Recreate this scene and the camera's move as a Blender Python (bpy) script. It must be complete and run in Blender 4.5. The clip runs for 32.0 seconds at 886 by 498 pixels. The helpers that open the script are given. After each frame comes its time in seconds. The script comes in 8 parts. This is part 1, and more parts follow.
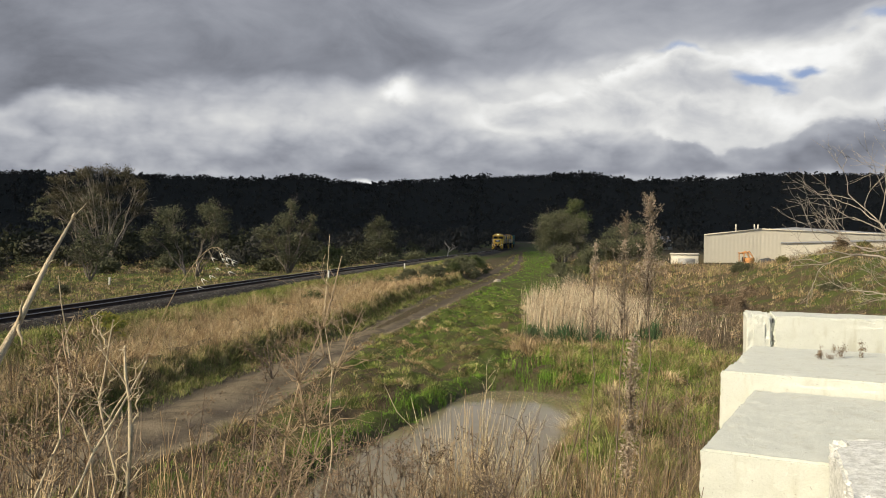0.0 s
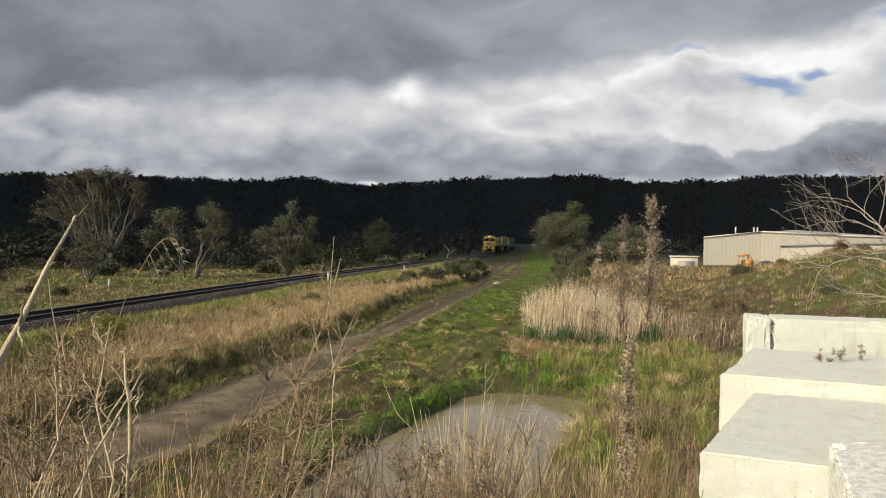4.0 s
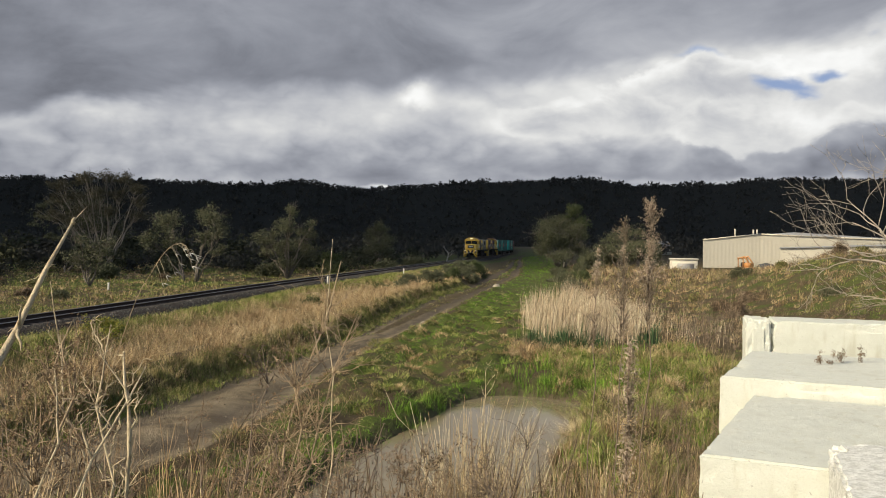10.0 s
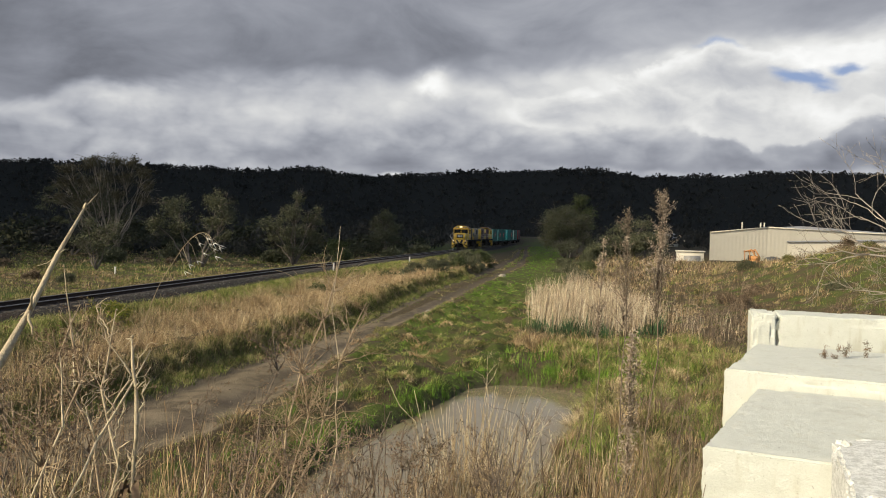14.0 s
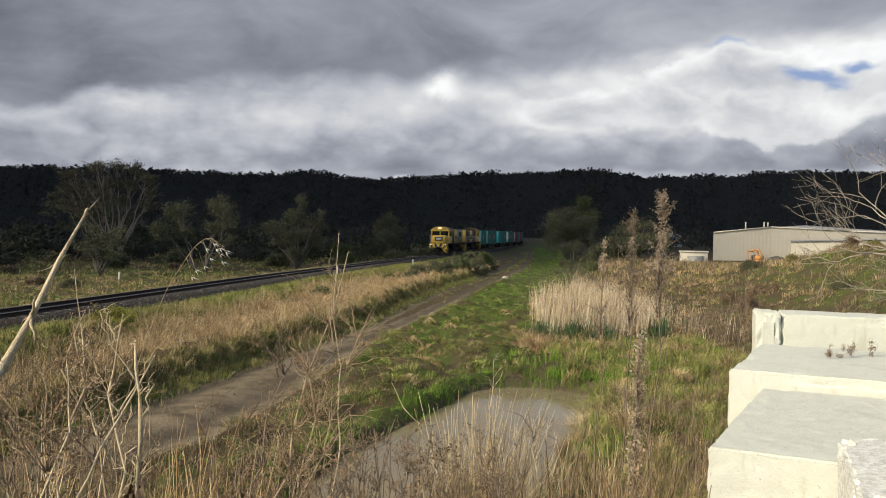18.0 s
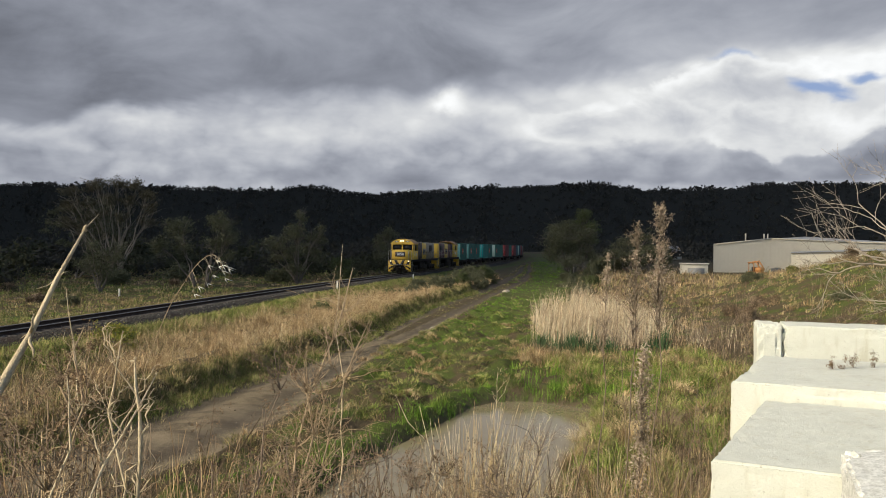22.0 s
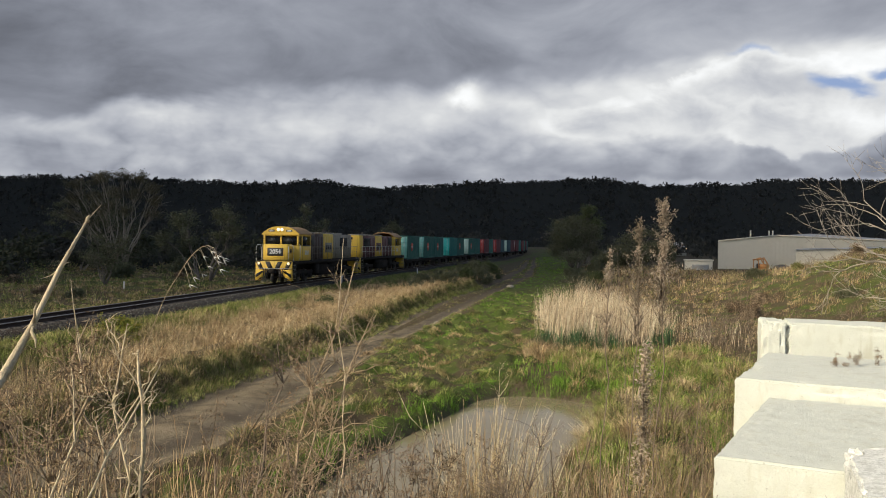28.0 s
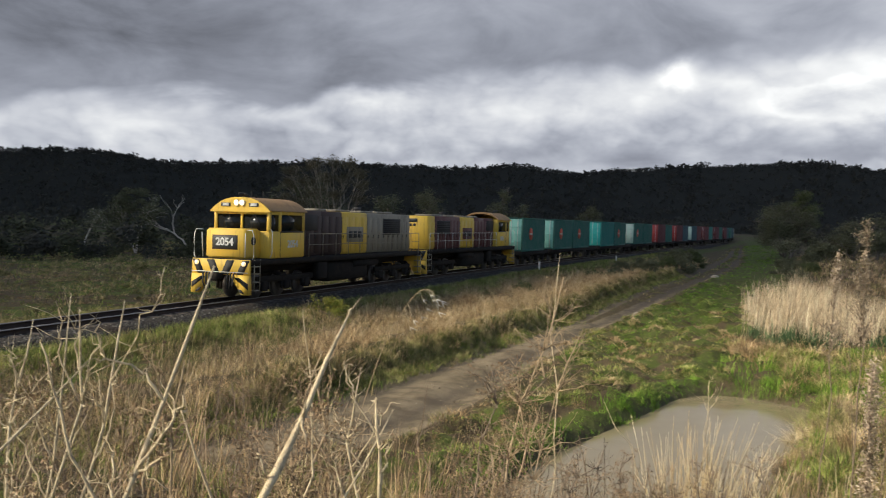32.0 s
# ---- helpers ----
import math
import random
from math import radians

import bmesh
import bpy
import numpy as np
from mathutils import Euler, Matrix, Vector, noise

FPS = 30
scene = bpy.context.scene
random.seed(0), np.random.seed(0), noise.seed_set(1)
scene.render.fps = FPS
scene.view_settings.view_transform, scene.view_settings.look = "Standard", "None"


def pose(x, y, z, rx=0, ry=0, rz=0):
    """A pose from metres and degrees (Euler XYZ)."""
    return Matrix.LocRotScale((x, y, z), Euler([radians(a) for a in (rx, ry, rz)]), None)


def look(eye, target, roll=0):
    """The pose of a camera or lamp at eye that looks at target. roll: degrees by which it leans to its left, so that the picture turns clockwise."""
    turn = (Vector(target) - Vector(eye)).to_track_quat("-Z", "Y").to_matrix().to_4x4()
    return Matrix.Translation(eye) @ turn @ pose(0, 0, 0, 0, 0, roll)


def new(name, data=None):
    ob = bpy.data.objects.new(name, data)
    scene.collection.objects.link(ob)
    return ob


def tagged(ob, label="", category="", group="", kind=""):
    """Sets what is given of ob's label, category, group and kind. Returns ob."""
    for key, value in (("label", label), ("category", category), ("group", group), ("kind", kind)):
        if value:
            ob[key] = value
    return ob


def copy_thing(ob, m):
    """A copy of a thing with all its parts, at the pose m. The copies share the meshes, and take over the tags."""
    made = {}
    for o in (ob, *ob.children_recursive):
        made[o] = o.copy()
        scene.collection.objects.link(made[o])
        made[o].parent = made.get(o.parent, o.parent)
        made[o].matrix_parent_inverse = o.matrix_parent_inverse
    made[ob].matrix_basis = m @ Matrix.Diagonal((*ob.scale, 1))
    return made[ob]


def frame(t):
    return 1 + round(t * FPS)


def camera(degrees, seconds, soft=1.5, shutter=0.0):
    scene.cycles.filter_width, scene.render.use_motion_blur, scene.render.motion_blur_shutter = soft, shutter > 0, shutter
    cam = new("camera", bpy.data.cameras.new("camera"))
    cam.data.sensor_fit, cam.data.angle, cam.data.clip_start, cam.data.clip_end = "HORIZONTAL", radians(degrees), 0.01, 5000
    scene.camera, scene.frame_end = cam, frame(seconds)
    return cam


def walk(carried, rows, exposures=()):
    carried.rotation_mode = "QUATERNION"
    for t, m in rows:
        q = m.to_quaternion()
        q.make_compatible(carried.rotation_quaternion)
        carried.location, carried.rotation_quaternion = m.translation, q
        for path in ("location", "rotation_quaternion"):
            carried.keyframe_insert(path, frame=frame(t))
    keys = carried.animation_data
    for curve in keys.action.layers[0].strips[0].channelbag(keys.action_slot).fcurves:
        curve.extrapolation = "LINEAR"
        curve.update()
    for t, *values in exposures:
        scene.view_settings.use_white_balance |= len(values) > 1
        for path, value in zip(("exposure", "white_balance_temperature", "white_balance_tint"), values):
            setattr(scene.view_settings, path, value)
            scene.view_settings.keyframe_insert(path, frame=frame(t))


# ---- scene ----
# The camera stands on a bank beside the line: a hand-held shot that pans left at the end.
cam = camera(54.26, 32.0, soft=1.0, shutter=0.14)
CAMERA_ROWS = [
    (0.0, 0.00, 0.00, 3.00, 0.00, -0.80, 0.60),
    (0.5, 0.00, 0.00, 3.00, -0.01, -0.69, 0.62),
    (1.0, 0.00, 0.00, 3.00, -0.01, -0.62, 0.69),
    (1.5, 0.00, 0.00, 3.00, 0.02, -0.78, 0.71),
    (2.0, 0.00, 0.00, 3.00, 0.02, -0.97, 0.65),
    (2.5, 0.00, 0.00, 3.00, 0.02, -0.93, 0.70),
    (3.0, 0.00, 0.00, 3.00, -0.02, -0.74, 0.70),
    (3.5, 0.00, 0.00, 3.00, -0.03, -0.61, 0.68),
    (5.5, 0.00, 0.00, 3.00, 0.01, -0.85, 0.62),
    (6.0, 0.00, 0.00, 3.00, 0.01, -0.73, 0.64),
    (6.5, 0.00, 0.00, 3.00, -0.00, -0.57, 0.68),
    (7.0, 0.00, 0.00, 3.00, -0.00, -0.47, 0.71),
    (7.5, 0.00, 0.00, 3.00, 0.00, -0.50, 0.66),
    (8.0, 0.00, 0.00, 3.00, 0.02, -0.69, 0.61),
    (8.5, 0.00, 0.00, 3.00, 0.02, -0.63, 0.62),
    (9.0, 0.00, 0.00, 3.00, 0.01, -0.50, 0.70),
    (9.5, 0.00, 0.00, 3.00, 0.00, -0.41, 0.57),
    (10.0, 0.00, 0.00, 3.00, -0.05, -0.46, 0.59),
    (10.5, 0.00, 0.00, 3.00, -0.03, -0.68, 0.55),
    (11.0, 0.00, 0.00, 3.00, -0.01, -0.69, 0.50),
    (11.5, 0.00, 0.00, 3.00, -0.00, -0.24, 0.51),
    (12.0, 0.00, 0.00, 3.00, 0.06, -0.29, 0.68),
    (12.5, 0.00, 0.00, 3.00, 0.16, -1.49, 1.13),
    (13.0, 0.00, 0.00, 3.00, 0.21, -2.04, 1.49),
    (13.5, 0.00, 0.00, 3.00, 0.30, -1.83, 1.53),
    (14.0, 0.00, 0.00, 3.00, 0.34, -1.21, 1.40),
    (14.5, 0.00, 0.00, 3.00, 0.34, -0.63, 1.31),
    (16.5, 0.00, 0.00, 3.00, 0.24, -0.35, 0.95),
    (17.0, 0.00, 0.00, 3.00, 0.13, -0.44, 0.89),
    (17.5, 0.00, 0.00, 3.00, 0.37, -0.90, 0.80),
    (18.0, 0.00, 0.00, 3.00, 0.56, -1.05, 0.89),
    (18.5, 0.00, 0.00, 3.00, 0.62, -0.79, 0.90),
    (19.0, 0.00, 0.00, 3.00, 0.62, -0.37, 0.87),
    (19.5, 0.00, 0.00, 3.00, 0.71, -0.15, 0.83),
    (20.0, 0.00, 0.00, 3.00, 0.88, -0.28, 0.72),
    (20.5, 0.00, 0.00, 3.00, 0.85, -0.41, 0.68),
    (21.0, 0.00, 0.00, 3.00, 0.66, -0.28, 0.47),
    (21.5, 0.00, 0.00, 3.00, 0.58, -0.15, 0.42),
    (22.0, 0.00, 0.00, 3.00, 0.58, -0.11, 0.43),
    (22.5, 0.00, 0.00, 3.00, 0.61, -0.21, 0.43),
    (23.0, 0.00, 0.00, 3.00, 0.64, -0.35, 0.52),
    (23.5, 0.00, 0.00, 3.00, 0.63, -0.30, 0.47),
    (24.0, 0.00, 0.00, 3.00, 0.61, -0.17, 0.48),
    (24.5, 0.00, 0.00, 3.00, 0.56, -0.04, 0.45),
    (25.0, 0.00, 0.00, 3.00, 0.53, 0.08, 0.33),
    (25.5, 0.00, 0.00, 3.00, 0.52, 0.04, 0.28),
    (27.5, 0.00, 0.00, 3.00, 0.69, -0.27, 0.77),
    (28.0, 0.00, 0.00, 3.00, 0.86, -0.46, 0.79),
    (28.5, 0.00, 0.00, 3.00, 0.86, -0.50, 0.80),
    (29.0, 0.00, 0.00, 3.00, 0.86, -0.62, 0.78),
    (29.5, 0.00, 0.00, 3.00, 0.90, -0.66, 0.89),
    (30.0, 0.00, 0.00, 3.00, 0.85, -0.60, 0.90),
    (30.5, 0.00, 0.00, 3.00, 0.80, -0.19, 0.85),
    (31.0, 0.00, 0.00, 3.00, 1.45, -0.16, 0.83),
    (31.3, -0.02, 0.01, 3.04, 3.49, -0.62, 1.40),
    (31.5, -0.04, 0.01, 3.08, 5.73, -0.95, 1.96),
    (31.7, -0.06, 0.01, 3.10, 8.80, -1.33, 1.75),
    (32.0, -0.08, 0.02, 3.15, 13.84, -1.77, 1.51),
]
walk(cam, [(t, pose(x, y, z, 90 + pitch, 0, yaw) @ pose(0, 0, 0, 0, 0, roll)) for t, x, y, z, yaw, pitch, roll in CAMERA_ROWS],
     exposures=[(0, 0.12, 6420, 10), (13, 0.12, 6420, 10), (18, 0.15, 6280, 10), (31.0, 0.17, 6280, 10), (31.5, 0.28, 6280, 10), (32, 0.42, 6280, 10)])

# ---- light ----
SUN_AZ, SUN_EL = radians(240), radians(33)
SUN = Vector((math.sin(SUN_AZ) * math.cos(SUN_EL), math.cos(SUN_AZ) * math.cos(SUN_EL), math.sin(SUN_EL)))
world = bpy.data.worlds.new("world")
scene.world = world
world.use_nodes = True
wn = world.node_tree
sky = wn.nodes.new("ShaderNodeTexSky")
sky.sky_type, sky.sun_disc, sky.sun_elevation, sky.sun_rotation = "NISHITA", False, SUN_EL, SUN_AZ
sky.air_density, sky.dust_density = 1.0, 2.0
wn.links.new(sky.outputs[0], wn.nodes["Background"].inputs[0])
wn.nodes["Background"].inputs[1].default_value = 0.125
sun = new("sun", bpy.data.lights.new("sun", "SUN"))
sun.data.energy, sun.data.angle, sun.data.color = 5.0, radians(1.6), (1.0, 0.885, 0.655)
sun.matrix_world = look(SUN * 100, (0, 0, 0))


# ---- node and mesh helpers ----
class Nodes:
    """Short calls for building a shader tree."""

    def __init__(self, name):
        self.mat = bpy.data.materials.new(name)
        self.mat.use_nodes = True
        self.tree = self.mat.node_tree
        self.bsdf = self.tree.nodes["Principled BSDF"]

    def put(self, socket, value):
        if isinstance(value, bpy.types.NodeSocket):
            self.tree.links.new(value, socket)
        else:
            socket.default_value = value

    def math(self, op, a, b=0.0, c=0.0):
        n = self.tree.nodes.new("ShaderNodeMath")
        n.operation = op
        for s, v in zip(n.inputs, (a, b, c)):
            self.put(s, v)
        return n.outputs[0]

    def mix(self, f, a, b, how="MIX"):
        n = self.tree.nodes.new("ShaderNodeMix")
        n.data_type, n.blend_type = "RGBA", how
        self.put(n.inputs["Factor"], f)
        self.put(n.inputs[6], a if isinstance(a, bpy.types.NodeSocket) else (*a, 1))
        self.put(n.inputs[7], b if isinstance(b, bpy.types.NodeSocket) else (*b, 1))
        return n.outputs[2]

    def coords(self, kind="Object"):
        return self.tree.nodes.new("ShaderNodeTexCoord").outputs[kind]

    def place(self):
        return self.tree.nodes.new("ShaderNodeNewGeometry").outputs["Position"]

    def island(self):
        return self.tree.nodes.new("ShaderNodeNewGeometry").outputs["Random Per Island"]

    def chance(self):
        return self.tree.nodes.new("ShaderNodeObjectInfo").outputs["Random"]

    def split(self, v):
        n = self.tree.nodes.new("ShaderNodeSeparateXYZ")
        self.put(n.inputs[0], v)
        return n.outputs

    def join(self, x, y, z):
        n = self.tree.nodes.new("ShaderNodeCombineXYZ")
        for s, v in zip(n.inputs, (x, y, z)):
            self.put(s, v)
        return n.outputs[0]

    def noise(self, where, scale, detail=4.0, rough=0.55, distort=0.0):
        n = self.tree.nodes.new("ShaderNodeTexNoise")
        self.put(n.inputs["Vector"], where)
        for key, value in (("Scale", scale), ("Detail", detail), ("Roughness", rough), ("Distortion", distort)):
            n.inputs[key].default_value = value
        return n.outputs["Fac"]

    def ramp(self, f, stops):
        n = self.tree.nodes.new("ShaderNodeValToRGB")
        self.put(n.inputs[0], f)
        e = n.color_ramp.elements
        while len(e) < len(stops):
            e.new(0.5)
        for el, (at, c) in zip(e, stops):
            el.position, el.color = at, (*c, 1) if len(c) == 3 else c
        return n.outputs[0]

    def step(self, v, lo, hi):
        n = self.tree.nodes.new("ShaderNodeMapRange")
        n.interpolation_type = "SMOOTHSTEP"
        self.put(n.inputs[0], v)
        n.inputs[1].default_value, n.inputs[2].default_value = lo, hi
        return n.outputs[0]

    def attribute(self, name):
        n = self.tree.nodes.new("ShaderNodeAttribute")
        n.attribute_name = name
        return n.outputs["Fac"]

    def bump(self, height, strength=0.3, distance=0.02):
        n = self.tree.nodes.new("ShaderNodeBump")
        self.put(n.inputs["Height"], height)
        n.inputs["Strength"].default_value, n.inputs["Distance"].default_value = strength, distance
        self.put(self.bsdf.inputs["Normal"], n.outputs[0])

    def done(self, color, rough=0.7, metal=0.0, spec=0.5):
        self.put(self.bsdf.inputs["Base Color"], color if isinstance(color, bpy.types.NodeSocket) else (*color, 1))
        self.put(self.bsdf.inputs["Roughness"], rough)
        self.bsdf.inputs["Metallic"].default_value = metal
        self.bsdf.inputs["Specular IOR Level"].default_value = spec
        return self.mat


def worn(name, color, rough=0.6, metal=0.0, scale=3.0, dirt=(0.05, 0.045, 0.04), amount=0.35, bump=0.2, spec=0.5):
    """A painted or plain surface with grain, stains and slight relief."""
    m = Nodes(name)
    where = m.coords()
    fine, wide = m.noise(where, scale * 8, 5, 0.65), m.noise(where, scale, 4, 0.6, 0.5)
    shade = m.mix(m.math("MULTIPLY", fine, 0.35), color, tuple(c * 0.7 for c in color))
    stained = m.mix(m.math("MULTIPLY", m.step(wide, 0.45, 0.75), amount), shade, dirt)
    m.bump(fine, bump, 0.01)
    return m.done(stained, m.math("ADD", rough, m.math("MULTIPLY", fine, 0.15)), metal, spec)


def strands(name, colors, rough=0.75, wide=0.35, mottle=1.0):
    """Grass, reed and leaf colours: each blade picks a shade, and wide patches shift it."""
    m = Nodes(name)
    n = len(colors)
    pick = m.ramp(m.island(), [((i + 0.5) / n, c) for i, c in enumerate(colors)])
    patch = m.noise(m.place(), wide, 3)
    m.bsdf.inputs["Subsurface Weight"].default_value = 0.0
    col = m.mix(m.step(patch, 0.3, 0.72), pick, m.mix(0.5, pick, colors[0]))
    dry = m.noise(m.place(), wide * 7, 3, 0.6)
    col = m.mix(m.math("MULTIPLY", m.step(dry, 0.50, 0.60), 0.75 * mottle), col, m.mix(0.8, pick, (0.05, 0.042, 0.022)))
    pale = m.noise(m.join(m.math("ADD", m.split(m.place())[0], 31.0), m.split(m.place())[1], 0.0), wide * 5, 3, 0.6)
    top = max(colors, key=sum)
    col = m.mix(m.math("MULTIPLY", m.step(pale, 0.52, 0.63), 0.6 * mottle), col, tuple(min(0.8, 1.25 * c) for c in top))
    return m.done(col, rough, 0, 0.12)


def weathered(name, color, rust=(0.16, 0.075, 0.035), amount=0.7, rough=0.5):
    """Old vehicle paint: faded patches, grime and stains that run down."""
    m = Nodes(name)
    p = m.split(m.coords())
    runs = m.noise(m.join(m.math("MULTIPLY", p[0], 5.0), m.math("MULTIPLY", p[1], 5.0), m.math("MULTIPLY", p[2], 0.55)), 1.3, 5, 0.65)
    fine, wide = m.noise(m.coords(), 22, 5, 0.65), m.noise(m.coords(), 1.1, 4, 0.6, 0.5)
    faded = m.mix(m.step(wide, 0.35, 0.7), color, tuple(0.86 * c + 0.03 for c in color))
    col = m.mix(m.math("MULTIPLY", m.step(runs, 0.50, 0.72), amount), faded, rust)
    col = m.mix(m.math("MULTIPLY", m.step(fine, 0.58, 0.75), 0.4 * amount), col, (0.05, 0.04, 0.03))
    m.bump(fine, 0.08, 0.01)
    return m.done(col, m.math("ADD", rough, m.math("MULTIPLY", fine, 0.2)), 0, 0.4)


class Geo:
    """Collects vertices and faces and turns them into one mesh."""

    def __init__(self):
        self.v, self.f3, self.f4, self.n = [], [], [], 0

    def add(self, verts, faces):
        verts = np.asarray(verts, float).reshape(-1, 3)
        faces = np.asarray(faces, int)
        (self.f4 if faces.shape[1] == 4 else self.f3).append(faces + self.n)
        self.v.append(verts)
        self.n += len(verts)
        return self

    def more(self, faces):
        """Further faces on the vertices added last."""
        faces = np.asarray(faces, int)
        (self.f4 if faces.shape[1] == 4 else self.f3).append(faces + self.n - len(self.v[-1]))
        return self

    def box(self, x0, x1, y0, y1, z0, z1, bevel=0.0):
        b = bevel
        if not b:
            v = [(x, y, z) for x in (x0, x1) for y in (y0, y1) for z in (z0, z1)]
            return self.add(v, [(0, 1, 3, 2), (4, 6, 7, 5), (0, 4, 5, 1), (2, 3, 7, 6), (0, 2, 6, 4), (1, 5, 7, 3)])
        b = min(b, (x1 - x0) / 2.5, (y1 - y0) / 2.5, (z1 - z0) / 2.5)
        rings = []
        for z, i in ((z0, b), (z0 + b, 0), (z1 - b, 0), (z1, b)):
            c = b if i == 0 else b * 0.6
            xa, xb, ya, yb = x0 + i, x1 - i, y0 + i, y1 - i
            rings.append([(xa + c, ya, z), (xb - c, ya, z), (xb, ya + c, z), (xb, yb - c, z), (xb - c, yb, z), (xa + c, yb, z), (xa, yb - c, z), (xa, ya + c, z)])
        self.add(np.array(rings).reshape(-1, 3), [(r * 8 + i, r * 8 + (i + 1) % 8, r * 8 + 8 + (i + 1) % 8, r * 8 + 8 + i) for r in range(3) for i in range(8)])
        for o, turn in ((0, -1), (24, 1)):
            ring = [o + i for i in range(8)][::turn]
            self.more([(ring[0], ring[1], ring[2], ring[3]), (ring[0], ring[3], ring[4], ring[7]), (ring[4], ring[5], ring[6], ring[7])])
        return self

    def tube(self, pts, radii, sides=5, cap=True):
        pts = np.asarray(pts, float)
        k = len(pts)
        radii = np.broadcast_to(np.asarray(radii, float), (k,))
        d = np.gradient(pts, axis=0)
        d /= np.linalg.norm(d, axis=1)[:, None] + 1e-9
        ref = np.array((0.0, 0, 1)) if abs(d[:, 2]).mean() < 0.8 else np.array((1.0, 0, 0))
        a = np.cross(d, ref)
        a /= np.linalg.norm(a, axis=1)[:, None] + 1e-9
        b = np.cross(d, a)
        ang = np.arange(sides) * 2 * np.pi / sides
        ring = pts[:, None] + radii[:, None, None] * (np.cos(ang)[None, :, None] * a[:, None] + np.sin(ang)[None, :, None] * b[:, None])
        i, j = np.meshgrid(np.arange(k - 1), np.arange(sides), indexing="ij")
        j2 = (j + 1) % sides
        f = np.stack([i * sides + j, i * sides + j2, (i + 1) * sides + j2, (i + 1) * sides + j], -1).reshape(-1, 4)
        self.add(ring.reshape(-1, 3), f)
        if cap:
            self.more([(0, n + 1, n) for n in range(1, sides - 1)])
            o = (k - 1) * sides
            self.more([(o, o + n, o + n + 1) for n in range(1, sides - 1)])
        return self

    def disc(self, c, axis, radius, depth, sides=16):
        c, axis = np.array(c, float), np.array(axis, float)
        return self.tube([c - axis * depth / 2, c + axis * depth / 2], radius, sides)

    def sweep(self, path, profile):
        """A profile of (side, up) points along a level path."""
        path, profile = np.asarray(path, float), np.asarray(profile, float)
        d = np.gradient(path, axis=0)
        d[:, 2] = 0
        d /= np.linalg.norm(d, axis=1)[:, None]
        side = np.stack([d[:, 1], -d[:, 0], 0 * d[:, 0]], -1)
        v = path[:, None] + side[:, None] * profile[None, :, :1] + np.array((0, 0, 1.0)) * profile[None, :, 1:]
        k, n = len(path), len(profile)
        i, j = np.meshgrid(np.arange(k - 1), np.arange(n - 1), indexing="ij")
        f = np.stack([i * n + j, (i + 1) * n + j, (i + 1) * n + j + 1, i * n + j + 1], -1).reshape(-1, 4)
        return self.add(v.reshape(-1, 3), f[:, ::-1])

    def grid(self, p):
        """A sheet from an array of points (rows, columns, 3)."""
        a, b = p.shape[:2]
        i, j = np.meshgrid(np.arange(a - 1), np.arange(b - 1), indexing="ij")
        f = np.stack([i * b + j, (i + 1) * b + j, (i + 1) * b + j + 1, i * b + j + 1], -1).reshape(-1, 4)
        return self.add(p.reshape(-1, 3), f)

    def mesh(self, name, material, smooth=False):
        me = bpy.data.meshes.new(name)
        v = np.concatenate(self.v)
        f3 = np.concatenate(self.f3) if self.f3 else np.zeros((0, 3), int)
        f4 = np.concatenate(self.f4) if self.f4 else np.zeros((0, 4), int)
        me.vertices.add(len(v))
        me.vertices.foreach_set("co", v.astype(np.float32).ravel())
        loops = np.concatenate([f3.ravel(), f4.ravel()])
        starts = np.concatenate([np.arange(len(f3)) * 3, len(f3) * 3 + np.arange(len(f4)) * 4])
        me.loops.add(len(loops))
        me.loops.foreach_set("vertex_index", loops.astype(np.int32))
        me.polygons.add(len(starts))
        me.polygons.foreach_set("loop_start", starts.astype(np.int32))
        if smooth:
            me.polygons.foreach_set("use_smooth", np.ones(len(starts), bool))
        me.update(calc_edges=True)
        me.validate()
        if material:
            me.materials.append(material)
        return me


def part(name, geo, material, parent, label="", at=None, smooth=False):
    """One mesh object under a thing or under a part."""
    ob = new(name, geo.mesh(name, material, smooth))
    ob.parent = parent
    if at is not None:
        ob.matrix_basis = at
    return tagged(ob, label)


def thing(name, label, category, group="", at=None):
    ob = new(name)
    if at is not None:
        ob.matrix_basis = at
    return tagged(ob, label, category, group)


rng = np.random.default_rng(7)


def smooth01(v, lo, hi):
    t = np.clip((v - lo) / (hi - lo), 0, 1)
    return t * t * (3 - 2 * t)


def wave_noise(x, y, seed=0, octaves=4, scale=1.0):
    """Cheap smooth noise over the plan, about -1 to 1."""
    r = np.random.default_rng(seed)
    out, amp = 0, 1.0
    for o in range(octaves):
        for _ in range(4):
            a, ph, k = r.uniform(0, 2 * np.pi), r.uniform(0, 6.28), (2**o) / scale * r.uniform(0.7, 1.4)
            out = out + amp * np.sin((x * np.cos(a) + y * np.sin(a)) * k + ph) / 2.6
        amp *= 0.55
    return out / 1.6


# ---- plan ----
# Centre line of the track: x for each y; rail tops are at z = 0.
TRACK_PLAN = [(-200, -44), (-60, -27), (0, -19.7), (30, -16.0), (47, -13.9), (61, -12.1), (76, -9.6), (96, -6.1), (117, -2.6), (150, 3.0),
              (183, 8.8), (203, 12.6), (225, 16.4), (260, 20.4), (320, 25.0), (450, 35.0), (560, 43.5)]
_ty = np.arange(-190, 550, 1.0)
_tx = np.interp(_ty, *zip(*TRACK_PLAN))
for _ in range(3):
    _tx[12:-12] = np.convolve(_tx, np.ones(25) / 25, "valid")
_ts = np.concatenate([[0], np.cumsum(np.hypot(np.diff(_tx), np.diff(_ty)))])


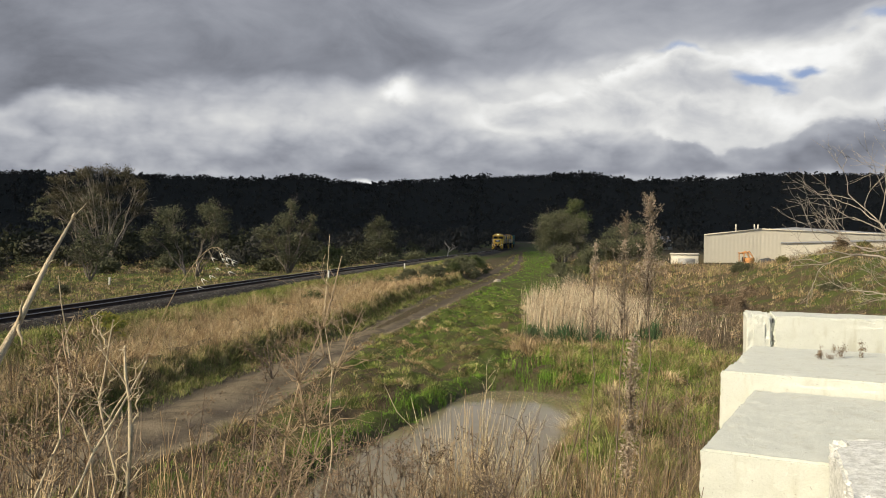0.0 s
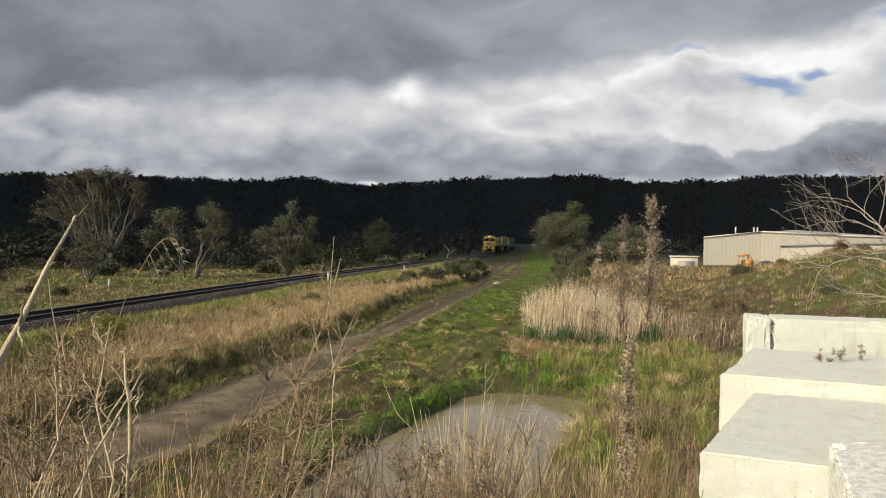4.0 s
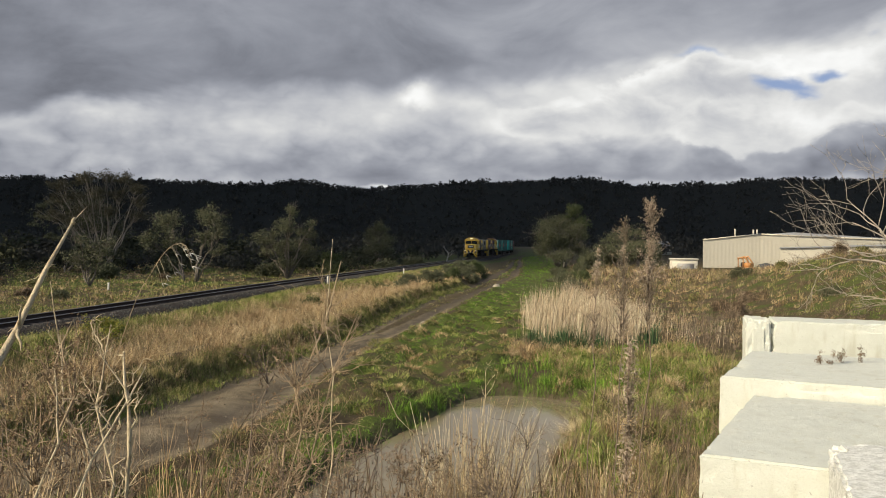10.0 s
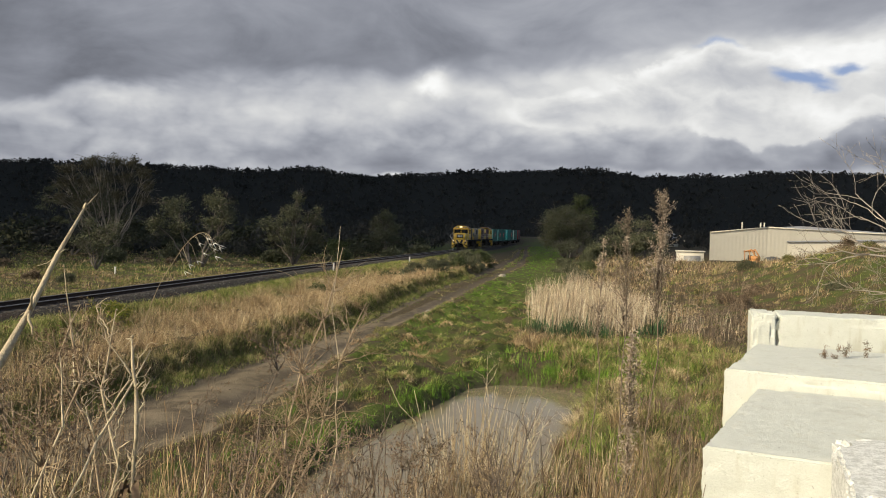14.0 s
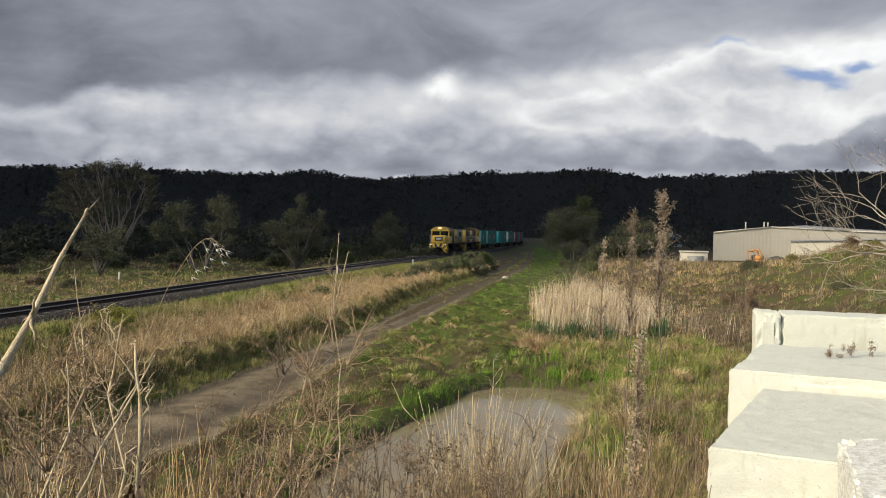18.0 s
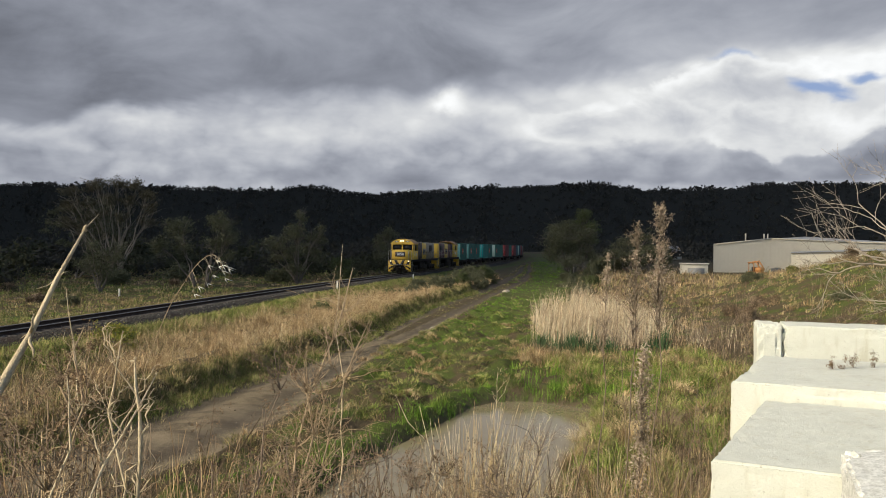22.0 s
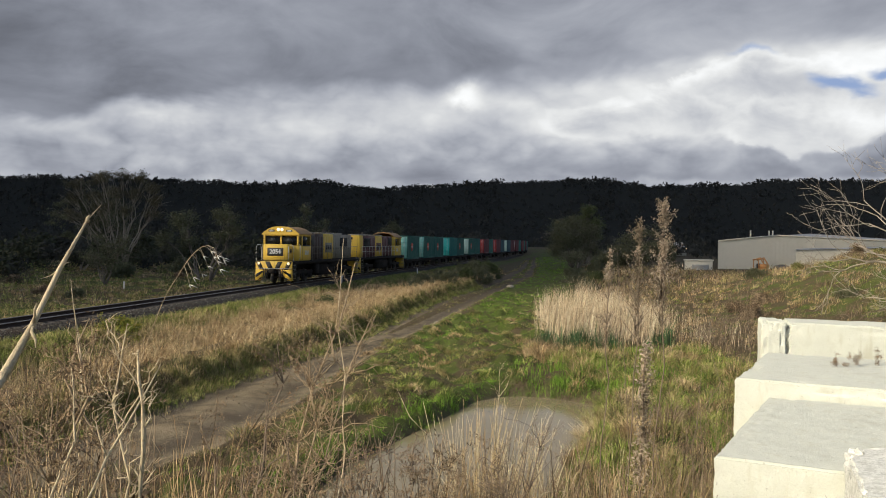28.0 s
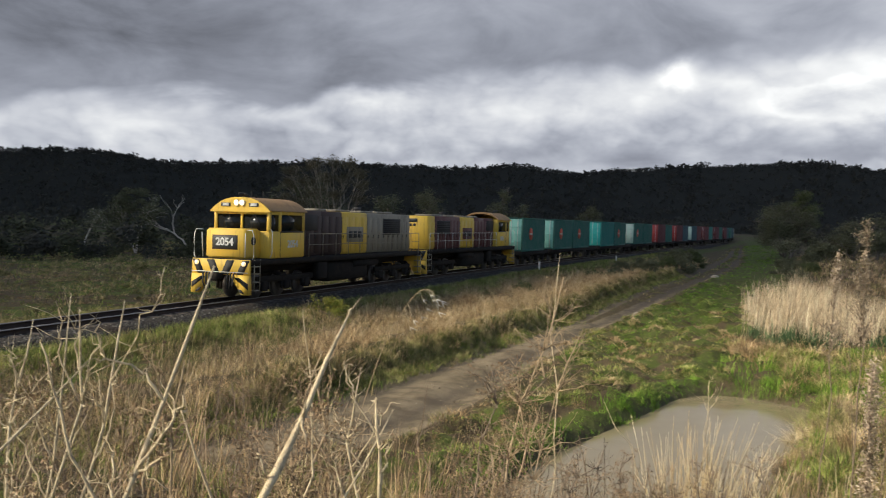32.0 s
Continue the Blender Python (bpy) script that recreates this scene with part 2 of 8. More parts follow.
def track_x(y):
    return np.interp(y, _ty, _tx)


def along(s):
    """The place on the centre line at arc length s."""
    return np.array((np.interp(s, _ts, _tx), np.interp(s, _ts, _ty), 0.0))


def arc_at(y):
    return np.interp(y, _ty, _ts)


# Edges of the dirt lane, and the pond's outline.
LANE_L = [(0, -9.6), (12, -8.4), (15, -7.8), (20, -7.0), (24.4, -6.1), (29.7, -5.1), (36.5, -3.9), (45.4, -2.8), (60, -0.6), (88.7, 4.2), (130, 9.6), (168, 13.4), (230, 20), (400, 38)]
LANE_R = [(0, -8.0), (12, -5.6), (15.7, -4.3), (21, -3.5), (24.7, -3.3), (33.5, -2.1), (45.7, 0.2), (64, 3.0), (97.4, 8.6), (140, 13.0), (186, 17.1), (230, 22), (400, 40)]
POND = [(-2.7, 11.5), (-2.3, 13.0), (-2.0, 14.3), (-1.8, 15.4), (-1.25, 16.7), (-0.25, 19.3), (0.7, 21.9), (1.3, 22.6), (1.9, 22.7), (2.6, 22.5), (3.5, 21.6), (2.9, 19.1), (2.5, 17.2), (1.9, 15.5), (1.4, 13.5), (0.6, 11.6), (-1.0, 10.9)]
WATER = -1.05


def lane_l(y):
    return np.interp(y, *zip(*LANE_L))


def lane_r(y):
    return np.interp(y, *zip(*LANE_R))


def pond_depth(x, y):
    """Positive inside the pond, in metres from its edge, negative outside."""
    x, y = np.asarray(x, float), np.asarray(y, float)
    poly = np.array(POND)
    nxt = np.roll(poly, -1, 0)
    best, inside = np.full(np.broadcast(x, y).shape, 1e9), np.zeros(np.broadcast(x, y).shape, bool)
    for (ax, ay), (bx, by) in zip(poly, nxt):
        ex, ey = bx - ax, by - ay
        t = np.clip(((x - ax) * ex + (y - ay) * ey) / (ex * ex + ey * ey), 0, 1)
        best = np.minimum(best, np.hypot(x - ax - t * ex, y - ay - t * ey))
        cross = ((ay > y) != (by > y)) & (x < (bx - ax) * (y - ay) / (by - ay + 1e-12) + ax)
        inside ^= cross
    return np.where(inside, best, -best)


def ground(x, y):
    x, y = np.asarray(x, float), np.asarray(y, float)
    tx = track_x(np.clip(y, -180, 540))
    off = x - tx
    z = -0.75 + 0.10 * wave_noise(x, y, 3, 3, 6.0)
    z = z + 0.30 * np.exp(-(((np.abs(off) - 2.6) / 1.1) ** 2)) - 0.45 * smooth01(-off, 3.5, 8)                               # lower paddock beyond the line
    lip = lane_l(y) - x + 0.28 * wave_noise(y, 0 * y, 16, 3, 0.5)
    z = z + 0.44 * smooth01(lip, -0.1, 0.55) * (1 - smooth01(lip, 1.7, 4.2)) * smooth01(y, 8, 20) * (1 - smooth01(y, 85, 110))   # grassy berm with a cut edge
    lane = smooth01(x, lane_l(y) - 0.3, lane_l(y) + 0.4) * (1 - smooth01(x, lane_r(y) - 0.4, lane_r(y) + 0.3))
    u = (x - lane_l(y)) / np.maximum(lane_r(y) - lane_l(y), 1)
    ruts = np.exp(-(((u - 0.25) / 0.12) ** 2)) + np.exp(-(((u - 0.75) / 0.12) ** 2))
    z = z - lane * (0.06 + 0.07 * ruts)
    right = smooth01(x, 10, 22) * smooth01(y, 10, 60)
    z = z + 0.75 * right
    z = z + 2.75 * np.exp(-(((x - 23.5) / np.where(x < 23.5, 6.2, 9.0)) ** 2) - (((y - 46) / 16) ** 2))  # mound
    z = z + 0.7 * np.exp(-(((x - 13) / 5) ** 2) - (((y - 22) / 10) ** 2))
    edge = 2.6 + 0.5 * wave_noise(x, y, 9, 2, 5.0) + 1.3 * smooth01(x, 1.5, 4)
    bank = 1 - smooth01(y - 0.25 * np.abs(x) * (x < 0), edge, edge + 8.5 + 4 * smooth01(x, 2, 8))
    z = z + bank * (2.2 + 0.06 * wave_noise(x, y, 11, 3, 1.5))
    pd = pond_depth(x, y)
    z = z + (-0.48 * smooth01(pd, -0.55, 0.12) - 0.5 * smooth01(pd, -0.1, 1.2)) * (bank < 0.6)
    verge = smooth01(x, lane_r(y), lane_r(y) + 0.5) * (1 - smooth01(x, lane_r(y) + 5, lane_r(y) + 7)) * (y > 12) * (y < 70) * (bank < 0.05)
    z = z + verge * smooth01(-pond_depth(x, y), 0.1, 1.0) * (0.24 * wave_noise(x, y, 14, 2, 0.26) + 0.16 * wave_noise(x, y, 17, 2, 0.6))
    berm = smooth01(off, 3.0, 4.6) * (1 - smooth01(x, lane_l(y) - 0.8, lane_l(y) - 0.1)) * (y > 12) * (y < 75) * (bank < 0.1)
    z = z + berm * (0.12 * wave_noise(x, y, 15, 3, 0.8) + 0.10 * wave_noise(x, y, 18, 2, 0.3))
    far = smooth01(np.hypot(x, y), 260, 900)
    return z * (1 - far) - 0.9 * far


# ---- materials ----
def ground_material():
    m = Nodes("ground_soil")
    where = m.place()
    wide, mid, fine = m.noise(where, 0.12, 3), m.noise(where, 1.1, 5, 0.6), m.noise(where, 14, 5, 0.7)
    straw = m.mix(fine, (0.030, 0.023, 0.014), (0.125, 0.095, 0.055))
    green = m.mix(fine, (0.028, 0.040, 0.009), (0.115, 0.150, 0.032))
    turf = m.mix(m.step(m.math("ADD", m.math("MULTIPLY", m.attribute("green"), 0.62), m.math("MULTIPLY", m.math("SUBTRACT", mid, 0.5), 2.6)), 0.08, 0.46), straw, green)
    dirt = m.mix(m.step(mid, 0.40, 0.68), m.mix(fine, (0.175, 0.138, 0.092), (0.29, 0.235, 0.16)), (0.10, 0.077, 0.050))
    dirt = m.mix(m.math("MULTIPLY", m.attribute("worn"), 0.8), dirt, m.mix(fine, (0.055, 0.042, 0.028), (0.12, 0.094, 0.064)))
    dirt = m.mix(m.math("MULTIPLY", m.attribute("rut"), 0.65), dirt, (0.065, 0.055, 0.045))
    lane = m.step(m.math("ADD", m.attribute("lane"), m.math("MULTIPLY", m.math("SUBTRACT", mid, 0.5), 0.9)), 0.35, 0.6)
    col = m.mix(lane, turf, dirt)
    mud = m.attribute("mud")
    col = m.mix(mud, col, m.mix(fine, (0.07, 0.055, 0.04), (0.12, 0.095, 0.07)))
    col = m.mix(m.math("MULTIPLY", m.step(wide, 0.4, 0.7), 0.3), col, (0.10, 0.08, 0.04))
    m.bump(m.math("ADD", m.math("MULTIPLY", mid, 1.0), m.math("MULTIPLY", fine, 0.5)), 0.9, 0.12)
    clods = m.step(m.noise(where, 2.6, 4, 0.6), 0.51, 0.62)
    col = m.mix(m.math("MULTIPLY", clods, m.math("MULTIPLY", m.attribute("green"), 0.6)), col, (0.05, 0.04, 0.025))
    damp = m.math("MULTIPLY", lane, m.step(mid, 0.5, 0.75))
    return m.done(col, m.math("SUBTRACT", 0.95, m.math("MULTIPLY", damp, 0.35)), 0, 0.12)


def water_material():
    m = Nodes("muddy_water")
    n = m.noise(m.place(), 2.2, 3)
    m.bump(m.noise(m.place(), 9, 3), 0.06, 0.02)
    return m.done(m.mix(n, (0.19, 0.158, 0.095), (0.24, 0.20, 0.125)), 0.08, 0, 0.28)


def ballast_material():
    m = Nodes("ballast_stone")
    where = m.place()
    n = m.tree.nodes.new("ShaderNodeTexVoronoi")
    m.put(n.inputs["Vector"], where)
    n.inputs["Scale"].default_value = 17
    shade = m.split(n.outputs["Color"])[0]
    col = m.mix(shade, (0.022, 0.020, 0.018), (0.085, 0.078, 0.07))
    col = m.mix(m.step(m.noise(where, 0.7, 3), 0.45, 0.75), col, (0.05, 0.038, 0.03))
    m.bump(m.math("SUBTRACT", 1.0, n.outputs["Distance"]), 1.0, 0.05)
    return m.done(col, 0.95, 0, 0.08)


def concrete_material():
    m = Nodes("cast_concrete")
    where = m.coords()
    fine, mid, wide = m.noise(where, 60, 5, 0.7), m.noise(where, 9, 5, 0.6, 0.4), m.noise(where, 2.6, 5, 0.65)
    base = m.mix(mid, (0.515, 0.52, 0.455), (0.675, 0.685, 0.615))
    col = m.mix(m.math("MULTIPLY", m.step(wide, 0.5, 0.75), 0.55), base, (0.46, 0.44, 0.36))
    pits = m.step(m.noise(where, 38, 4, 0.6), 0.64, 0.70)
    col = m.mix(m.math("MULTIPLY", pits, 0.55), col, (0.25, 0.23, 0.19))
    grit = m.noise(where, 150, 4, 0.7)
    col = m.mix(m.math("MULTIPLY", m.step(grit, 0.45, 0.7), 0.26), col, (0.38, 0.37, 0.32))
    q = m.split(where)
    runs = m.step(m.noise(m.join(m.math("MULTIPLY", q[0], 9.0), m.math("MULTIPLY", q[1], 9.0), m.math("MULTIPLY", q[2], 1.3)), 1.0, 5, 0.65), 0.53, 0.70)
    col = m.mix(m.math("MULTIPLY", runs, 0.38), col, (0.40, 0.37, 0.26))
    moss = m.step(m.noise(where, 4.5, 5, 0.65, 0.6), 0.60, 0.72)
    col = m.mix(m.math("MULTIPLY", moss, 0.16), col, (0.36, 0.34, 0.24))
    m.bump(m.math("ADD", m.math("MULTIPLY", mid, 0.9), m.math("ADD", m.math("MULTIPLY", fine, 0.6), m.math("MULTIPLY", grit, 0.3))), 0.5, 0.016)
    return m.done(col, 0.95, 0, 0.15)


M_GROUND, M_WATER, M_BALLAST, M_CONCRETE = ground_material(), water_material(), ballast_material(), concrete_material()
M_RAIL = worn("rail_steel", (0.055, 0.040, 0.032), 0.75, 0.2, 4, (0.04, 0.022, 0.015), 0.6, 0.2, 0.2)
M_RAILTOP = worn("polished_rail_head", (0.30, 0.28, 0.26), 0.42, 0.8, 4, amount=0.3)
M_SLEEPER = worn("sleeper_timber", (0.10, 0.08, 0.065), 0.9, 0, 5)
M_DRY = strands("dry_grass", [(0.20, 0.125, 0.062), (0.48, 0.335, 0.175), (0.68, 0.51, 0.30), (0.33, 0.225, 0.118)])
M_STRAW = strands("pale_straw", [(0.40, 0.29, 0.15), (0.58, 0.46, 0.27), (0.66, 0.55, 0.36), (0.33, 0.23, 0.12)])
M_GREEN = strands("green_grass", [(0.125, 0.18, 0.028), (0.21, 0.275, 0.05), (0.32, 0.36, 0.085), (0.46, 0.43, 0.16), (0.05, 0.085, 0.016)])
M_LUSH = strands("lush_grass", [(0.085, 0.165, 0.018), (0.14, 0.25, 0.03), (0.23, 0.345, 0.05), (0.05, 0.10, 0.014)])
M_OLIVE = strands("olive_grass", [(0.09, 0.105, 0.028), (0.19, 0.19, 0.062), (0.36, 0.295, 0.13), (0.06, 0.08, 0.02), (0.47, 0.365, 0.185)])
M_REED = strands("dry_reed", [(0.50, 0.385, 0.25), (0.64, 0.51, 0.35), (0.74, 0.60, 0.43), (0.34, 0.25, 0.155), (0.22, 0.16, 0.10)])
M_REEDGREEN = strands("reed_green", [(0.045, 0.085, 0.035), (0.075, 0.125, 0.055), (0.05, 0.095, 0.04)])
M_BRUSH = strands("dead_brush", [(0.12, 0.082, 0.052), (0.22, 0.155, 0.10), (0.34, 0.26, 0.18), (0.09, 0.060, 0.038)])
M_STEM = worn("dry_stem", (0.62, 0.51, 0.34), 0.85, 0, 45, (0.20, 0.14, 0.085), 0.7, 0.5, 0.2)
M_MIDSTEM = worn("brown_dry_stem", (0.40, 0.30, 0.19), 0.85, 0, 45, (0.14, 0.095, 0.06), 0.7, 0.5, 0.2)
M_DARKSTEM = worn("dark_dry_stem", (0.20, 0.15, 0.105), 0.85, 0, 30, (0.10, 0.07, 0.05), 0.5)
M_PLUME = strands("plume_seed", [(0.34, 0.27, 0.20), (0.46, 0.38, 0.29), (0.27, 0.20, 0.14)])
M_OATS = strands("oat_spikelet", [(0.80, 0.77, 0.68), (0.85, 0.82, 0.74), (0.72, 0.67, 0.56)], 0.5)
M_THISTLE = strands("thistle_head", [(0.20, 0.13, 0.075), (0.30, 0.21, 0.13), (0.15, 0.10, 0.06)])
M_LEAF = strands("eucalypt_leaf", [(0.075, 0.080, 0.044), (0.110, 0.114, 0.064), (0.150, 0.148, 0.088), (0.090, 0.092, 0.050)], 0.6, 0.35, 0.35)
M_GUMLEAF = strands("dry_gum_leaf", [(0.085, 0.075, 0.045), (0.12, 0.105, 0.062), (0.15, 0.13, 0.08), (0.10, 0.088, 0.05)], 0.6, 0.35, 0.35)
M_WATTLE = strands("wattle_leaf", [(0.062, 0.080, 0.030), (0.095, 0.112, 0.044), (0.130, 0.142, 0.060), (0.074, 0.088, 0.034)], 0.6, 0.35, 0.35)
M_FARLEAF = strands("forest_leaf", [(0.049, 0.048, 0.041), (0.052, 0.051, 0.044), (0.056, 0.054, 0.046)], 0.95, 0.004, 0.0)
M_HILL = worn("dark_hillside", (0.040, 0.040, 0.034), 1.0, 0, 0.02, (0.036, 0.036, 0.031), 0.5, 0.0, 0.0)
M_BARK = worn("grey_bark", (0.15, 0.125, 0.10), 0.85, 0, 2.5, (0.10, 0.08, 0.06), 0.5)
M_GUMBARK = worn("gum_bark", (0.29, 0.245, 0.19), 0.8, 0, 1.5, (0.16, 0.13, 0.10), 0.6)
M_PALEBARK = worn("pale_gum_bark", (0.52, 0.47, 0.40), 0.8, 0, 1.5, (0.22, 0.18, 0.14), 0.5)
M_SHED = worn("cream_sheet_steel", (0.60, 0.55, 0.44), 0.6, 0, 0.4, (0.40, 0.34, 0.25), 0.25, 0.05)
M_ROOF = worn("grey_roof_steel", (0.38, 0.37, 0.35), 0.5, 0.2, 0.5)
M_ORANGE = worn("orange_machine_paint", (0.50, 0.235, 0.075), 0.5, 0, 2)
M_RUBBER = worn("black_rubber", (0.03, 0.03, 0.03), 0.85, 0, 4)
M_POST = worn("weathered_post", (0.38, 0.33, 0.26), 0.9, 0, 6)


def cloud_material():
    """Dense within, thin towards its drifting edge."""
    m = Nodes("cloud_mass")
    p = m.split(m.coords())
    across = m.math("ADD", m.math("MULTIPLY", p[0], -math.cos(SUN_AZ)), m.math("MULTIPLY", p[1], math.sin(SUN_AZ)))
    dense = m.math("ADD", 0.50, m.math("MULTIPLY", m.step(across, 0, -75), 0.47))
    dense = m.math("ADD", dense, m.math("MULTIPLY", m.math("SUBTRACT", m.noise(m.coords(), 0.01, 3), 0.5), 0.2))
    m.put(m.bsdf.inputs["Alpha"], m.math("MINIMUM", dense, 1.0))
    return m.done((0.80, 0.80, 0.82), 1.0, 0, 0.0)


M_CLOUD = cloud_material()


# ---- sky ----
def cloud_sky_material():
    m = Nodes("storm_clouds")
    p = m.split(m.coords())
    az = m.math("ARCTAN2", p[0], p[1])
    el = m.math("ARCTAN2", p[2], m.math("SQRT", m.math("ADD", m.math("MULTIPLY", p[0], p[0]), m.math("MULTIPLY", p[1], p[1]))))
    flat = m.join(m.math("MULTIPLY", az, 1.0), m.math("MULTIPLY", el, 2.3), 0.0)
    puff = m.join(m.math("MULTIPLY", az, 1.0), m.math("MULTIPLY", el, 1.5), 3.0)
    warp = m.math("SUBTRACT", m.noise(flat, 4.0, 5, 0.55, 0.6), 0.5)
    roll = m.math("SUBTRACT", m.noise(puff, 9.0, 5, 0.48, 0.2), 0.5)
    heads = m.math("ADD", m.math("ABSOLUTE", m.math("SUBTRACT", m.noise(puff, 7.0, 3, 0.45, 0.2), 0.5)), m.math("MULTIPLY", m.math("ABSOLUTE", m.math("SUBTRACT", m.noise(puff, 18.0, 3, 0.45), 0.5)), 0.5))
    streak = m.math("SUBTRACT", m.noise(m.join(az, m.math("MULTIPLY", el, 4.5), 7.0), 6.0, 6, 0.6, 0.8), 0.5)
    # a dark deck overhead that drops to the left, bright cumulus under it, grey bases near the hills
    lumps = m.math("SUBTRACT", m.noise(m.join(az, m.math("MULTIPLY", el, 2.0), 11.0), 5.5, 6, 0.56, 0.5), 0.5)
    h = m.math("ADD", m.math("ADD", el, m.math("MULTIPLY", az, -0.10)), m.math("ADD", m.math("MULTIPLY", warp, 0.10), m.math("MULTIPLY", roll, 0.05)))
    deck = m.step(m.math("ADD", h, m.math("MULTIPLY", lumps, 0.055)), 0.166, 0.198)
    over = m.math("ADD", 0.255, m.math("ADD", m.math("ADD", m.math("MULTIPLY", lumps, 0.46), m.math("MULTIPLY", roll, 0.12)), m.math("MULTIPLY", streak, 0.05)))
    over = m.math("ADD", over, m.math("MULTIPLY", m.step(el, 0.22, 0.34), 0.07))
    under = m.math("ADD", 0.55, m.math("ADD", m.math("MULTIPLY", roll, 0.45), m.math("ADD", m.math("MULTIPLY", m.math("SUBTRACT", heads, 0.13), 0.9), m.math("ADD", m.math("MULTIPLY", streak, 0.14), m.math("MULTIPLY", lumps, 0.40)))))
    under = m.math("MULTIPLY", under, m.math("ADD", 0.62, m.math("MULTIPLY", m.step(h, 0.055, 0.115), 0.39)))
    lum = m.math("ADD", m.math("MULTIPLY", over, deck), m.math("MULTIPLY", under, m.math("SUBTRACT", 1.0, deck)))

    def blob(a, e, ra, re):
        da = m.math("DIVIDE", m.math("ADD", m.math("SUBTRACT", az, a), m.math("MULTIPLY", warp, 0.12)), ra)
        de = m.math("DIVIDE", m.math("ADD", m.math("SUBTRACT", el, e), m.math("MULTIPLY", roll, 0.10)), re)
        d = m.math("ADD", m.math("MULTIPLY", da, da), m.math("MULTIPLY", de, de))
        return m.math("POWER", 2.718, m.math("MULTIPLY", d, -1.0))

    for a, e, ra, re, gain in ((0.46, 0.170, 0.13, 0.045, 0.45), (0.28, 0.165, 0.13, 0.035, 0.30), (-0.052, 0.163, 0.020, 0.009, 0.42), (0.10, 0.145, 0.12, 0.03, 0.16), (-0.40, 0.135, 0.07, 0.013, 0.20),
                               (-0.14, 0.14, 0.07, 0.025, 0.14), (-0.092, 0.060, 0.03, 0.004, 0.6), (0.2, 0.068, 0.5, 0.006, 0.10), (-0.30, 0.078, 0.30, 0.030, -0.13), (0.36, 0.066, 0.20, 0.007, 0.12), (0.40, 0.086, 0.18, 0.010, -0.07), (0.30, 0.23, 0.16, 0.05, 0.10), (-0.60, 0.11, 0.15, 0.03, 0.06), (-0.62, 0.20, 0.25, 0.06, -0.05), (0.12, 0.24, 0.32, 0.06, 0.07), (0.16, 0.12, 0.16, 0.03, 0.14)):
        lum = m.math("ADD", lum, m.math("MULTIPLY", blob(a, e, ra, re), gain))
    # layers of crisp-topped cumulus, the high far bank first, each fading out into its base
    for layer, spots, foot, crown_light in ((3.0, ((0.46, 0.168, 0.16, 0.042, 1.0), (0.25, 0.160, 0.13, 0.036, 0.9)), (0.085, 0.160), 0.84), (9.0, ((0.12, 0.138, 0.11, 0.030, 0.9), (0.33, 0.128, 0.12, 0.028, 0.85)), (0.070, 0.140), 0.72)):
        where = m.join(az, m.math("MULTIPLY", el, 1.5), layer)
        heap = m.math("MULTIPLY", m.math("SUBTRACT", m.noise(where, 12.0, 6, 0.54, 0.4), 0.5), 1.6)
        for *spot, gain in spots:
            heap = m.math("ADD", heap, m.math("MULTIPLY", blob(*spot), gain))
        folds = m.math("SUBTRACT", m.noise(where, 17.0, 5, 0.5, 0.6), 0.5)
        inner = m.math("ADD", m.step(heap, 0.40, 1.30), m.math("MULTIPLY", folds, -1.1))
        lit = m.math("ADD", m.math("SUBTRACT", crown_light + 0.06, m.math("MULTIPLY", inner, 0.30)), m.math("ADD", m.math("MULTIPLY", roll, 0.45), m.math("MULTIPLY", lumps, 0.30)))
        mask = m.math("MULTIPLY", m.step(heap, 0.36, 0.62), m.step(m.math("ADD", el, m.math("MULTIPLY", roll, 0.12)), *foot))
        lum = m.math("ADD", m.math("MULTIPLY", lum, m.math("SUBTRACT", 1.0, mask)), m.math("MULTIPLY", lit, mask))
    lum = m.math("MAXIMUM", lum, 0.10)
    tint = m.mix(m.step(lum, 0.15, 0.8), (0.91, 0.955, 1.10), (1.0, 0.995, 0.965))
    col = m.mix(1.0, tint, m.join(lum, lum, lum), "MULTIPLY")
    gaps = [m.math("MULTIPLY", blob(*spot), gain) for *spot, gain in ((0.350, 0.174, 0.036, 0.013, 1.0), (0.395, 0.190, 0.024, 0.009, 0.8), (0.262, 0.196, 0.036, 0.009, 0.55), (0.462, 0.224, 0.034, 0.010, 0.6))]
    blue = gaps[0]
    for gap in gaps[1:]:
        blue = m.math("MAXIMUM", blue, gap)
    blue = m.math("ADD", blue, m.math("MULTIPLY", m.math("SUBTRACT", m.noise(puff, 24.0, 5, 0.55, 0.3), 0.5), 0.5))
    col = m.mix(m.step(blue, 0.22, 0.85), col, (0.28, 0.37, 0.57))
    e = m.tree.nodes.new("ShaderNodeEmission")
    m.put(e.inputs[0], col)
    e.inputs[1].default_value = 0.95
    m.tree.links.new(e.outputs[0], m.tree.nodes["Material Output"].inputs[0])
    return m.mat


az, el = np.meshgrid(np.radians(np.linspace(-85, 85, 60)), np.radians(np.linspace(-1.5, 42, 20)), indexing="ij")
dome = new("backdrop", Geo().grid(np.stack([4300 * np.sin(az) * np.cos(el), 4300 * np.cos(az) * np.cos(el), 4300 * np.sin(el)], -1)).mesh("backdrop", cloud_sky_material(), True))
tagged(dome, "grey storm clouds with a bright band over the hills", "sky", kind="structure")

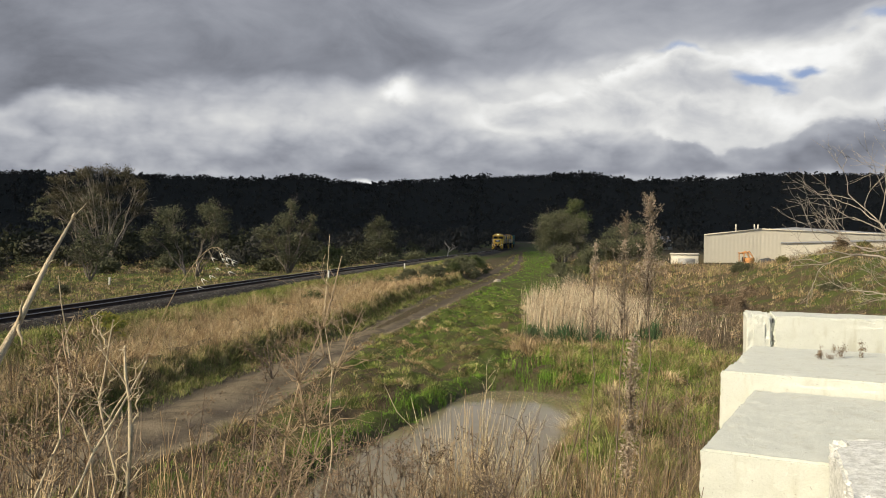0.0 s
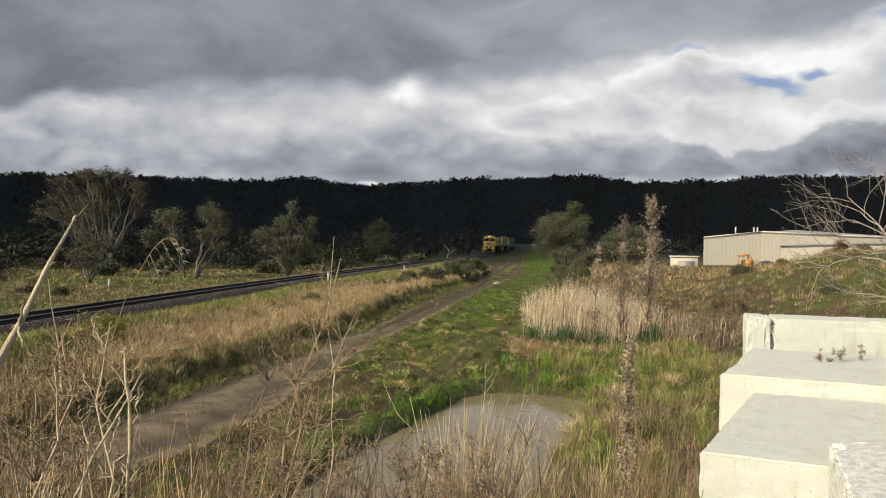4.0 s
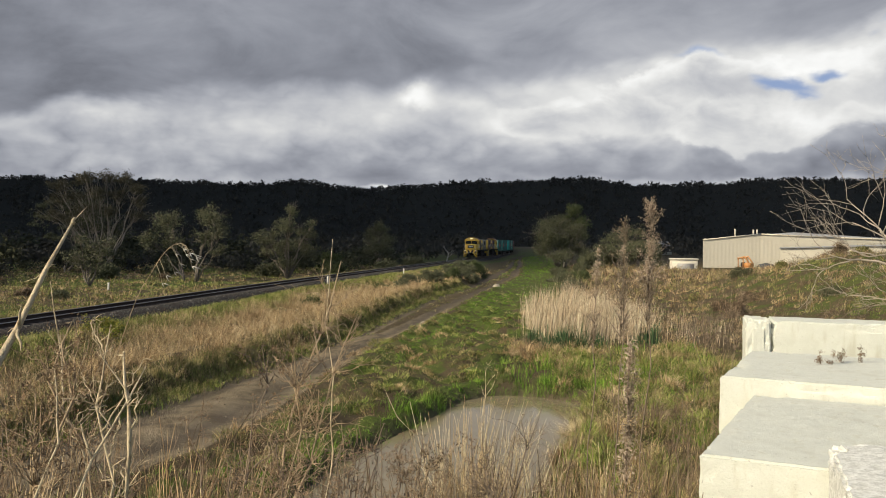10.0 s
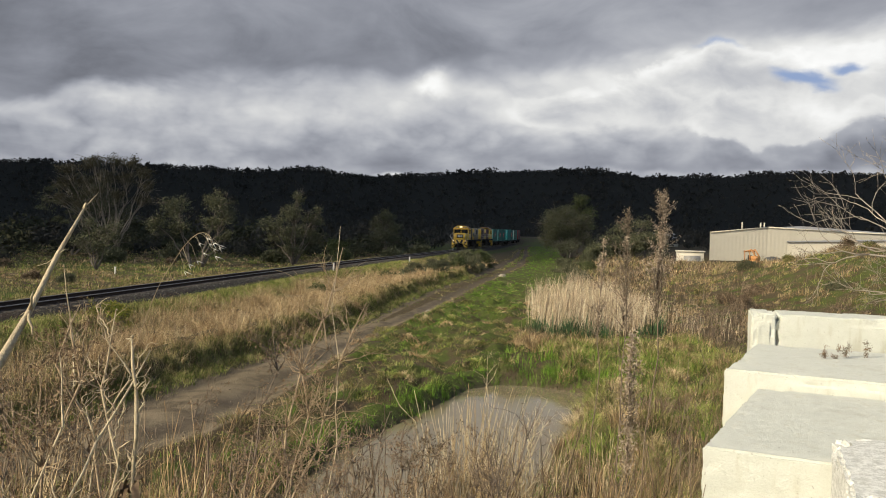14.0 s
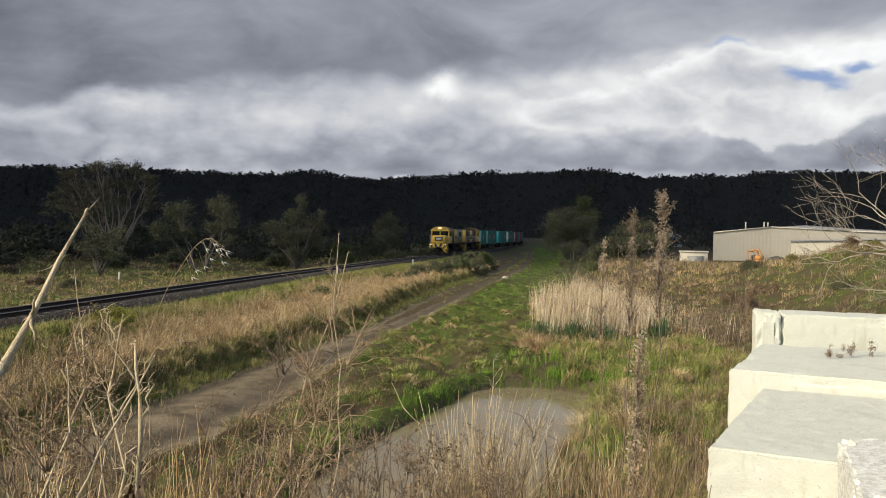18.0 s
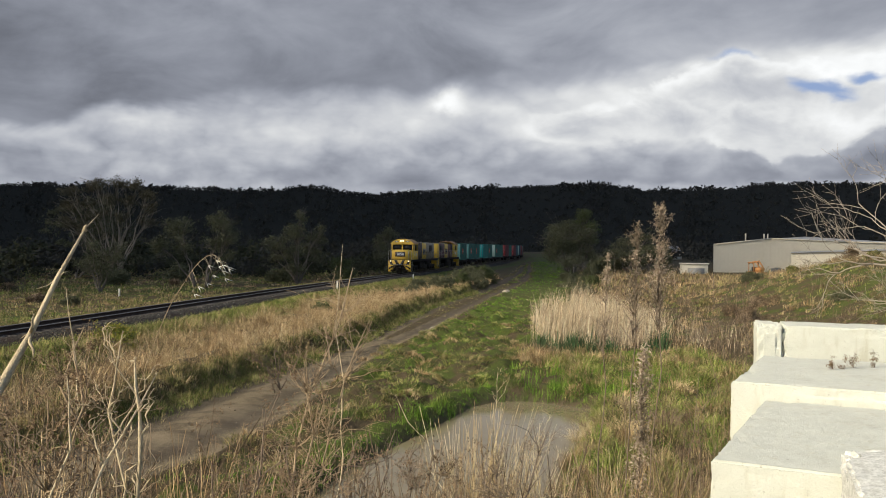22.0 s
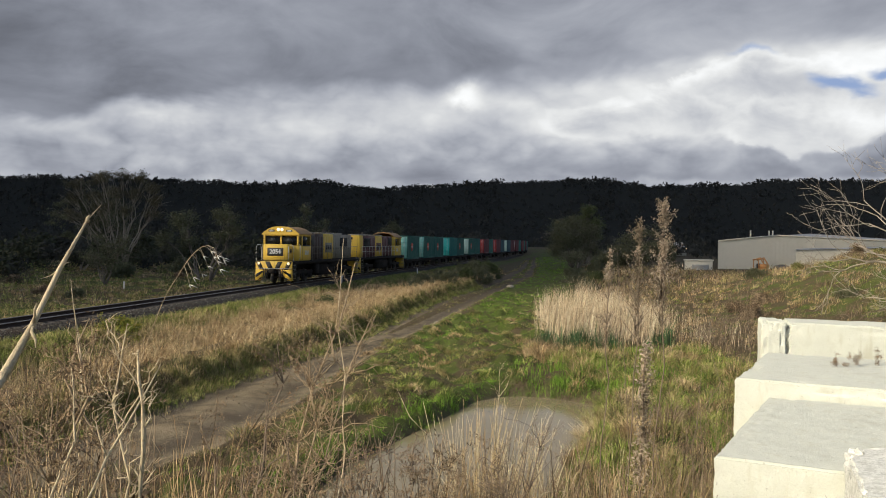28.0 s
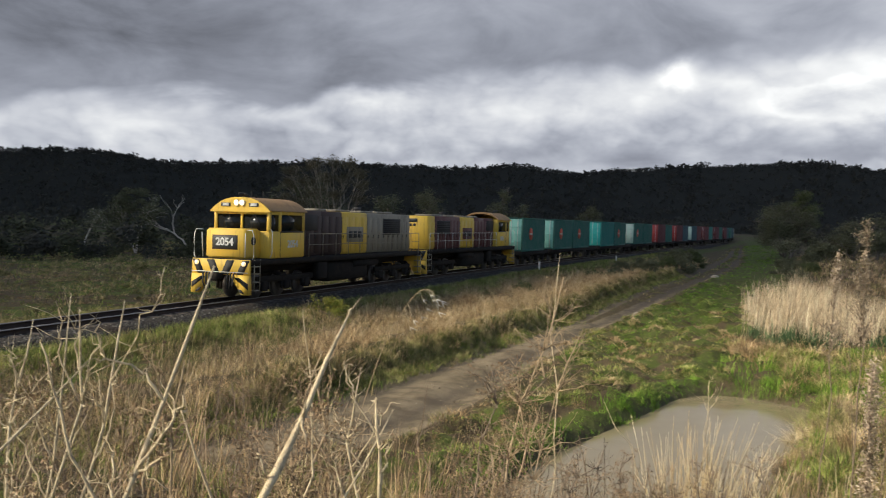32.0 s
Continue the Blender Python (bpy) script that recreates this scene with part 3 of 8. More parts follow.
# A cloud bank towards the sun, off to the side: its shade lies on the hills and creeps nearer.
ACROSS = np.array((-math.cos(SUN_AZ), math.sin(SUN_AZ), 0.0))
TOSUN = np.array((math.sin(SUN_AZ), math.cos(SUN_AZ), 0.0))
pp, zz = np.meshgrid(np.concatenate([np.linspace(-2800, -300, 26), np.linspace(-280, 0, 29)]), np.linspace(200, 2000, 44), indexing="ij")
lump = wave_noise(pp, zz, 21, 4, 90)
pe = pp + smooth01(pp, -300, 0) * (12 * wave_noise(zz, zz * 0, 22, 3, 25))
front = 720 + 30 * lump
cloud_geo = Geo().grid((TOSUN * front[..., None] + ACROSS * pe[..., None]) + np.array((0, 0, 1.0)) * zz[..., None])
cloud_geo.grid((TOSUN * (front + 60 + 40 * (1 - smooth01(pp, -200, 0)))[..., None] + ACROSS * pe[..., None]) + np.array((0, 0, 1.0)) * zz[..., None])
cloud = new("cloud_bank", cloud_geo.mesh("cloud_bank", M_CLOUD, True))
tagged(cloud, "broad grey cloud bank drifting before the low sun", "cloud", kind="structure")


# ---- ground ----
def graded(points):
    out = []
    for (a, b, d) in points:
        out.append(np.arange(a, b, d))
    return np.unique(np.concatenate(out).round(3))


gx = graded([(-3600, -800, 200), (-800, -200, 40), (-200, -60, 6), (-60, -24, 1.2), (-24, 14, 0.22), (14, 40, 0.6), (40, 100, 3), (100, 800, 40), (800, 3601, 200)])
gy = graded([(-3600, -600, 300), (-600, -60, 40), (-60, 0, 3), (0, 50, 0.25), (50, 110, 0.8), (110, 260, 3), (260, 900, 40), (900, 3601, 200)])
X, Y = np.meshgrid(gx, gy, indexing="ij")
Z = ground(X, Y)
near = (np.abs(X) < 60) & (Y > -2) & (Y < 120)
Z = Z + near * (0.035 * wave_noise(X, Y, 31, 4, 0.7))
ground_ob = new("ground", Geo().grid(np.stack([X, Y, Z], -1)[:, ::-1]).mesh("ground", M_GROUND, True))
Xf, Yf = X[:, ::-1].ravel(), Y[:, ::-1].ravel()


def lane_mask(x, y):
    e = 0.25
    return smooth01(x, lane_l(y) - e, lane_l(y) + e) * (1 - smooth01(x, lane_r(y) - e, lane_r(y) + e)) * (1 - smooth01(y, 168, 186))


def middle_strip(x, y):
    """Grass between the wheel tracks of the lane, further along."""
    u = (x - lane_l(y)) / np.maximum(lane_r(y) - lane_l(y), 1)
    return np.exp(-(((u - 0.5) / (0.11 + 0.07 * smooth01(y, 34, 60))) ** 2)) * smooth01(y, 26, 44)


def lush(x, y):
    """Where the verge is green rather than thatch: by the lane, by the pond and in patches."""
    by_lane = np.exp(-(((x - lane_r(y) - 1.0) / 1.1) ** 2))
    by_pond = np.exp(-(((pond_depth(x, y) + 0.6) / 0.8) ** 2))
    near = 1 - smooth01(y + 1.2 * (x - lane_r(y)), 25, 31)
    bank_green = np.exp(-(((pond_depth(x, y) + 0.45) / 0.45) ** 2)) * (y > 12)
    return near * np.clip(bank_green + 0.30, 0, 1) + (1 - near) * np.clip(np.maximum(np.maximum(by_lane, by_pond), 0.9 * smooth01(wave_noise(x, y, 43, 3, 0.6), -0.1, 0.5)) + 0.42 + 0.4 * smooth01(y, 34, 50), 0, 1)


def green_mask(x, y):
    g = 0.9 * lush(x, y) * smooth01(x, lane_r(y), lane_r(y) + 0.6) * (1 - smooth01(x, lane_r(y) + 4.5, lane_r(y) + 7.5)) * smooth01(y, 6, 10)
    g = np.maximum(g, np.exp(-((x - track_x(y) - 4.2) / 1.2) ** 2) * 0.8)
    g = np.maximum(g, 0.75 * np.exp(-(((x - 25) / 10) ** 2) - (((y - 44) / 18) ** 2)))
    g = np.maximum(g, 0.9 * smooth01(wave_noise(x, y, 41, 3, 5), -0.2, 0.5) * (x < track_x(y) - 3))
    return np.clip(np.maximum(g, 0.25 * (y < 12)), 0, 1)


_u = (Xf - lane_l(Yf)) / np.maximum(lane_r(Yf) - lane_l(Yf), 1)
rut = np.exp(-(((_u - 0.25) / 0.10) ** 2)) + np.exp(-(((_u - 0.75) / 0.10) ** 2))
for key, values in (("rut", rut * lane_mask(Xf, Yf)), ("lane", lane_mask(Xf, Yf) * (1 - middle_strip(Xf, Yf)) * (1 - 0.35 * smooth01(np.abs(_u - 0.5), 0.34, 0.5) * smooth01(Yf, 30, 60))), ("green", green_mask(Xf, Yf)), ("worn", smooth01(Yf, 30, 62)), ("mud", smooth01(pond_depth(Xf, Yf), -0.5, -0.02))):
    ground_ob.data.attributes.new(key, "FLOAT", "POINT").data.foreach_set("value", values.astype(np.float32))
tagged(ground_ob, "rough pasture with a rutted dirt lane", "ground", kind="structure")

wx, wy = np.meshgrid(np.linspace(-4, 5, 40), np.linspace(9, 25, 60), indexing="ij")
water = new("water", Geo().grid(np.stack([wx, wy, wx * 0 + WATER], -1)[:, ::-1]).mesh("water", M_WATER, True))
tagged(water, "still muddy brown pond beside the lane", "pond", kind="structure")

# ---- hills and far woods ----
RIDGE = [(-85, 3.2), (-60, 3.3), (-48, 3.2), (-41, 3.40), (-38, 3.62), (-34.8, 3.5), (-30.5, 3.02), (-27, 3.33), (-22.5, 3.40), (-19.3, 3.40), (-15.9, 3.40), (-13.1, 3.33), (-9.1, 3.62), (-6.9, 3.36), (-5.0, 3.10),
         (-3.2, 3.36), (-0.2, 3.55), (2.8, 3.78), (6.1, 3.90), (9.8, 3.95), (11.2, 3.80), (12.3, 3.50), (15.2, 3.55), (18.2, 3.62), (19.9, 3.82), (24.4, 3.85), (27.1, 3.75), (40, 3.5), (85, 3.2)]


def hill_height(a, r):
    """Height of the hill at bearing a (degrees) and distance r."""
    crest = 3.0 + 2000 * np.tan(np.radians(np.interp(a, *zip(*RIDGE))))
    rise = smooth01(r, 900, 2000)
    folds = 14 * wave_noise(a * 12, r * 0.3, 51, 3, 60) * (rise * (1 - rise) * 4)
    return -1 + (crest + 1) * rise**0.9 * (1 - 0.25 * smooth01(r, 2000, 2600)) + folds


A, R = np.meshgrid(np.linspace(-85, 85, 240), np.concatenate([np.linspace(880, 2000, 26), np.linspace(2060, 2700, 6)]), indexing="ij")
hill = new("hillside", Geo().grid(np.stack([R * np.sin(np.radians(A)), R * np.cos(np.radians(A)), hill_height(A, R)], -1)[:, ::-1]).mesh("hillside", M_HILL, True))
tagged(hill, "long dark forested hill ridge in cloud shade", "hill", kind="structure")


def crown_template(leaves, seed, tall=1.0, size=0.22, hollow=0.45):
    """Leaf clumps scattered over an uneven crown of unit size, standing on z = 0."""
    r = np.random.default_rng(seed)
    lobes = [(r.uniform(-0.45, 0.45), r.uniform(-0.45, 0.45), tall * r.uniform(0.35, 0.9), r.uniform(0.22, 0.42)) for _ in range(6)]
    v = np.zeros((leaves, 4, 3))
    for i in range(leaves):
        lx, ly, lz, lr = lobes[r.integers(6)]
        d = r.normal(size=3)
        d /= np.linalg.norm(d)
        c = np.array((lx, ly, lz)) + d * lr * (hollow + (1 - hollow) * r.random()) * np.array((1, 1, tall * 0.8))
        a = r.normal(size=3)
        a /= np.linalg.norm(a)
        b = np.cross(a, r.normal(size=3))
        b /= np.linalg.norm(b)
        s = size * r.uniform(0.5, 1.2)
        v[i] = [c - a * s - b * s * 0.35, c + a * s * 0.3 - b * s * 0.5, c + a * s, c + b * s * 0.6]
    return v


def scatter_crowns(geo, templates, places, sizes):
    for (x, y, z), s in zip(places, sizes):
        t = templates[rng.integers(len(templates))]
        a = rng.uniform(0, 6.28)
        c, n = math.cos(a), math.sin(a)
        w = t.reshape(-1, 3) * np.array(s)
        w = np.stack([w[:, 0] * c - w[:, 1] * n, w[:, 0] * n + w[:, 1] * c, w[:, 2]], -1) + (x, y, z)
        geo.add(w, np.arange(len(w)).reshape(-1, 4))


far_templates = [crown_template(26, 100 + i, 0.95, 0.22, 0.6) for i in range(6)]
n = 13500
a = rng.uniform(-62, 48, n)
r = 2000 - 1000 * rng.random(n) ** 1.4
woods = Geo()
z = hill_height(a, r)
high = np.where(rng.random(n) < 0.25, rng.uniform(9, 16, n), rng.uniform(5, 10, n)) * np.where(np.abs(wave_noise(a * 30, r * 0, 61, 3, 40)) < 0.35, 1, 0.7)
scatter_crowns(woods, far_templates, zip(r * np.sin(np.radians(a)), r * np.cos(np.radians(a)), z - 1), [(h * 0.66, h * 0.66, h * 0.85) for h in high])


def gum_template(leaves, seed):
    """A gum of unit height: a bare stem and a few separate leaf heads near its top."""
    r = np.random.default_rng(seed)
    heads = [(r.uniform(-0.2, 0.2), r.uniform(-0.2, 0.2), r.uniform(0.5, 0.9), r.uniform(0.08, 0.17)) for _ in range(6)]
    v = np.zeros((leaves + 2, 4, 3))
    for i in range(leaves):
        hx, hy, hz, hr = heads[r.integers(6)]
        c = np.array((hx, hy, hz)) + r.normal(size=3) * hr * (0.55, 0.55, 0.4)
        e, f = r.normal(size=3), r.normal(size=3)
        e, f = 0.075 * e / np.linalg.norm(e), 0.05 * f / np.linalg.norm(f)
        v[i] = [c - e, c - f, c + e, c + f]
    for i, (sx, sy) in enumerate(((0.014, 0), (0, 0.014))):
        v[leaves + i] = [(-sx, -sy, 0), (sx, sy, 0), (0.04 + sx, sy, 0.8), (0.04 - sx, -sy, 0.8)]
    return v


gums = [gum_template(44, 130 + i) for i in range(8)]
n = 3000
a = rng.uniform(-62, 48, n)
r = rng.normal(1995, 18, n)
tall = rng.uniform(5.5, 11, n) * (0.75 + 0.55 * smooth01(wave_noise(a, a * 0, 63, 3, 2.2), -0.3, 0.6)) * (1 + 0.35 * (rng.random(n) < 0.12))
scatter_crowns(woods, gums, zip(r * np.sin(np.radians(a)), r * np.cos(np.radians(a)), hill_height(a, r) - 1.5), [(h, h, h) for h in tall])
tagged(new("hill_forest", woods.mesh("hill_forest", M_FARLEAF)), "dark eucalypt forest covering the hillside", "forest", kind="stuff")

scrub = Geo()
scrub_templates = [crown_template(60, 200 + i, 1.0, 0.16) for i in range(5)]
near_templates = [crown_template(260, 210 + i, 1.0, 0.07, 0.3) for i in range(4)]
n = 3200
a = rng.uniform(-58, 40, n)
r = np.where(a < -27, 84, 112) + 790 * rng.random(n) ** 1.5
x, y = r * np.sin(np.radians(a)), r * np.cos(np.radians(a))
keep = (np.abs(x - track_x(np.clip(y, 0, 540))) > 9) & (np.abs(x - lane_r(np.clip(y, 0, 400))) > 9) & ~((x > 22) & (x < 90) & (y < 190)) & ~((r < 170) & (x > -6))
x, y, r = x[keep], y[keep], r[keep]
h = np.where(a[keep] < -27, rng.uniform(1.2, 5.0, len(x)), rng.uniform(3, 6.5, len(x))) * (1 + 0.5 * (rng.random(len(x)) < 0.15)) * (0.7 + 0.6 * smooth01(r, 150, 500))
nigh = r < 190
scatter_crowns(scrub, scrub_templates, zip(x[~nigh], y[~nigh], ground(x[~nigh], y[~nigh]) - 0.4), [(s * 0.75, s * 0.75, s) for s in h[~nigh]])
scrub_green = Geo()
odd = rng.random(len(x)) < 0.6
for target, some in ((scrub, nigh & ~odd), (scrub_green, nigh & odd)):
    scatter_crowns(target, near_templates, zip(x[some], y[some], ground(x[some], y[some]) - 0.4), [(s * 0.9, s * 0.9, s * 0.8) for s in h[some]])
# Darker leaf colours stand in for shade on the scrub behind the trees.
tagged(new("paddock_scrub", scrub_green.mesh("paddock_scrub", strands("shaded_scrub_leaf", [(0.040, 0.043, 0.024), (0.055, 0.057, 0.032), (0.070, 0.070, 0.042)], 0.8, 0.1, 0.2))), "mixed scrub coloured dark as shaded, at the paddock's far side", "scrub", kind="stuff")
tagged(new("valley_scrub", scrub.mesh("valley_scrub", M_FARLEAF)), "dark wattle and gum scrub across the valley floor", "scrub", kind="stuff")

# ---- railway line ----
ys = np.concatenate([np.arange(-60, 130, 1.0), np.arange(130, 530, 4.0)])
line = np.stack([track_x(ys), ys, 0 * ys], -1)
BED = [(-3.2, -1.35), (-2.3, -0.66), (-1.6, -0.22), (-1.15, -0.17), (0, -0.17), (1.15, -0.17), (1.55, -0.22), (2.2, -0.60), (3.0, -1.25)]
track = thing("railway_track", "single narrow-gauge track on dark stone ballast", "railway track")
track["kind"] = "structure"
part("ballast", Geo().sweep(line, BED), M_BALLAST, track)
for off in (-0.57, 0.57):
    part("rail", Geo().sweep(line, [(off + s, u) for s, u in ((-0.035, -0.02), (-0.035, -0.04), (-0.01, -0.05), (-0.01, -0.13), (-0.06, -0.15), (-0.06, -0.165), (0.06, -0.165), (0.06, -0.15), (0.01, -0.13), (0.01, -0.05), (0.035, -0.04), (0.035, -0.02))]), M_RAIL, track)
    part("rail_head", Geo().sweep(line, [(off + s, u) for s, u in ((-0.036, -0.02), (-0.03, 0.0), (0.03, 0.0), (0.036, -0.02))]), M_RAILTOP, track)
stones = Geo()
n = 9000
sy, so = rng.uniform(8, 110, n), rng.uniform(-2.25, 2.25, n)
sz = np.interp(np.abs(so), (0, 1.15, 1.55, 2.25), (-0.17, -0.17, -0.22, -0.62))
base = np.array([(1, 0, -0.2), (-0.3, 0.9, 0), (-0.6, -0.7, 0.1), (0.1, 0.1, 0.8), (0.0, 0.0, -0.8)])
size = rng.uniform(0.025, 0.06, n)
turn = rng.uniform(0, 6.28, n)
bv = np.stack([base[None, :, 0] * np.cos(turn)[:, None] - base[None, :, 1] * np.sin(turn)[:, None], base[None, :, 0] * np.sin(turn)[:, None] + base[None, :, 1] * np.cos(turn)[:, None], np.repeat(base[None, :, 2], n, 0)], -1) * size[:, None, None]
bv += np.stack([track_x(sy) + so, sy, sz], -1)[:, None]
stones.add(bv.reshape(-1, 3), (np.array([(0, 1, 3), (1, 2, 3), (2, 0, 3), (1, 0, 4), (2, 1, 4), (0, 2, 4)])[None] + 5 * np.arange(n)[:, None, None]).reshape(-1, 3))
M_STONE = strands("loose_stone", [(0.045, 0.042, 0.038), (0.10, 0.094, 0.086), (0.19, 0.178, 0.165)], 0.9)
tagged(part("ballast_stones", stones, M_STONE, track), kind="stuff")
sleeper_me = Geo().box(-1.07, 1.07, -0.115, 0.115, -0.30, -0.15, 0.012).mesh("sleeper", M_SLEEPER)
for s in np.arange(arc_at(12), arc_at(205), 0.69):
    c, d = along(s), along(s + 0.5) - along(s - 0.5)
    ob = new("sleeper", sleeper_me)
    ob.parent = track
    ob.matrix_basis = pose(c[0], c[1], 0, 0, 0, math.degrees(math.atan2(-d[0], d[1])))


# ---- grasses ----
def blades(geo, x, y, height, width, lean=0.35, base=None, bend=0.5, turn=None):
    """Single blades: a quad and a tip each, leaning at random with a slight wind to the right."""
    k = len(x)
    z = ground(x, y) - 0.03 if base is None else base
    turn = rng.uniform(0, 6.28, k) if turn is None else turn
    side = rng.uniform(0, 6.28, k)
    l = lean * height * rng.random(k)
    dx, dy = np.cos(turn) * l + 0.08 * height, np.sin(turn) * l
    wx, wy = np.cos(side) * width / 2, np.sin(side) * width / 2
    p = np.zeros((k, 5, 3))
    p[:, 0] = np.stack([x - wx, y - wy, z], -1)
    p[:, 1] = np.stack([x + wx, y + wy, z], -1)
    mx, my, mz = x + dx * bend * 0.6, y + dy * bend * 0.6, z + height * 0.58
    p[:, 2] = np.stack([mx + wx * 0.8, my + wy * 0.8, mz], -1)
    p[:, 3] = np.stack([mx - wx * 0.8, my - wy * 0.8, mz], -1)
    p[:, 4] = np.stack([x + dx, y + dy, z + height * rng.uniform(0.85, 1.0, k)], -1)
    o = 5 * np.arange(k)[:, None]
    geo.add(p.reshape(-1, 3), np.array([[0, 1, 2, 3]]) + o)
    geo.more(np.array([[3, 2, 4]]) + o)


def field(n, x0, x1, y0, y1, keep, seed=0):
    """Random places in a rectangle of the plan, thinned by keep(x, y) from 0 to 1, in tussocks."""
    x, y = rng.uniform(x0, x1, n), rng.uniform(y0, y1, n)
    tuft = 0.55 + 0.45 * smooth01(wave_noise(x, y, 70 + seed, 3, 0.45), -0.5, 0.6)
    ok = rng.random(n) < np.clip(keep(x, y) * tuft, 0, 1)
    return x[ok], y[ok]


def dry_zone(x, y):
    off = x - track_x(y)
    rank = (1 - smooth01(x, -11.0, -8.2)) * (1 - smooth01(y, 26, 34))
    return smooth01(off, 2.6, 4.6) * (1 - smooth01(x, lane_l(y) - 0.9, lane_l(y) + 0.1)) * (1 - smooth01(y, 100, 125)) * (1 - 0.85 * rank)


def rank_zone(x, y):
    """Dark rank growth where the berm runs down to the bank."""
    return (1 - smooth01(x, -11.0, -8.2)) * (1 - smooth01(y, 26, 34)) * smooth01(x - track_x(y), 3.2, 4.6) * (1 - smooth01(x, lane_l(y) - 0.9, lane_l(y)))


def off_pond(x, y):
    return pond_depth(x, y) < -0.05


def stuff(name, geo, material, label, category):
    return tagged(new(name, geo.mesh(name, material)), label, category, kind="stuff")


def patchy(x, y, seed, scale, lo=-0.3, hi=0.5):
    return smooth01(wave_noise(x, y, seed, 3, scale), lo, hi)


def tufts(geo, n, x0, x1, y0, y1, keep, per, spread, height, width, lean=0.9, seed=0):
    """Tussocks: blades that fan out from shared feet."""
    x, y = rng.uniform(x0, x1, n), rng.uniform(y0, y1, n)
    ok = rng.random(n) < np.clip(keep(x, y), 0, 1)
    x, y = x[ok], y[ok]
    k = len(x)
    big = rng.uniform(0.55, 1.25, k) * (0.45 + 0.85 * smooth01(wave_noise(x, y, 200 + seed, 3, 0.3), -0.5, 0.6))
    a, r = rng.uniform(0, 6.28, (k, per)), spread * np.sqrt(rng.random((k, per))) * big[:, None]
    bx, by = (x[:, None] + np.cos(a) * r).ravel(), (y[:, None] + np.sin(a) * r).ravel()
    h = (rng.uniform(height[0], height[1], (k, per)) * big[:, None] * (1.15 - 0.55 * r / (spread * big[:, None]))).ravel()
    w = rng.uniform(width[0], width[1], k * per) * (0.75 + by / 60)
    ok = off_pond(bx, by)
    blades(geo, bx[ok], by[ok], h[ok], w[ok], lean, turn=(a + rng.normal(0, 0.5, a.shape)).ravel()[ok])


def edging(geo, n, y0, y1, middle, sigma, per, spread, height, width, lean=0.9, keep=None):
    """Tussocks along a line of the plan."""
    y = y0 + (y1 - y0) * rng.random(n) ** 1.3
    x = middle(y) + rng.normal(0, sigma, n)
    ok = rng.random(n) < (keep(x, y) if keep else 1.1)
    x, y = x[ok], y[ok]
    a, r = rng.uniform(0, 6.28, (len(x), per)), spread * np.sqrt(rng.random((len(x), per)))
    bx, by = (x[:, None] + np.cos(a) * r).ravel(), (y[:, None] + np.sin(a) * r).ravel()
    h = (rng.uniform(height[0], height[1], a.shape) * (1.15 - 0.5 * r / spread)).ravel()
    ok = off_pond(bx, by)
    blades(geo, bx[ok], by[ok], h[ok], (rng.uniform(width[0], width[1], len(bx)) * (0.75 + by / 60))[ok], lean, turn=(a + rng.normal(0, 0.5, a.shape)).ravel()[ok])


# berm between the line and the lane
g = Geo()
tufts(g, 9500, -14, 0, 12, 60, lambda x, y: dry_zone(x, y) * (0.15 + 0.85 * patchy(x, y, 81, 0.5, -0.2, 0.2)), 40, 0.28, (0.22, 0.72), (0.005, 0.010), 1.7)
tufts(g, 5000, -12, 6, 56, 125, dry_zone, 14, 0.3, (0.25, 0.6), (0.010, 0.02), 1.0)
stuff("dry_grass", g, M_DRY, "tall dry brown grass along the berm", "dry grass")
g = Geo()
x, y = field(90000, -16, 0, 12, 60, lambda x, y: dry_zone(x, y) * patchy(x, y, 83, 0.7, 0.0, 0.4))
blades(g, x, y, rng.uniform(0.25, 0.62, len(x)), rng.uniform(0.004, 0.008, len(x)), 1.7)
stuff("dry_grass", g, M_STRAW, "pale straw seed grass among brown grass", "dry grass")
g = Geo()
edging(g, 3600, 12, 120, lambda y: track_x(y) + 3.2, 0.8, 22, 0.18, (0.14, 0.45), (0.006, 0.012), 0.9)
edging(g, 3800, 11, 75, lambda y: lane_l(y) - 0.25, 0.35, 22, 0.16, (0.10, 0.36), (0.006, 0.012), 1.0)
edging(g, 2200, 12, 110, lambda y: track_x(y) - 2.9, 0.5, 18, 0.2, (0.14, 0.4), (0.007, 0.014), 0.9)
stuff("green_grass", g, M_OLIVE, "olive green grass fringing ballast and lane", "grass")
g = Geo()
edging(g, 5200, 12, 130, lambda y: track_x(y) + 2.9, 0.6, 22, 0.18, (0.16, 0.48), (0.006, 0.012), 0.8, lambda x, y: 0.25 + 0.75 * patchy(x, y, 87, 2.5, -0.2, 0.4))
edging(g, 2600, 11, 75, lambda y: lane_l(y) + 0.05, 0.25, 18, 0.16, (0.08, 0.28), (0.006, 0.012), 1.2)
stuff("green_grass", g, M_GREEN, "fresh green grass along the ballast", "grass")
for material, label, category, count, lo, hi in ((M_OLIVE, "dark olive rank grass at the berm's end", "grass", 1500, 0.2, 0.55), (M_BRUSH, "dead brown weeds at the berm's end", "weeds", 1300, 0.3, 0.8), (M_DRY, "dry brown grass at the berm's end", "dry grass", 450, 0.2, 0.6)):
    g = Geo()
    tufts(g, count, -16, -7.5, 13, 34, lambda x, y: rank_zone(x, y) * (0.1 + 0.9 * patchy(x, y, 190 + count % 7, 0.5, -0.1, 0.3)), 26, 0.26, (lo, hi), (0.005, 0.010), 1.1)
    stuff("rank_growth", g, material, label, category)
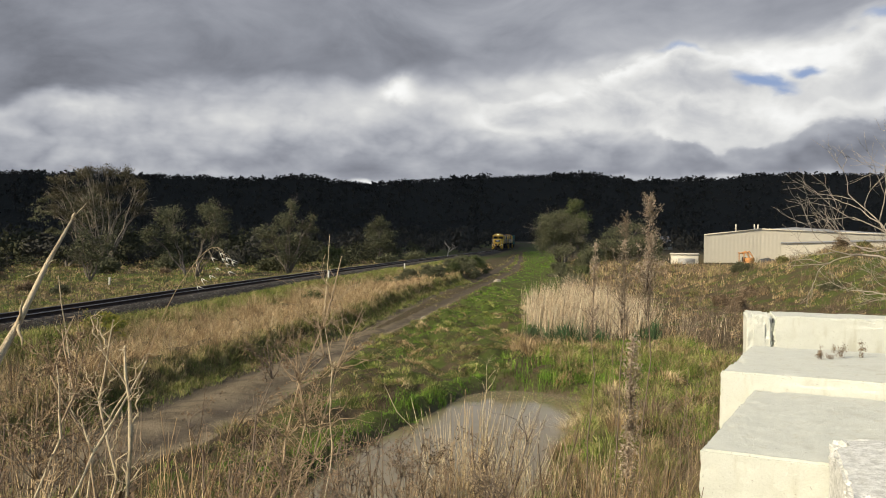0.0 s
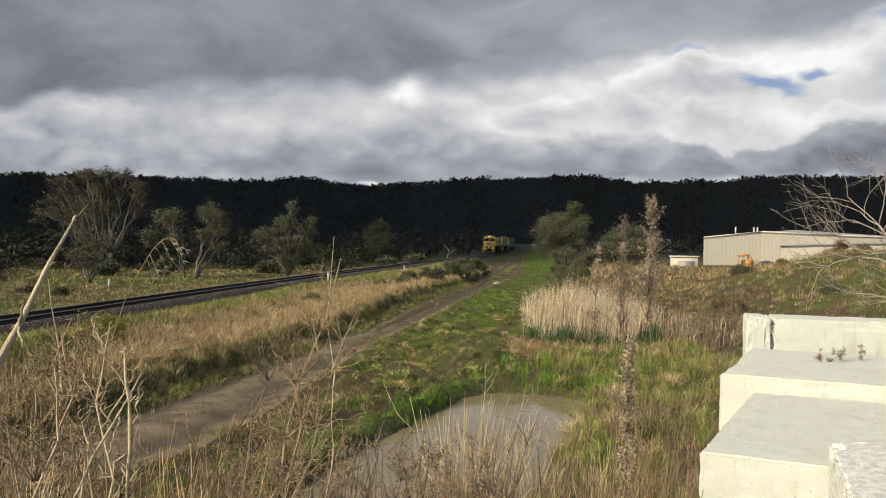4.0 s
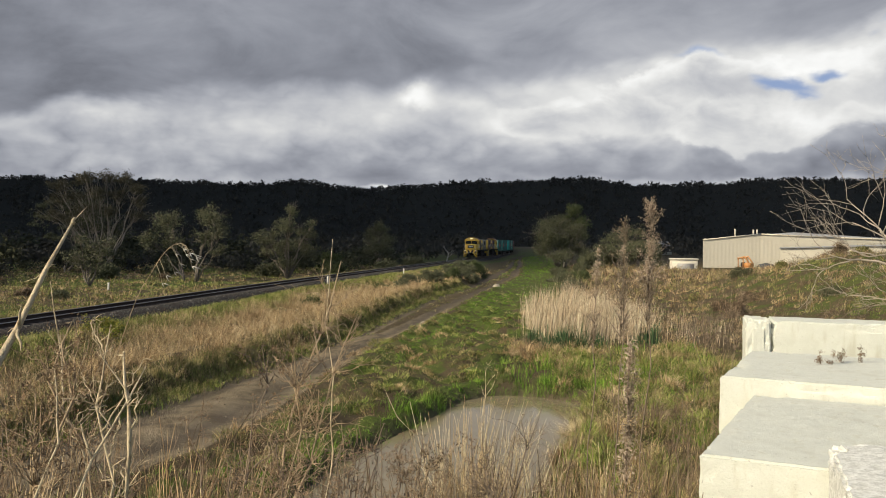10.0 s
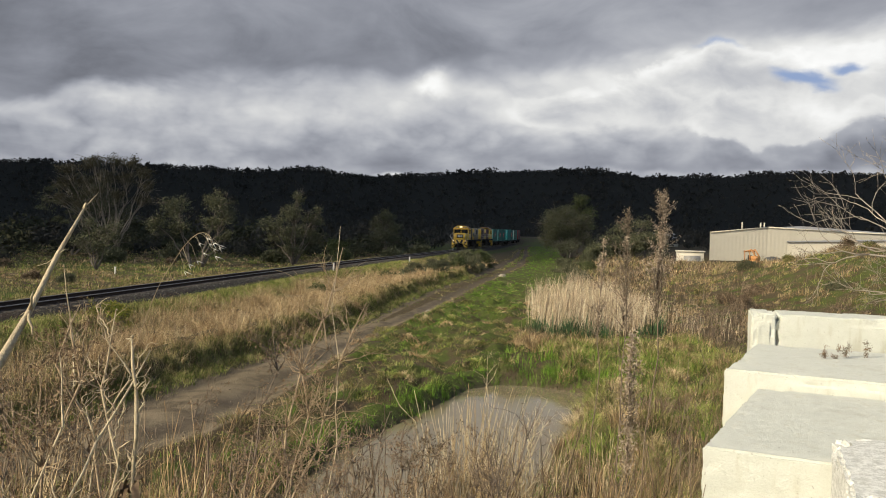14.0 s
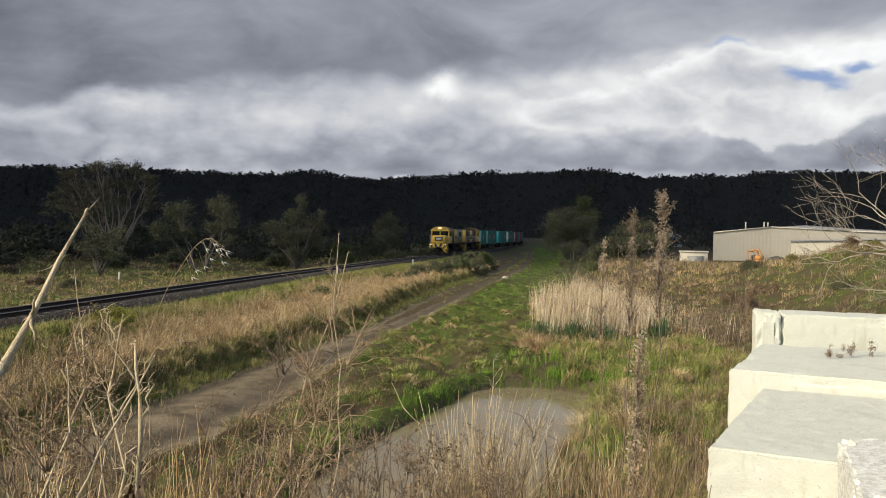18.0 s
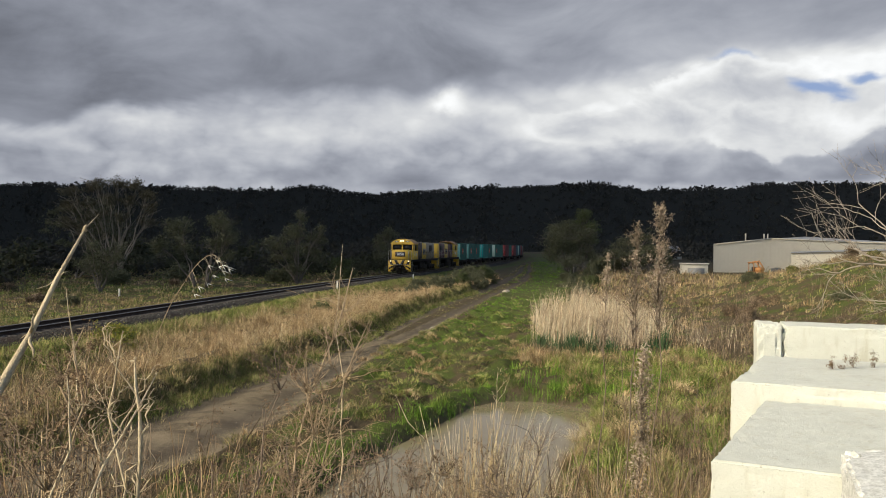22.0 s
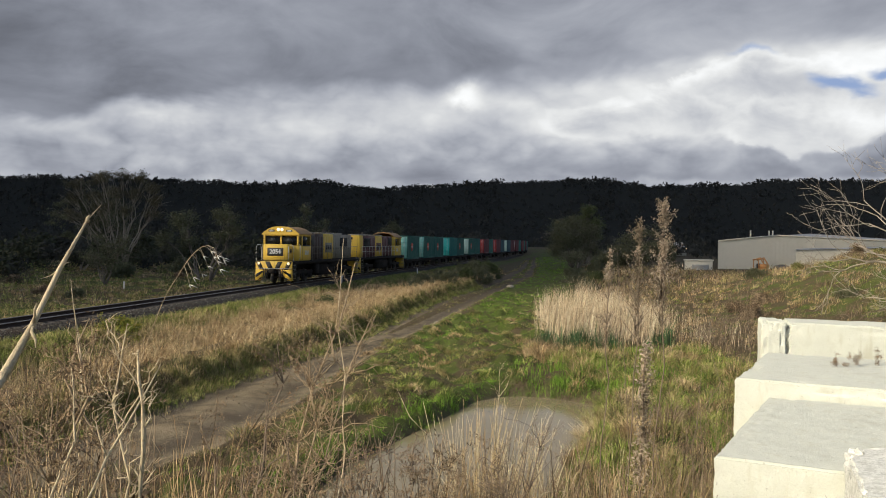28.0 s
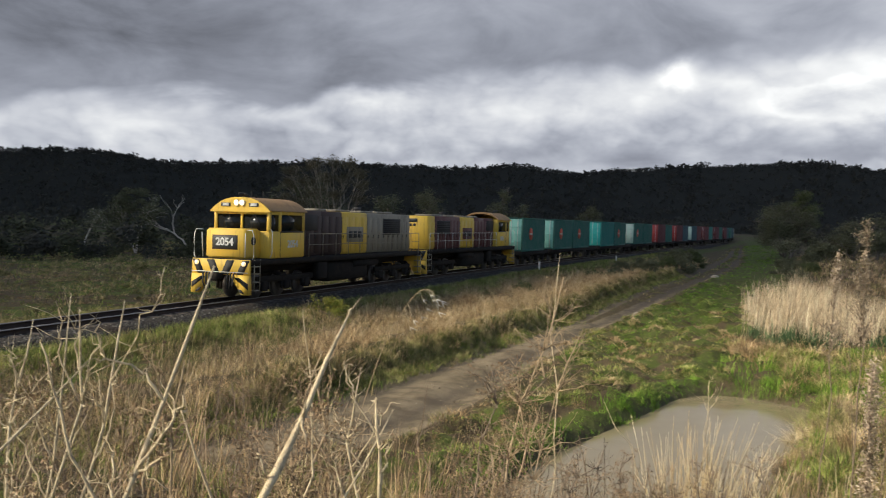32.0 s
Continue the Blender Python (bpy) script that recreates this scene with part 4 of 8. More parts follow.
# green verge between lane and pond
verge = lambda x, y: smooth01(x, lane_r(y) - 0.4, lane_r(y) + 0.6) * (1 - smooth01(x, lane_r(y) + 4.2, lane_r(y) + 6.0)) * off_pond(x, y)
g = Geo()
tufts(g, 16000, -6, 9, 9, 62, lambda x, y: verge(x, y) * lush(x, y) * (0.25 + 0.75 * patchy(x, y, 85, 0.3, -0.3, 0.2)), 22, 0.15, (0.04, 0.15), (0.006, 0.011), 1.7)
tufts(g, 3500, -3, 5, 12, 25, lambda x, y: np.exp(-((pond_depth(x, y) + 0.3) / 0.35) ** 2), 14, 0.08, (0.12, 0.34), (0.005, 0.010), 0.8)
tufts(g, 4000, 0, 24, 60, 190, lambda x, y: np.maximum(verge(x, y), 0.8 * middle_strip(x, y)), 12, 0.25, (0.08, 0.22), (0.012, 0.02), 1.0)
stuff("green_grass", g, M_LUSH, "short lush green grass beside the lane", "grass")
g = Geo()
tufts(g, 13000, -6, 9, 9, 62, lambda x, y: verge(x, y) * (1.05 - 0.8 * lush(x, y)) * (0.2 + 0.8 * patchy(x, y, 86, 0.3, -0.1, 0.3)), 14, 0.13, (0.04, 0.15), (0.005, 0.011), 1.8)
tufts(g, 6000, -10, 6, 10, 60, lambda x, y: lane_mask(x, y) * (0.9 * middle_strip(x, y) + 0.06), 14, 0.12, (0.03, 0.10), (0.005, 0.011), 1.5)
tufts(g, 9000, -4, 20, 34, 180, lambda x, y: smooth01(x, lane_l(y) - 0.6, lane_l(y)) * (1 - smooth01(x, lane_r(y), lane_r(y) + 0.6)) * np.clip(1.1 * middle_strip(x, y) + smooth01(np.abs((x - lane_l(y)) / (lane_r(y) - lane_l(y)) - 0.5), 0.36, 0.5), 0, 1), 10, 0.2, (0.06, 0.2), (0.012, 0.022), 1.4)
stuff("dry_grass", g, M_OLIVE, "yellowing thatch in the green verge", "dry grass")

g = Geo()
tufts(g, 4200, -5, 9, 11, 62, lambda x, y: verge(x, y) * (1.1 - 0.75 * lush(x, y)) * patchy(x, y, 88, 0.25, 0.1, 0.5), 16, 0.16, (0.08, 0.24), (0.005, 0.010), 1.6)
stuff("dry_grass", g, M_STRAW, "pale dead tussocks in the green verge", "dry grass")
# matted dead thatch and low weeds between lane and pond
matted = lambda x, y: verge(x, y) * np.clip(1.0 - 1.1 * lush(x, y), 0, 1) * (y < 34)
for material, label, count, lo, hi in ((M_OLIVE, "olive thatch between lane and pond", 4200, 0.04, 0.16), (M_DRY, "brown thatch between lane and pond", 2600, 0.04, 0.18), (M_GREEN, "sparse green grass among thatch", 1800, 0.03, 0.12)):
    g = Geo()
    tufts(g, count, -7, 4, 9, 34, lambda x, y: matted(x, y) * (0.25 + 0.75 * patchy(x, y, 300 + count % 11, 0.35, -0.2, 0.3)), 18, 0.16, (lo, hi), (0.005, 0.010), 2.0)
    stuff("thatch", g, material, label, "dry grass" if material is not M_GREEN else "grass")
# low drooping sods that make the verge and the ground by the pond uneven
def sods(geo, n, x0, x1, y0, y1, keep, per, wide, tall):
    x, y = rng.uniform(x0, x1, n), rng.uniform(y0, y1, n)
    ok = rng.random(n) < np.clip(keep(x, y), 0, 1)
    x, y = x[ok], y[ok]
    k = len(x)
    big = rng.uniform(0.6, 1.4, k)
    a, f = rng.uniform(0, 6.28, (k, per)), np.sqrt(rng.random((k, per)))
    q = f * wide * big[:, None]
    bx, by = (x[:, None] + np.cos(a) * q).ravel(), (y[:, None] + np.sin(a) * q * 0.8).ravel()
    crown = (tall * big[:, None] * (1 - f**2) * 0.8).ravel()
    h = (tall * big[:, None] * rng.uniform(0.35, 0.8, (k, per))).ravel()
    z = ground(bx, by) - 0.03 + crown
    blades(geo, bx, by, h, rng.uniform(0.007, 0.013, len(bx)) * (0.75 + by / 60), 2.2, base=z, bend=0.6, turn=(a + rng.normal(0, 0.5, a.shape)).ravel())


for material, label, category, count, seed in ((M_GREEN, "lush green sods in the verge", "grass", 620, 171), (M_OLIVE, "olive sods in the verge", "grass", 520, 172), (M_DRY, "brown dead sods in the verge", "dry grass", 300, 173)):
    g = Geo()
    sods(g, count, -6, 8, 10, 45, lambda x, y: verge(x, y) * (np.clip(0.1 + lush(x, y), 0, 1) if material is M_GREEN else 1) * (pond_depth(x, y) < -0.35) * (0.1 + 0.9 * patchy(x, y, seed, 0.4, -0.1, 0.3)), 150, 0.26, 0.17)
    sods(g, count // 2, 2.2, 8, 8, 28, lambda x, y: (pond_depth(x, y) < -0.35) * (x > 1.6 + 0.1 * (y - 10)) * (0.1 + 0.9 * patchy(x, y, seed + 10, 0.4, -0.1, 0.3)), 150, 0.28, 0.30)
    stuff("sods", g, material, label, category)
# clods and stones along the lane
g = Geo()
for k in range(420):
    y = 12 + 60 * rng.random() ** 1.6
    x = lane_l(y) + (lane_r(y) - lane_l(y)) * rng.random()
    s = rng.uniform(0.012, 0.035)
    v = base * s * rng.uniform(0.6, 1.2, (5, 3)) + (x, y, float(ground(x, y)) + 0.3 * s)
    g.add(v, [(0, 1, 3), (1, 2, 3), (2, 0, 3), (1, 0, 4), (2, 1, 4), (0, 2, 4)])
M_CLOD = strands("lane_clod", [(0.11, 0.09, 0.065), (0.19, 0.155, 0.115), (0.26, 0.22, 0.17)], 0.95)
stuff("lane_stones", g, M_CLOD, "small stones and clods on the lane", "stones")
# rank growth between pond, reeds and bank
for material, label, count, lo, hi, seed in ((M_LUSH, "green grass round the pond head", 4200, 0.10, 0.36, 151), (M_OLIVE, "olive grass round the pond head", 2200, 0.15, 0.5, 152), (M_DRY, "brown grass round the pond head", 1500, 0.15, 0.55, 153)):
    g = Geo()
    tufts(g, count, 1.6, 8.5, 12, 30, lambda x, y: (x > 1.2 + 0.12 * (y - 12)) * (1 if seed == 151 else 1 - 0.8 * smooth01(y, 17, 20) * (1 - smooth01(x, 5.5, 7))) * (0.06 + 0.94 * patchy(x, y, seed, 0.4, -0.1, 0.3)), 26, 0.22, (lo, hi), (0.005, 0.011), 1.1)
    stuff("pond_grass", g, material, label, "grass")
# tall green sedge round the pond head
g = Geo()
tufts(g, 1500, 1.0, 7.0, 17, 29, lambda x, y: np.exp(-(((x - 4.2) / 1.5) ** 2) - (((y - 23.6) / 2.6) ** 2)) * (0.25 + patchy(x, y, 145, 1.0)), 30, 0.22, (0.25, 0.62), (0.007, 0.013), 0.7)
stuff("sedge", g, M_LUSH, "bright green sedge at the pond's edge", "sedge")
# drooping straw tussocks on the pond's far bank and before the reeds
for x, y, tall, wide, material in ((2.75, 18.3, 0.55, 0.30, M_STRAW), (2.5, 16.9, 0.45, 0.26, M_OLIVE), (3.15, 19.6, 0.5, 0.3, M_GREEN), (3.6, 20.6, 0.6, 0.34, M_GREEN), (3.0, 18.9, 0.5, 0.3, M_STRAW), (2.7, 29.3, 0.6, 0.6, M_DRY), (3.2, 29.8, 0.55, 0.5, M_BRUSH), (2.3, 28.6, 0.4, 0.5, M_DRY),
                                   (4.6, 22.6, 0.6, 0.4, M_GREEN), (5.3, 24.0, 0.6, 0.4, M_GREEN), (2.2, 15.8, 0.5, 0.3, M_DRY), (4.1, 19.4, 0.6, 0.3, M_STRAW), (3.4, 16.6, 0.6, 0.3, M_DRY), (4.4, 17.6, 0.7, 0.35, M_BRUSH)):
    g = Geo()
    n = 420
    a, q = rng.uniform(0, 6.28, n), wide * np.sqrt(rng.random(n)) * 0.6
    bx, by = x + np.cos(a) * q, y + np.sin(a) * q
    blades(g, bx, by, tall * rng.uniform(0.4, 1.1, n), rng.uniform(0.005, 0.010, n), 1.5, bend=0.25, turn=a + rng.normal(0, 0.4, n))
    ob = new("tussock", g.mesh("tussock", material))
    tagged(ob, "drooping " + {M_STRAW: "straw-coloured", M_GREEN: "bright green", M_OLIVE: "olive", M_DRY: "dry brown", M_BRUSH: "grey-brown"}[material] + " grass tussock near the pond", "tussock", "pond tussocks")
# camera bank and its foot
bank_zone = lambda x, y: off_pond(x, y) * (y > 1.2) * (1 - smooth01(y, 11, 14) * (x < 1.2)) * (1 - lane_mask(x, y)) * ~((x > 0.9 + 0.42 * (y - 3.0)) & (y < 9) & (y > 1))
for material, label, category, count, per, lo, hi, seed in ((M_GREEN, "rough green grass on the bank", "grass", 4200, 18, 0.12, 0.38, 7), (M_OLIVE, "rank olive grass on the bank", "grass", 4200, 18, 0.15, 0.5, 18),
                                                            (M_DRY, "rank dry grass on the bank", "dry grass", 2800, 16, 0.2, 0.6, 8), (M_STRAW, "bleached grass tussocks on the bank", "dry grass", 800, 14, 0.2, 0.62, 9)):
    g = Geo()
    tufts(g, count, -10, 7, 1.5, 15, lambda x, y: bank_zone(x, y) * (0.05 + 0.95 * patchy(x, y, 90 + seed, 0.32, -0.05, 0.3)) * (0.3 + 0.7 * smooth01(y, 2.5, 6.5)), per, 0.13, (lo, hi), (0.004, 0.008), 0.9)
    stuff("bank_grass", g, material, label, category)
for material, label, count, lo, hi, seed in ((M_BRUSH, "dense brown weed stems by the blocks", 1000, 0.45, 1.0, 161), (M_DRY, "tall dry grass by the blocks", 320, 0.35, 0.85, 162), (M_REEDGREEN, "dark green growth by the blocks", 700, 0.12, 0.4, 163)):
    g = Geo()
    tufts(g, count, 0.4, 6.5, 5.0, 14, lambda x, y: bank_zone(x, y) * (0.05 + 0.95 * patchy(x, y, seed, 0.35, -0.1, 0.25)), 24, 0.2, (lo, hi), (0.004, 0.007), 0.6)
    stuff("weed_thicket", g, material, label, "weeds")
# rough ground to the right, round the reeds and the mound
right_zone = lambda x, y: smooth01(x, np.interp(y, (8, 16, 24, 34, 60, 120), (1.6, 2.6, 4.6, 5.5, 9, 17)), np.interp(y, (8, 16, 24, 34, 60, 120), (2.6, 3.4, 5.6, 7, 11, 20))) * off_pond(x, y)
on_mound = lambda x, y: np.exp(-(((x - 26) / 9) ** 2) - (((y - 42) / 15) ** 2))
for material, label, category, count, per, lo, hi, seed in ((M_DRY, "tangled brown grass on rough ground", "dry grass", 6000, 20, 0.15, 0.5, 10), (M_BRUSH, "grey-brown dead brush on rough ground", "brush", 8000, 20, 0.2, 0.7, 11),
                                                            (M_OLIVE, "olive tussocks on rough ground", "grass", 7000, 20, 0.12, 0.42, 12), (M_GREEN, "green tussocks on rough ground", "grass", 6000, 18, 0.1, 0.35, 19)):
    g = Geo()
    tufts(g, count, 1.5, 42, 9, 64, lambda x, y: right_zone(x, y) * (0.06 + 0.94 * patchy(x, y, 100 + seed, 0.6, -0.1, 0.3)) * (1 if seed < 12 else 0.3 + 1.3 * on_mound(x, y)), per, 0.2, (lo, hi), (0.006, 0.011), 1.1)
    stuff("rough_grass", g, material, label, category)
for material, label, category, count, seed in ((M_BRUSH, "dead brush across the far yard", "brush", 5000, 23), (M_DRY, "brown grass across the far yard", "dry grass", 3500, 24), (M_OLIVE, "olive scrub grass across the far yard", "grass", 3500, 25)):
    g = Geo()
    tufts(g, count, 8, 62, 58, 122, lambda x, y: right_zone(x, y) * (0.15 + 0.85 * patchy(x, y, 100 + seed, 4.0, -0.2, 0.5)) * ~((x > 28) & (y > 98)), 14, 0.45, (0.25, 0.8), (0.014, 0.024), 1.0)
    stuff("yard_scrub", g, material, label, category)
# reed bed
g = Geo()
reedbed = lambda x, y: smooth01(x / y, 0.086, 0.112) * (1 - smooth01(x / y, 0.205, 0.26)) * smooth01(y, 30 + 0.5 * np.abs(x - 5), 31.5 + 0.5 * np.abs(x - 5)) * (1 - smooth01(y, 44, 49)) * (0.35 + 0.65 * patchy(x, y, 140, 0.7))
x, y = field(44000, 2, 12.5, 29, 49, reedbed, 13)
blades(g, x, y, rng.uniform(1.05, 2.15, len(x)) * (0.70 + 0.42 * np.exp(-(((x / y - 0.145) / 0.045) ** 2))) * (0.85 + 0.3 * wave_noise(x, y, 148, 3, 0.5)) * (1 - 0.35 * smooth01(x / y, 0.18, 0.25)), rng.uniform(0.006, 0.014, len(x)), 0.34)
x, y = field(900, 8, 13, 28, 44, lambda x, y: 0.9 * (1 - smooth01(x, 9, 13)), 14)
blades(g, x, y, rng.uniform(0.6, 1.2, len(x)), rng.uniform(0.006, 0.013, len(x)), 0.5)
stuff("reeds", g, M_REED, "dense stand of dead tan reeds", "reeds")
g = Geo()
tufts(g, 1000, 3.0, 8.0, 28, 33, lambda x, y: np.exp(-((y - 30.3 - 0.4 * np.abs(x - 5)) / 0.8) ** 2) * patchy(x, y, 146, 0.6), 14, 0.16, (0.45, 0.95), (0.014, 0.026), 0.5)
g2 = Geo()
tufts(g2, 900, 2.2, 6.0, 27.5, 31, lambda x, y: 0.8 * patchy(x, y, 147, 0.8), 22, 0.25, (0.15, 0.5), (0.008, 0.014), 1.3)
stuff("dry_grass", g2, M_DRY, "brown thatch heaped before the reeds", "dry grass")
stuff("reed_shoots", g, M_REEDGREEN, "blue-green shoots at the reeds' foot", "reeds")
# paddock beyond the line
for material, label, category, count, seed in ((M_DRY, "brown pasture grass beyond the line", "dry grass", 5000, 16), (M_GREEN, "fresh green pasture grass beyond the line", "grass", 5000, 27), (M_OLIVE, "green pasture grass beyond the line", "grass", 9000, 17), (M_BRUSH, "dead bracken beyond the line", "bracken", 3000, 26)):
    g = Geo()
    tufts(g, count, -75, 2, 16, 150, lambda x, y: (x < track_x(y) - 2.3) * (0.1 + 0.9 * patchy(x, y, 120 + seed, 1.4, -0.1, 0.3)), 14, 0.4, (0.15, 0.5), (0.014, 0.026), 1.2)
    tufts(g, count // 2, -50, -17, 14, 75, lambda x, y: (x < track_x(y) - 2.3) * (0.1 + 0.9 * patchy(x, y, 130 + seed, 0.8, -0.1, 0.3)), 18, 0.28, (0.12, 0.42), (0.008, 0.014), 1.3)
    stuff("pasture_grass", g, material, label, category)


# ---- train ----
M_YELLOW = weathered("loco_yellow", (0.70, 0.455, 0.055), (0.24, 0.12, 0.04), 0.55)
M_MAROON = weathered("loco_maroon", (0.10, 0.026, 0.024), (0.045, 0.026, 0.02), 0.6)
M_GREYHOOD = weathered("faded_grey_paint", (0.25, 0.215, 0.155), (0.085, 0.055, 0.035), 0.85)
M_BROWN = worn("dark_brown_paint", (0.045, 0.024, 0.020), 0.6, 0, 1.6, (0.02, 0.014, 0.013), 0.5, 0.04)
M_SOOT = worn("sooty_black", (0.028, 0.026, 0.025), 0.7, 0, 2)
M_UNDER = worn("grimy_underframe", (0.022, 0.019, 0.017), 0.9, 0, 3, (0.05, 0.037, 0.026), 0.4, 0.2, 0.15)
M_RUSTROOF = worn("brown_roof_paint", (0.34, 0.20, 0.085), 0.7, 0, 1.8, (0.12, 0.075, 0.04), 0.6)
M_WHITE = worn("white_handrail", (0.62, 0.60, 0.55), 0.5, 0, 6)
M_PLATE = worn("plate_dark", (0.03, 0.035, 0.035), 0.5, 0, 6)
M_SILVER = worn("plate_silver", (0.62, 0.62, 0.60), 0.4, 0.2, 6)
M_STEELWHEEL = worn("wheel_steel", (0.18, 0.16, 0.15), 0.5, 0.7, 5)


def glass_material():
    m = Nodes("cab_glass")
    return m.done((0.012, 0.014, 0.016), 0.12, 0, 0.22)


def lamp_material(name, strength):
    m = Nodes(name)
    m.put(m.bsdf.inputs["Emission Color"], (1.0, 0.66, 0.28, 1))
    m.bsdf.inputs["Emission Strength"].default_value = strength
    return m.done((0.9, 0.85, 0.7), 0.2)


M_GLASS, M_HEADLAMP, M_MARKER = glass_material(), lamp_material("headlamp_glow", 2.2), lamp_material("marker_glow", 0.7)


def lettering(text, size, material, parent, m, name="number"):
    """Digits in the built-in font, as a mesh."""
    cu = bpy.data.curves.new(name, "FONT")
    cu.body, cu.size, cu.align_x, cu.align_y, cu.extrude, cu.offset = text, size, "CENTER", "CENTER", 0.006, 0.012
    tmp = new(name, cu)
    me = bpy.data.meshes.new_from_object(tmp.evaluated_get(bpy.context.evaluated_depsgraph_get()))
    bpy.data.objects.remove(tmp)
    me.materials.append(M_CONCRETE)
    if material is not M_CONCRETE:
        me.materials.append(material)
        me.polygons.foreach_set("material_index", [1 if p.center.z > -0.06 else 0 for p in me.polygons])
    ob = new(name, me)
    ob.parent, ob.matrix_basis = parent, m
    return ob


def side_pose(s, y, z, off):
    """Upright on the side face at x = s * off: text reads from outside."""
    return Matrix.Translation((s * off, y, z)) @ Euler((radians(90), 0, radians(90 * s))).to_matrix().to_4x4()


def wheelset(parent, y, radius=0.46):
    g = Geo()
    for s in (-1, 1):
        g.disc((s * 0.57, 0, 0), (1, 0, 0), radius, 0.12, 24)
        g.disc((s * 0.50, 0, 0), (1, 0, 0), radius + 0.03, 0.03, 24)
        for k in range(4):
            a = k * math.pi / 2
            g.disc((s * 0.637, 0.27 * math.cos(a), 0.27 * math.sin(a)), (1, 0, 0), 0.06, 0.02, 6)
    g.disc((0, 0, 0), (1, 0, 0), 0.08, 1.5, 10)
    return part("wheelset", g, M_STEELWHEEL, parent, at=pose(0, y, radius))


def bogie(parent, y, axles, gap):
    """Side frames with axle boxes and springs; the wheelsets come apart from it."""
    g = Geo()
    half = gap * (axles - 1) / 2
    for s in (-1, 1):
        x0, x1 = sorted((s * 0.86, s * 1.02))
        g.box(x0, x1, y - half - 0.55, y + half + 0.55, 0.62, 0.86, 0.03)
        for k in range(axles):
            yk = y - half + k * gap
            g.box(*sorted((s * 0.84, s * 1.06)), yk - 0.17, yk + 0.17, 0.28, 0.66, 0.03)
            for o in (-0.3, 0.3):
                g.tube([(s * 0.95, yk + o, 0.34), (s * 0.95, yk + o, 0.64)], 0.07, 8)
    g.box(-0.85, 0.85, y - 0.25, y + 0.25, 0.6, 0.95, 0.04)
    part("bogie", g, M_UNDER, parent)
    return [wheelset(parent, y - half + k * gap) for k in range(axles)]


def handrail(parent, pts, material=None, r=0.018):
    return part("handrail", Geo().tube(pts, r, 6), material or M_WHITE, parent)


def arch(half, z0, rise, n=11):
    """Points of a flat roof arch from one eave to the other."""
    t = np.linspace(-1, 1, n)
    return [(half * v, z0 + rise * (1 - abs(v) ** 2.6)) for v in t]


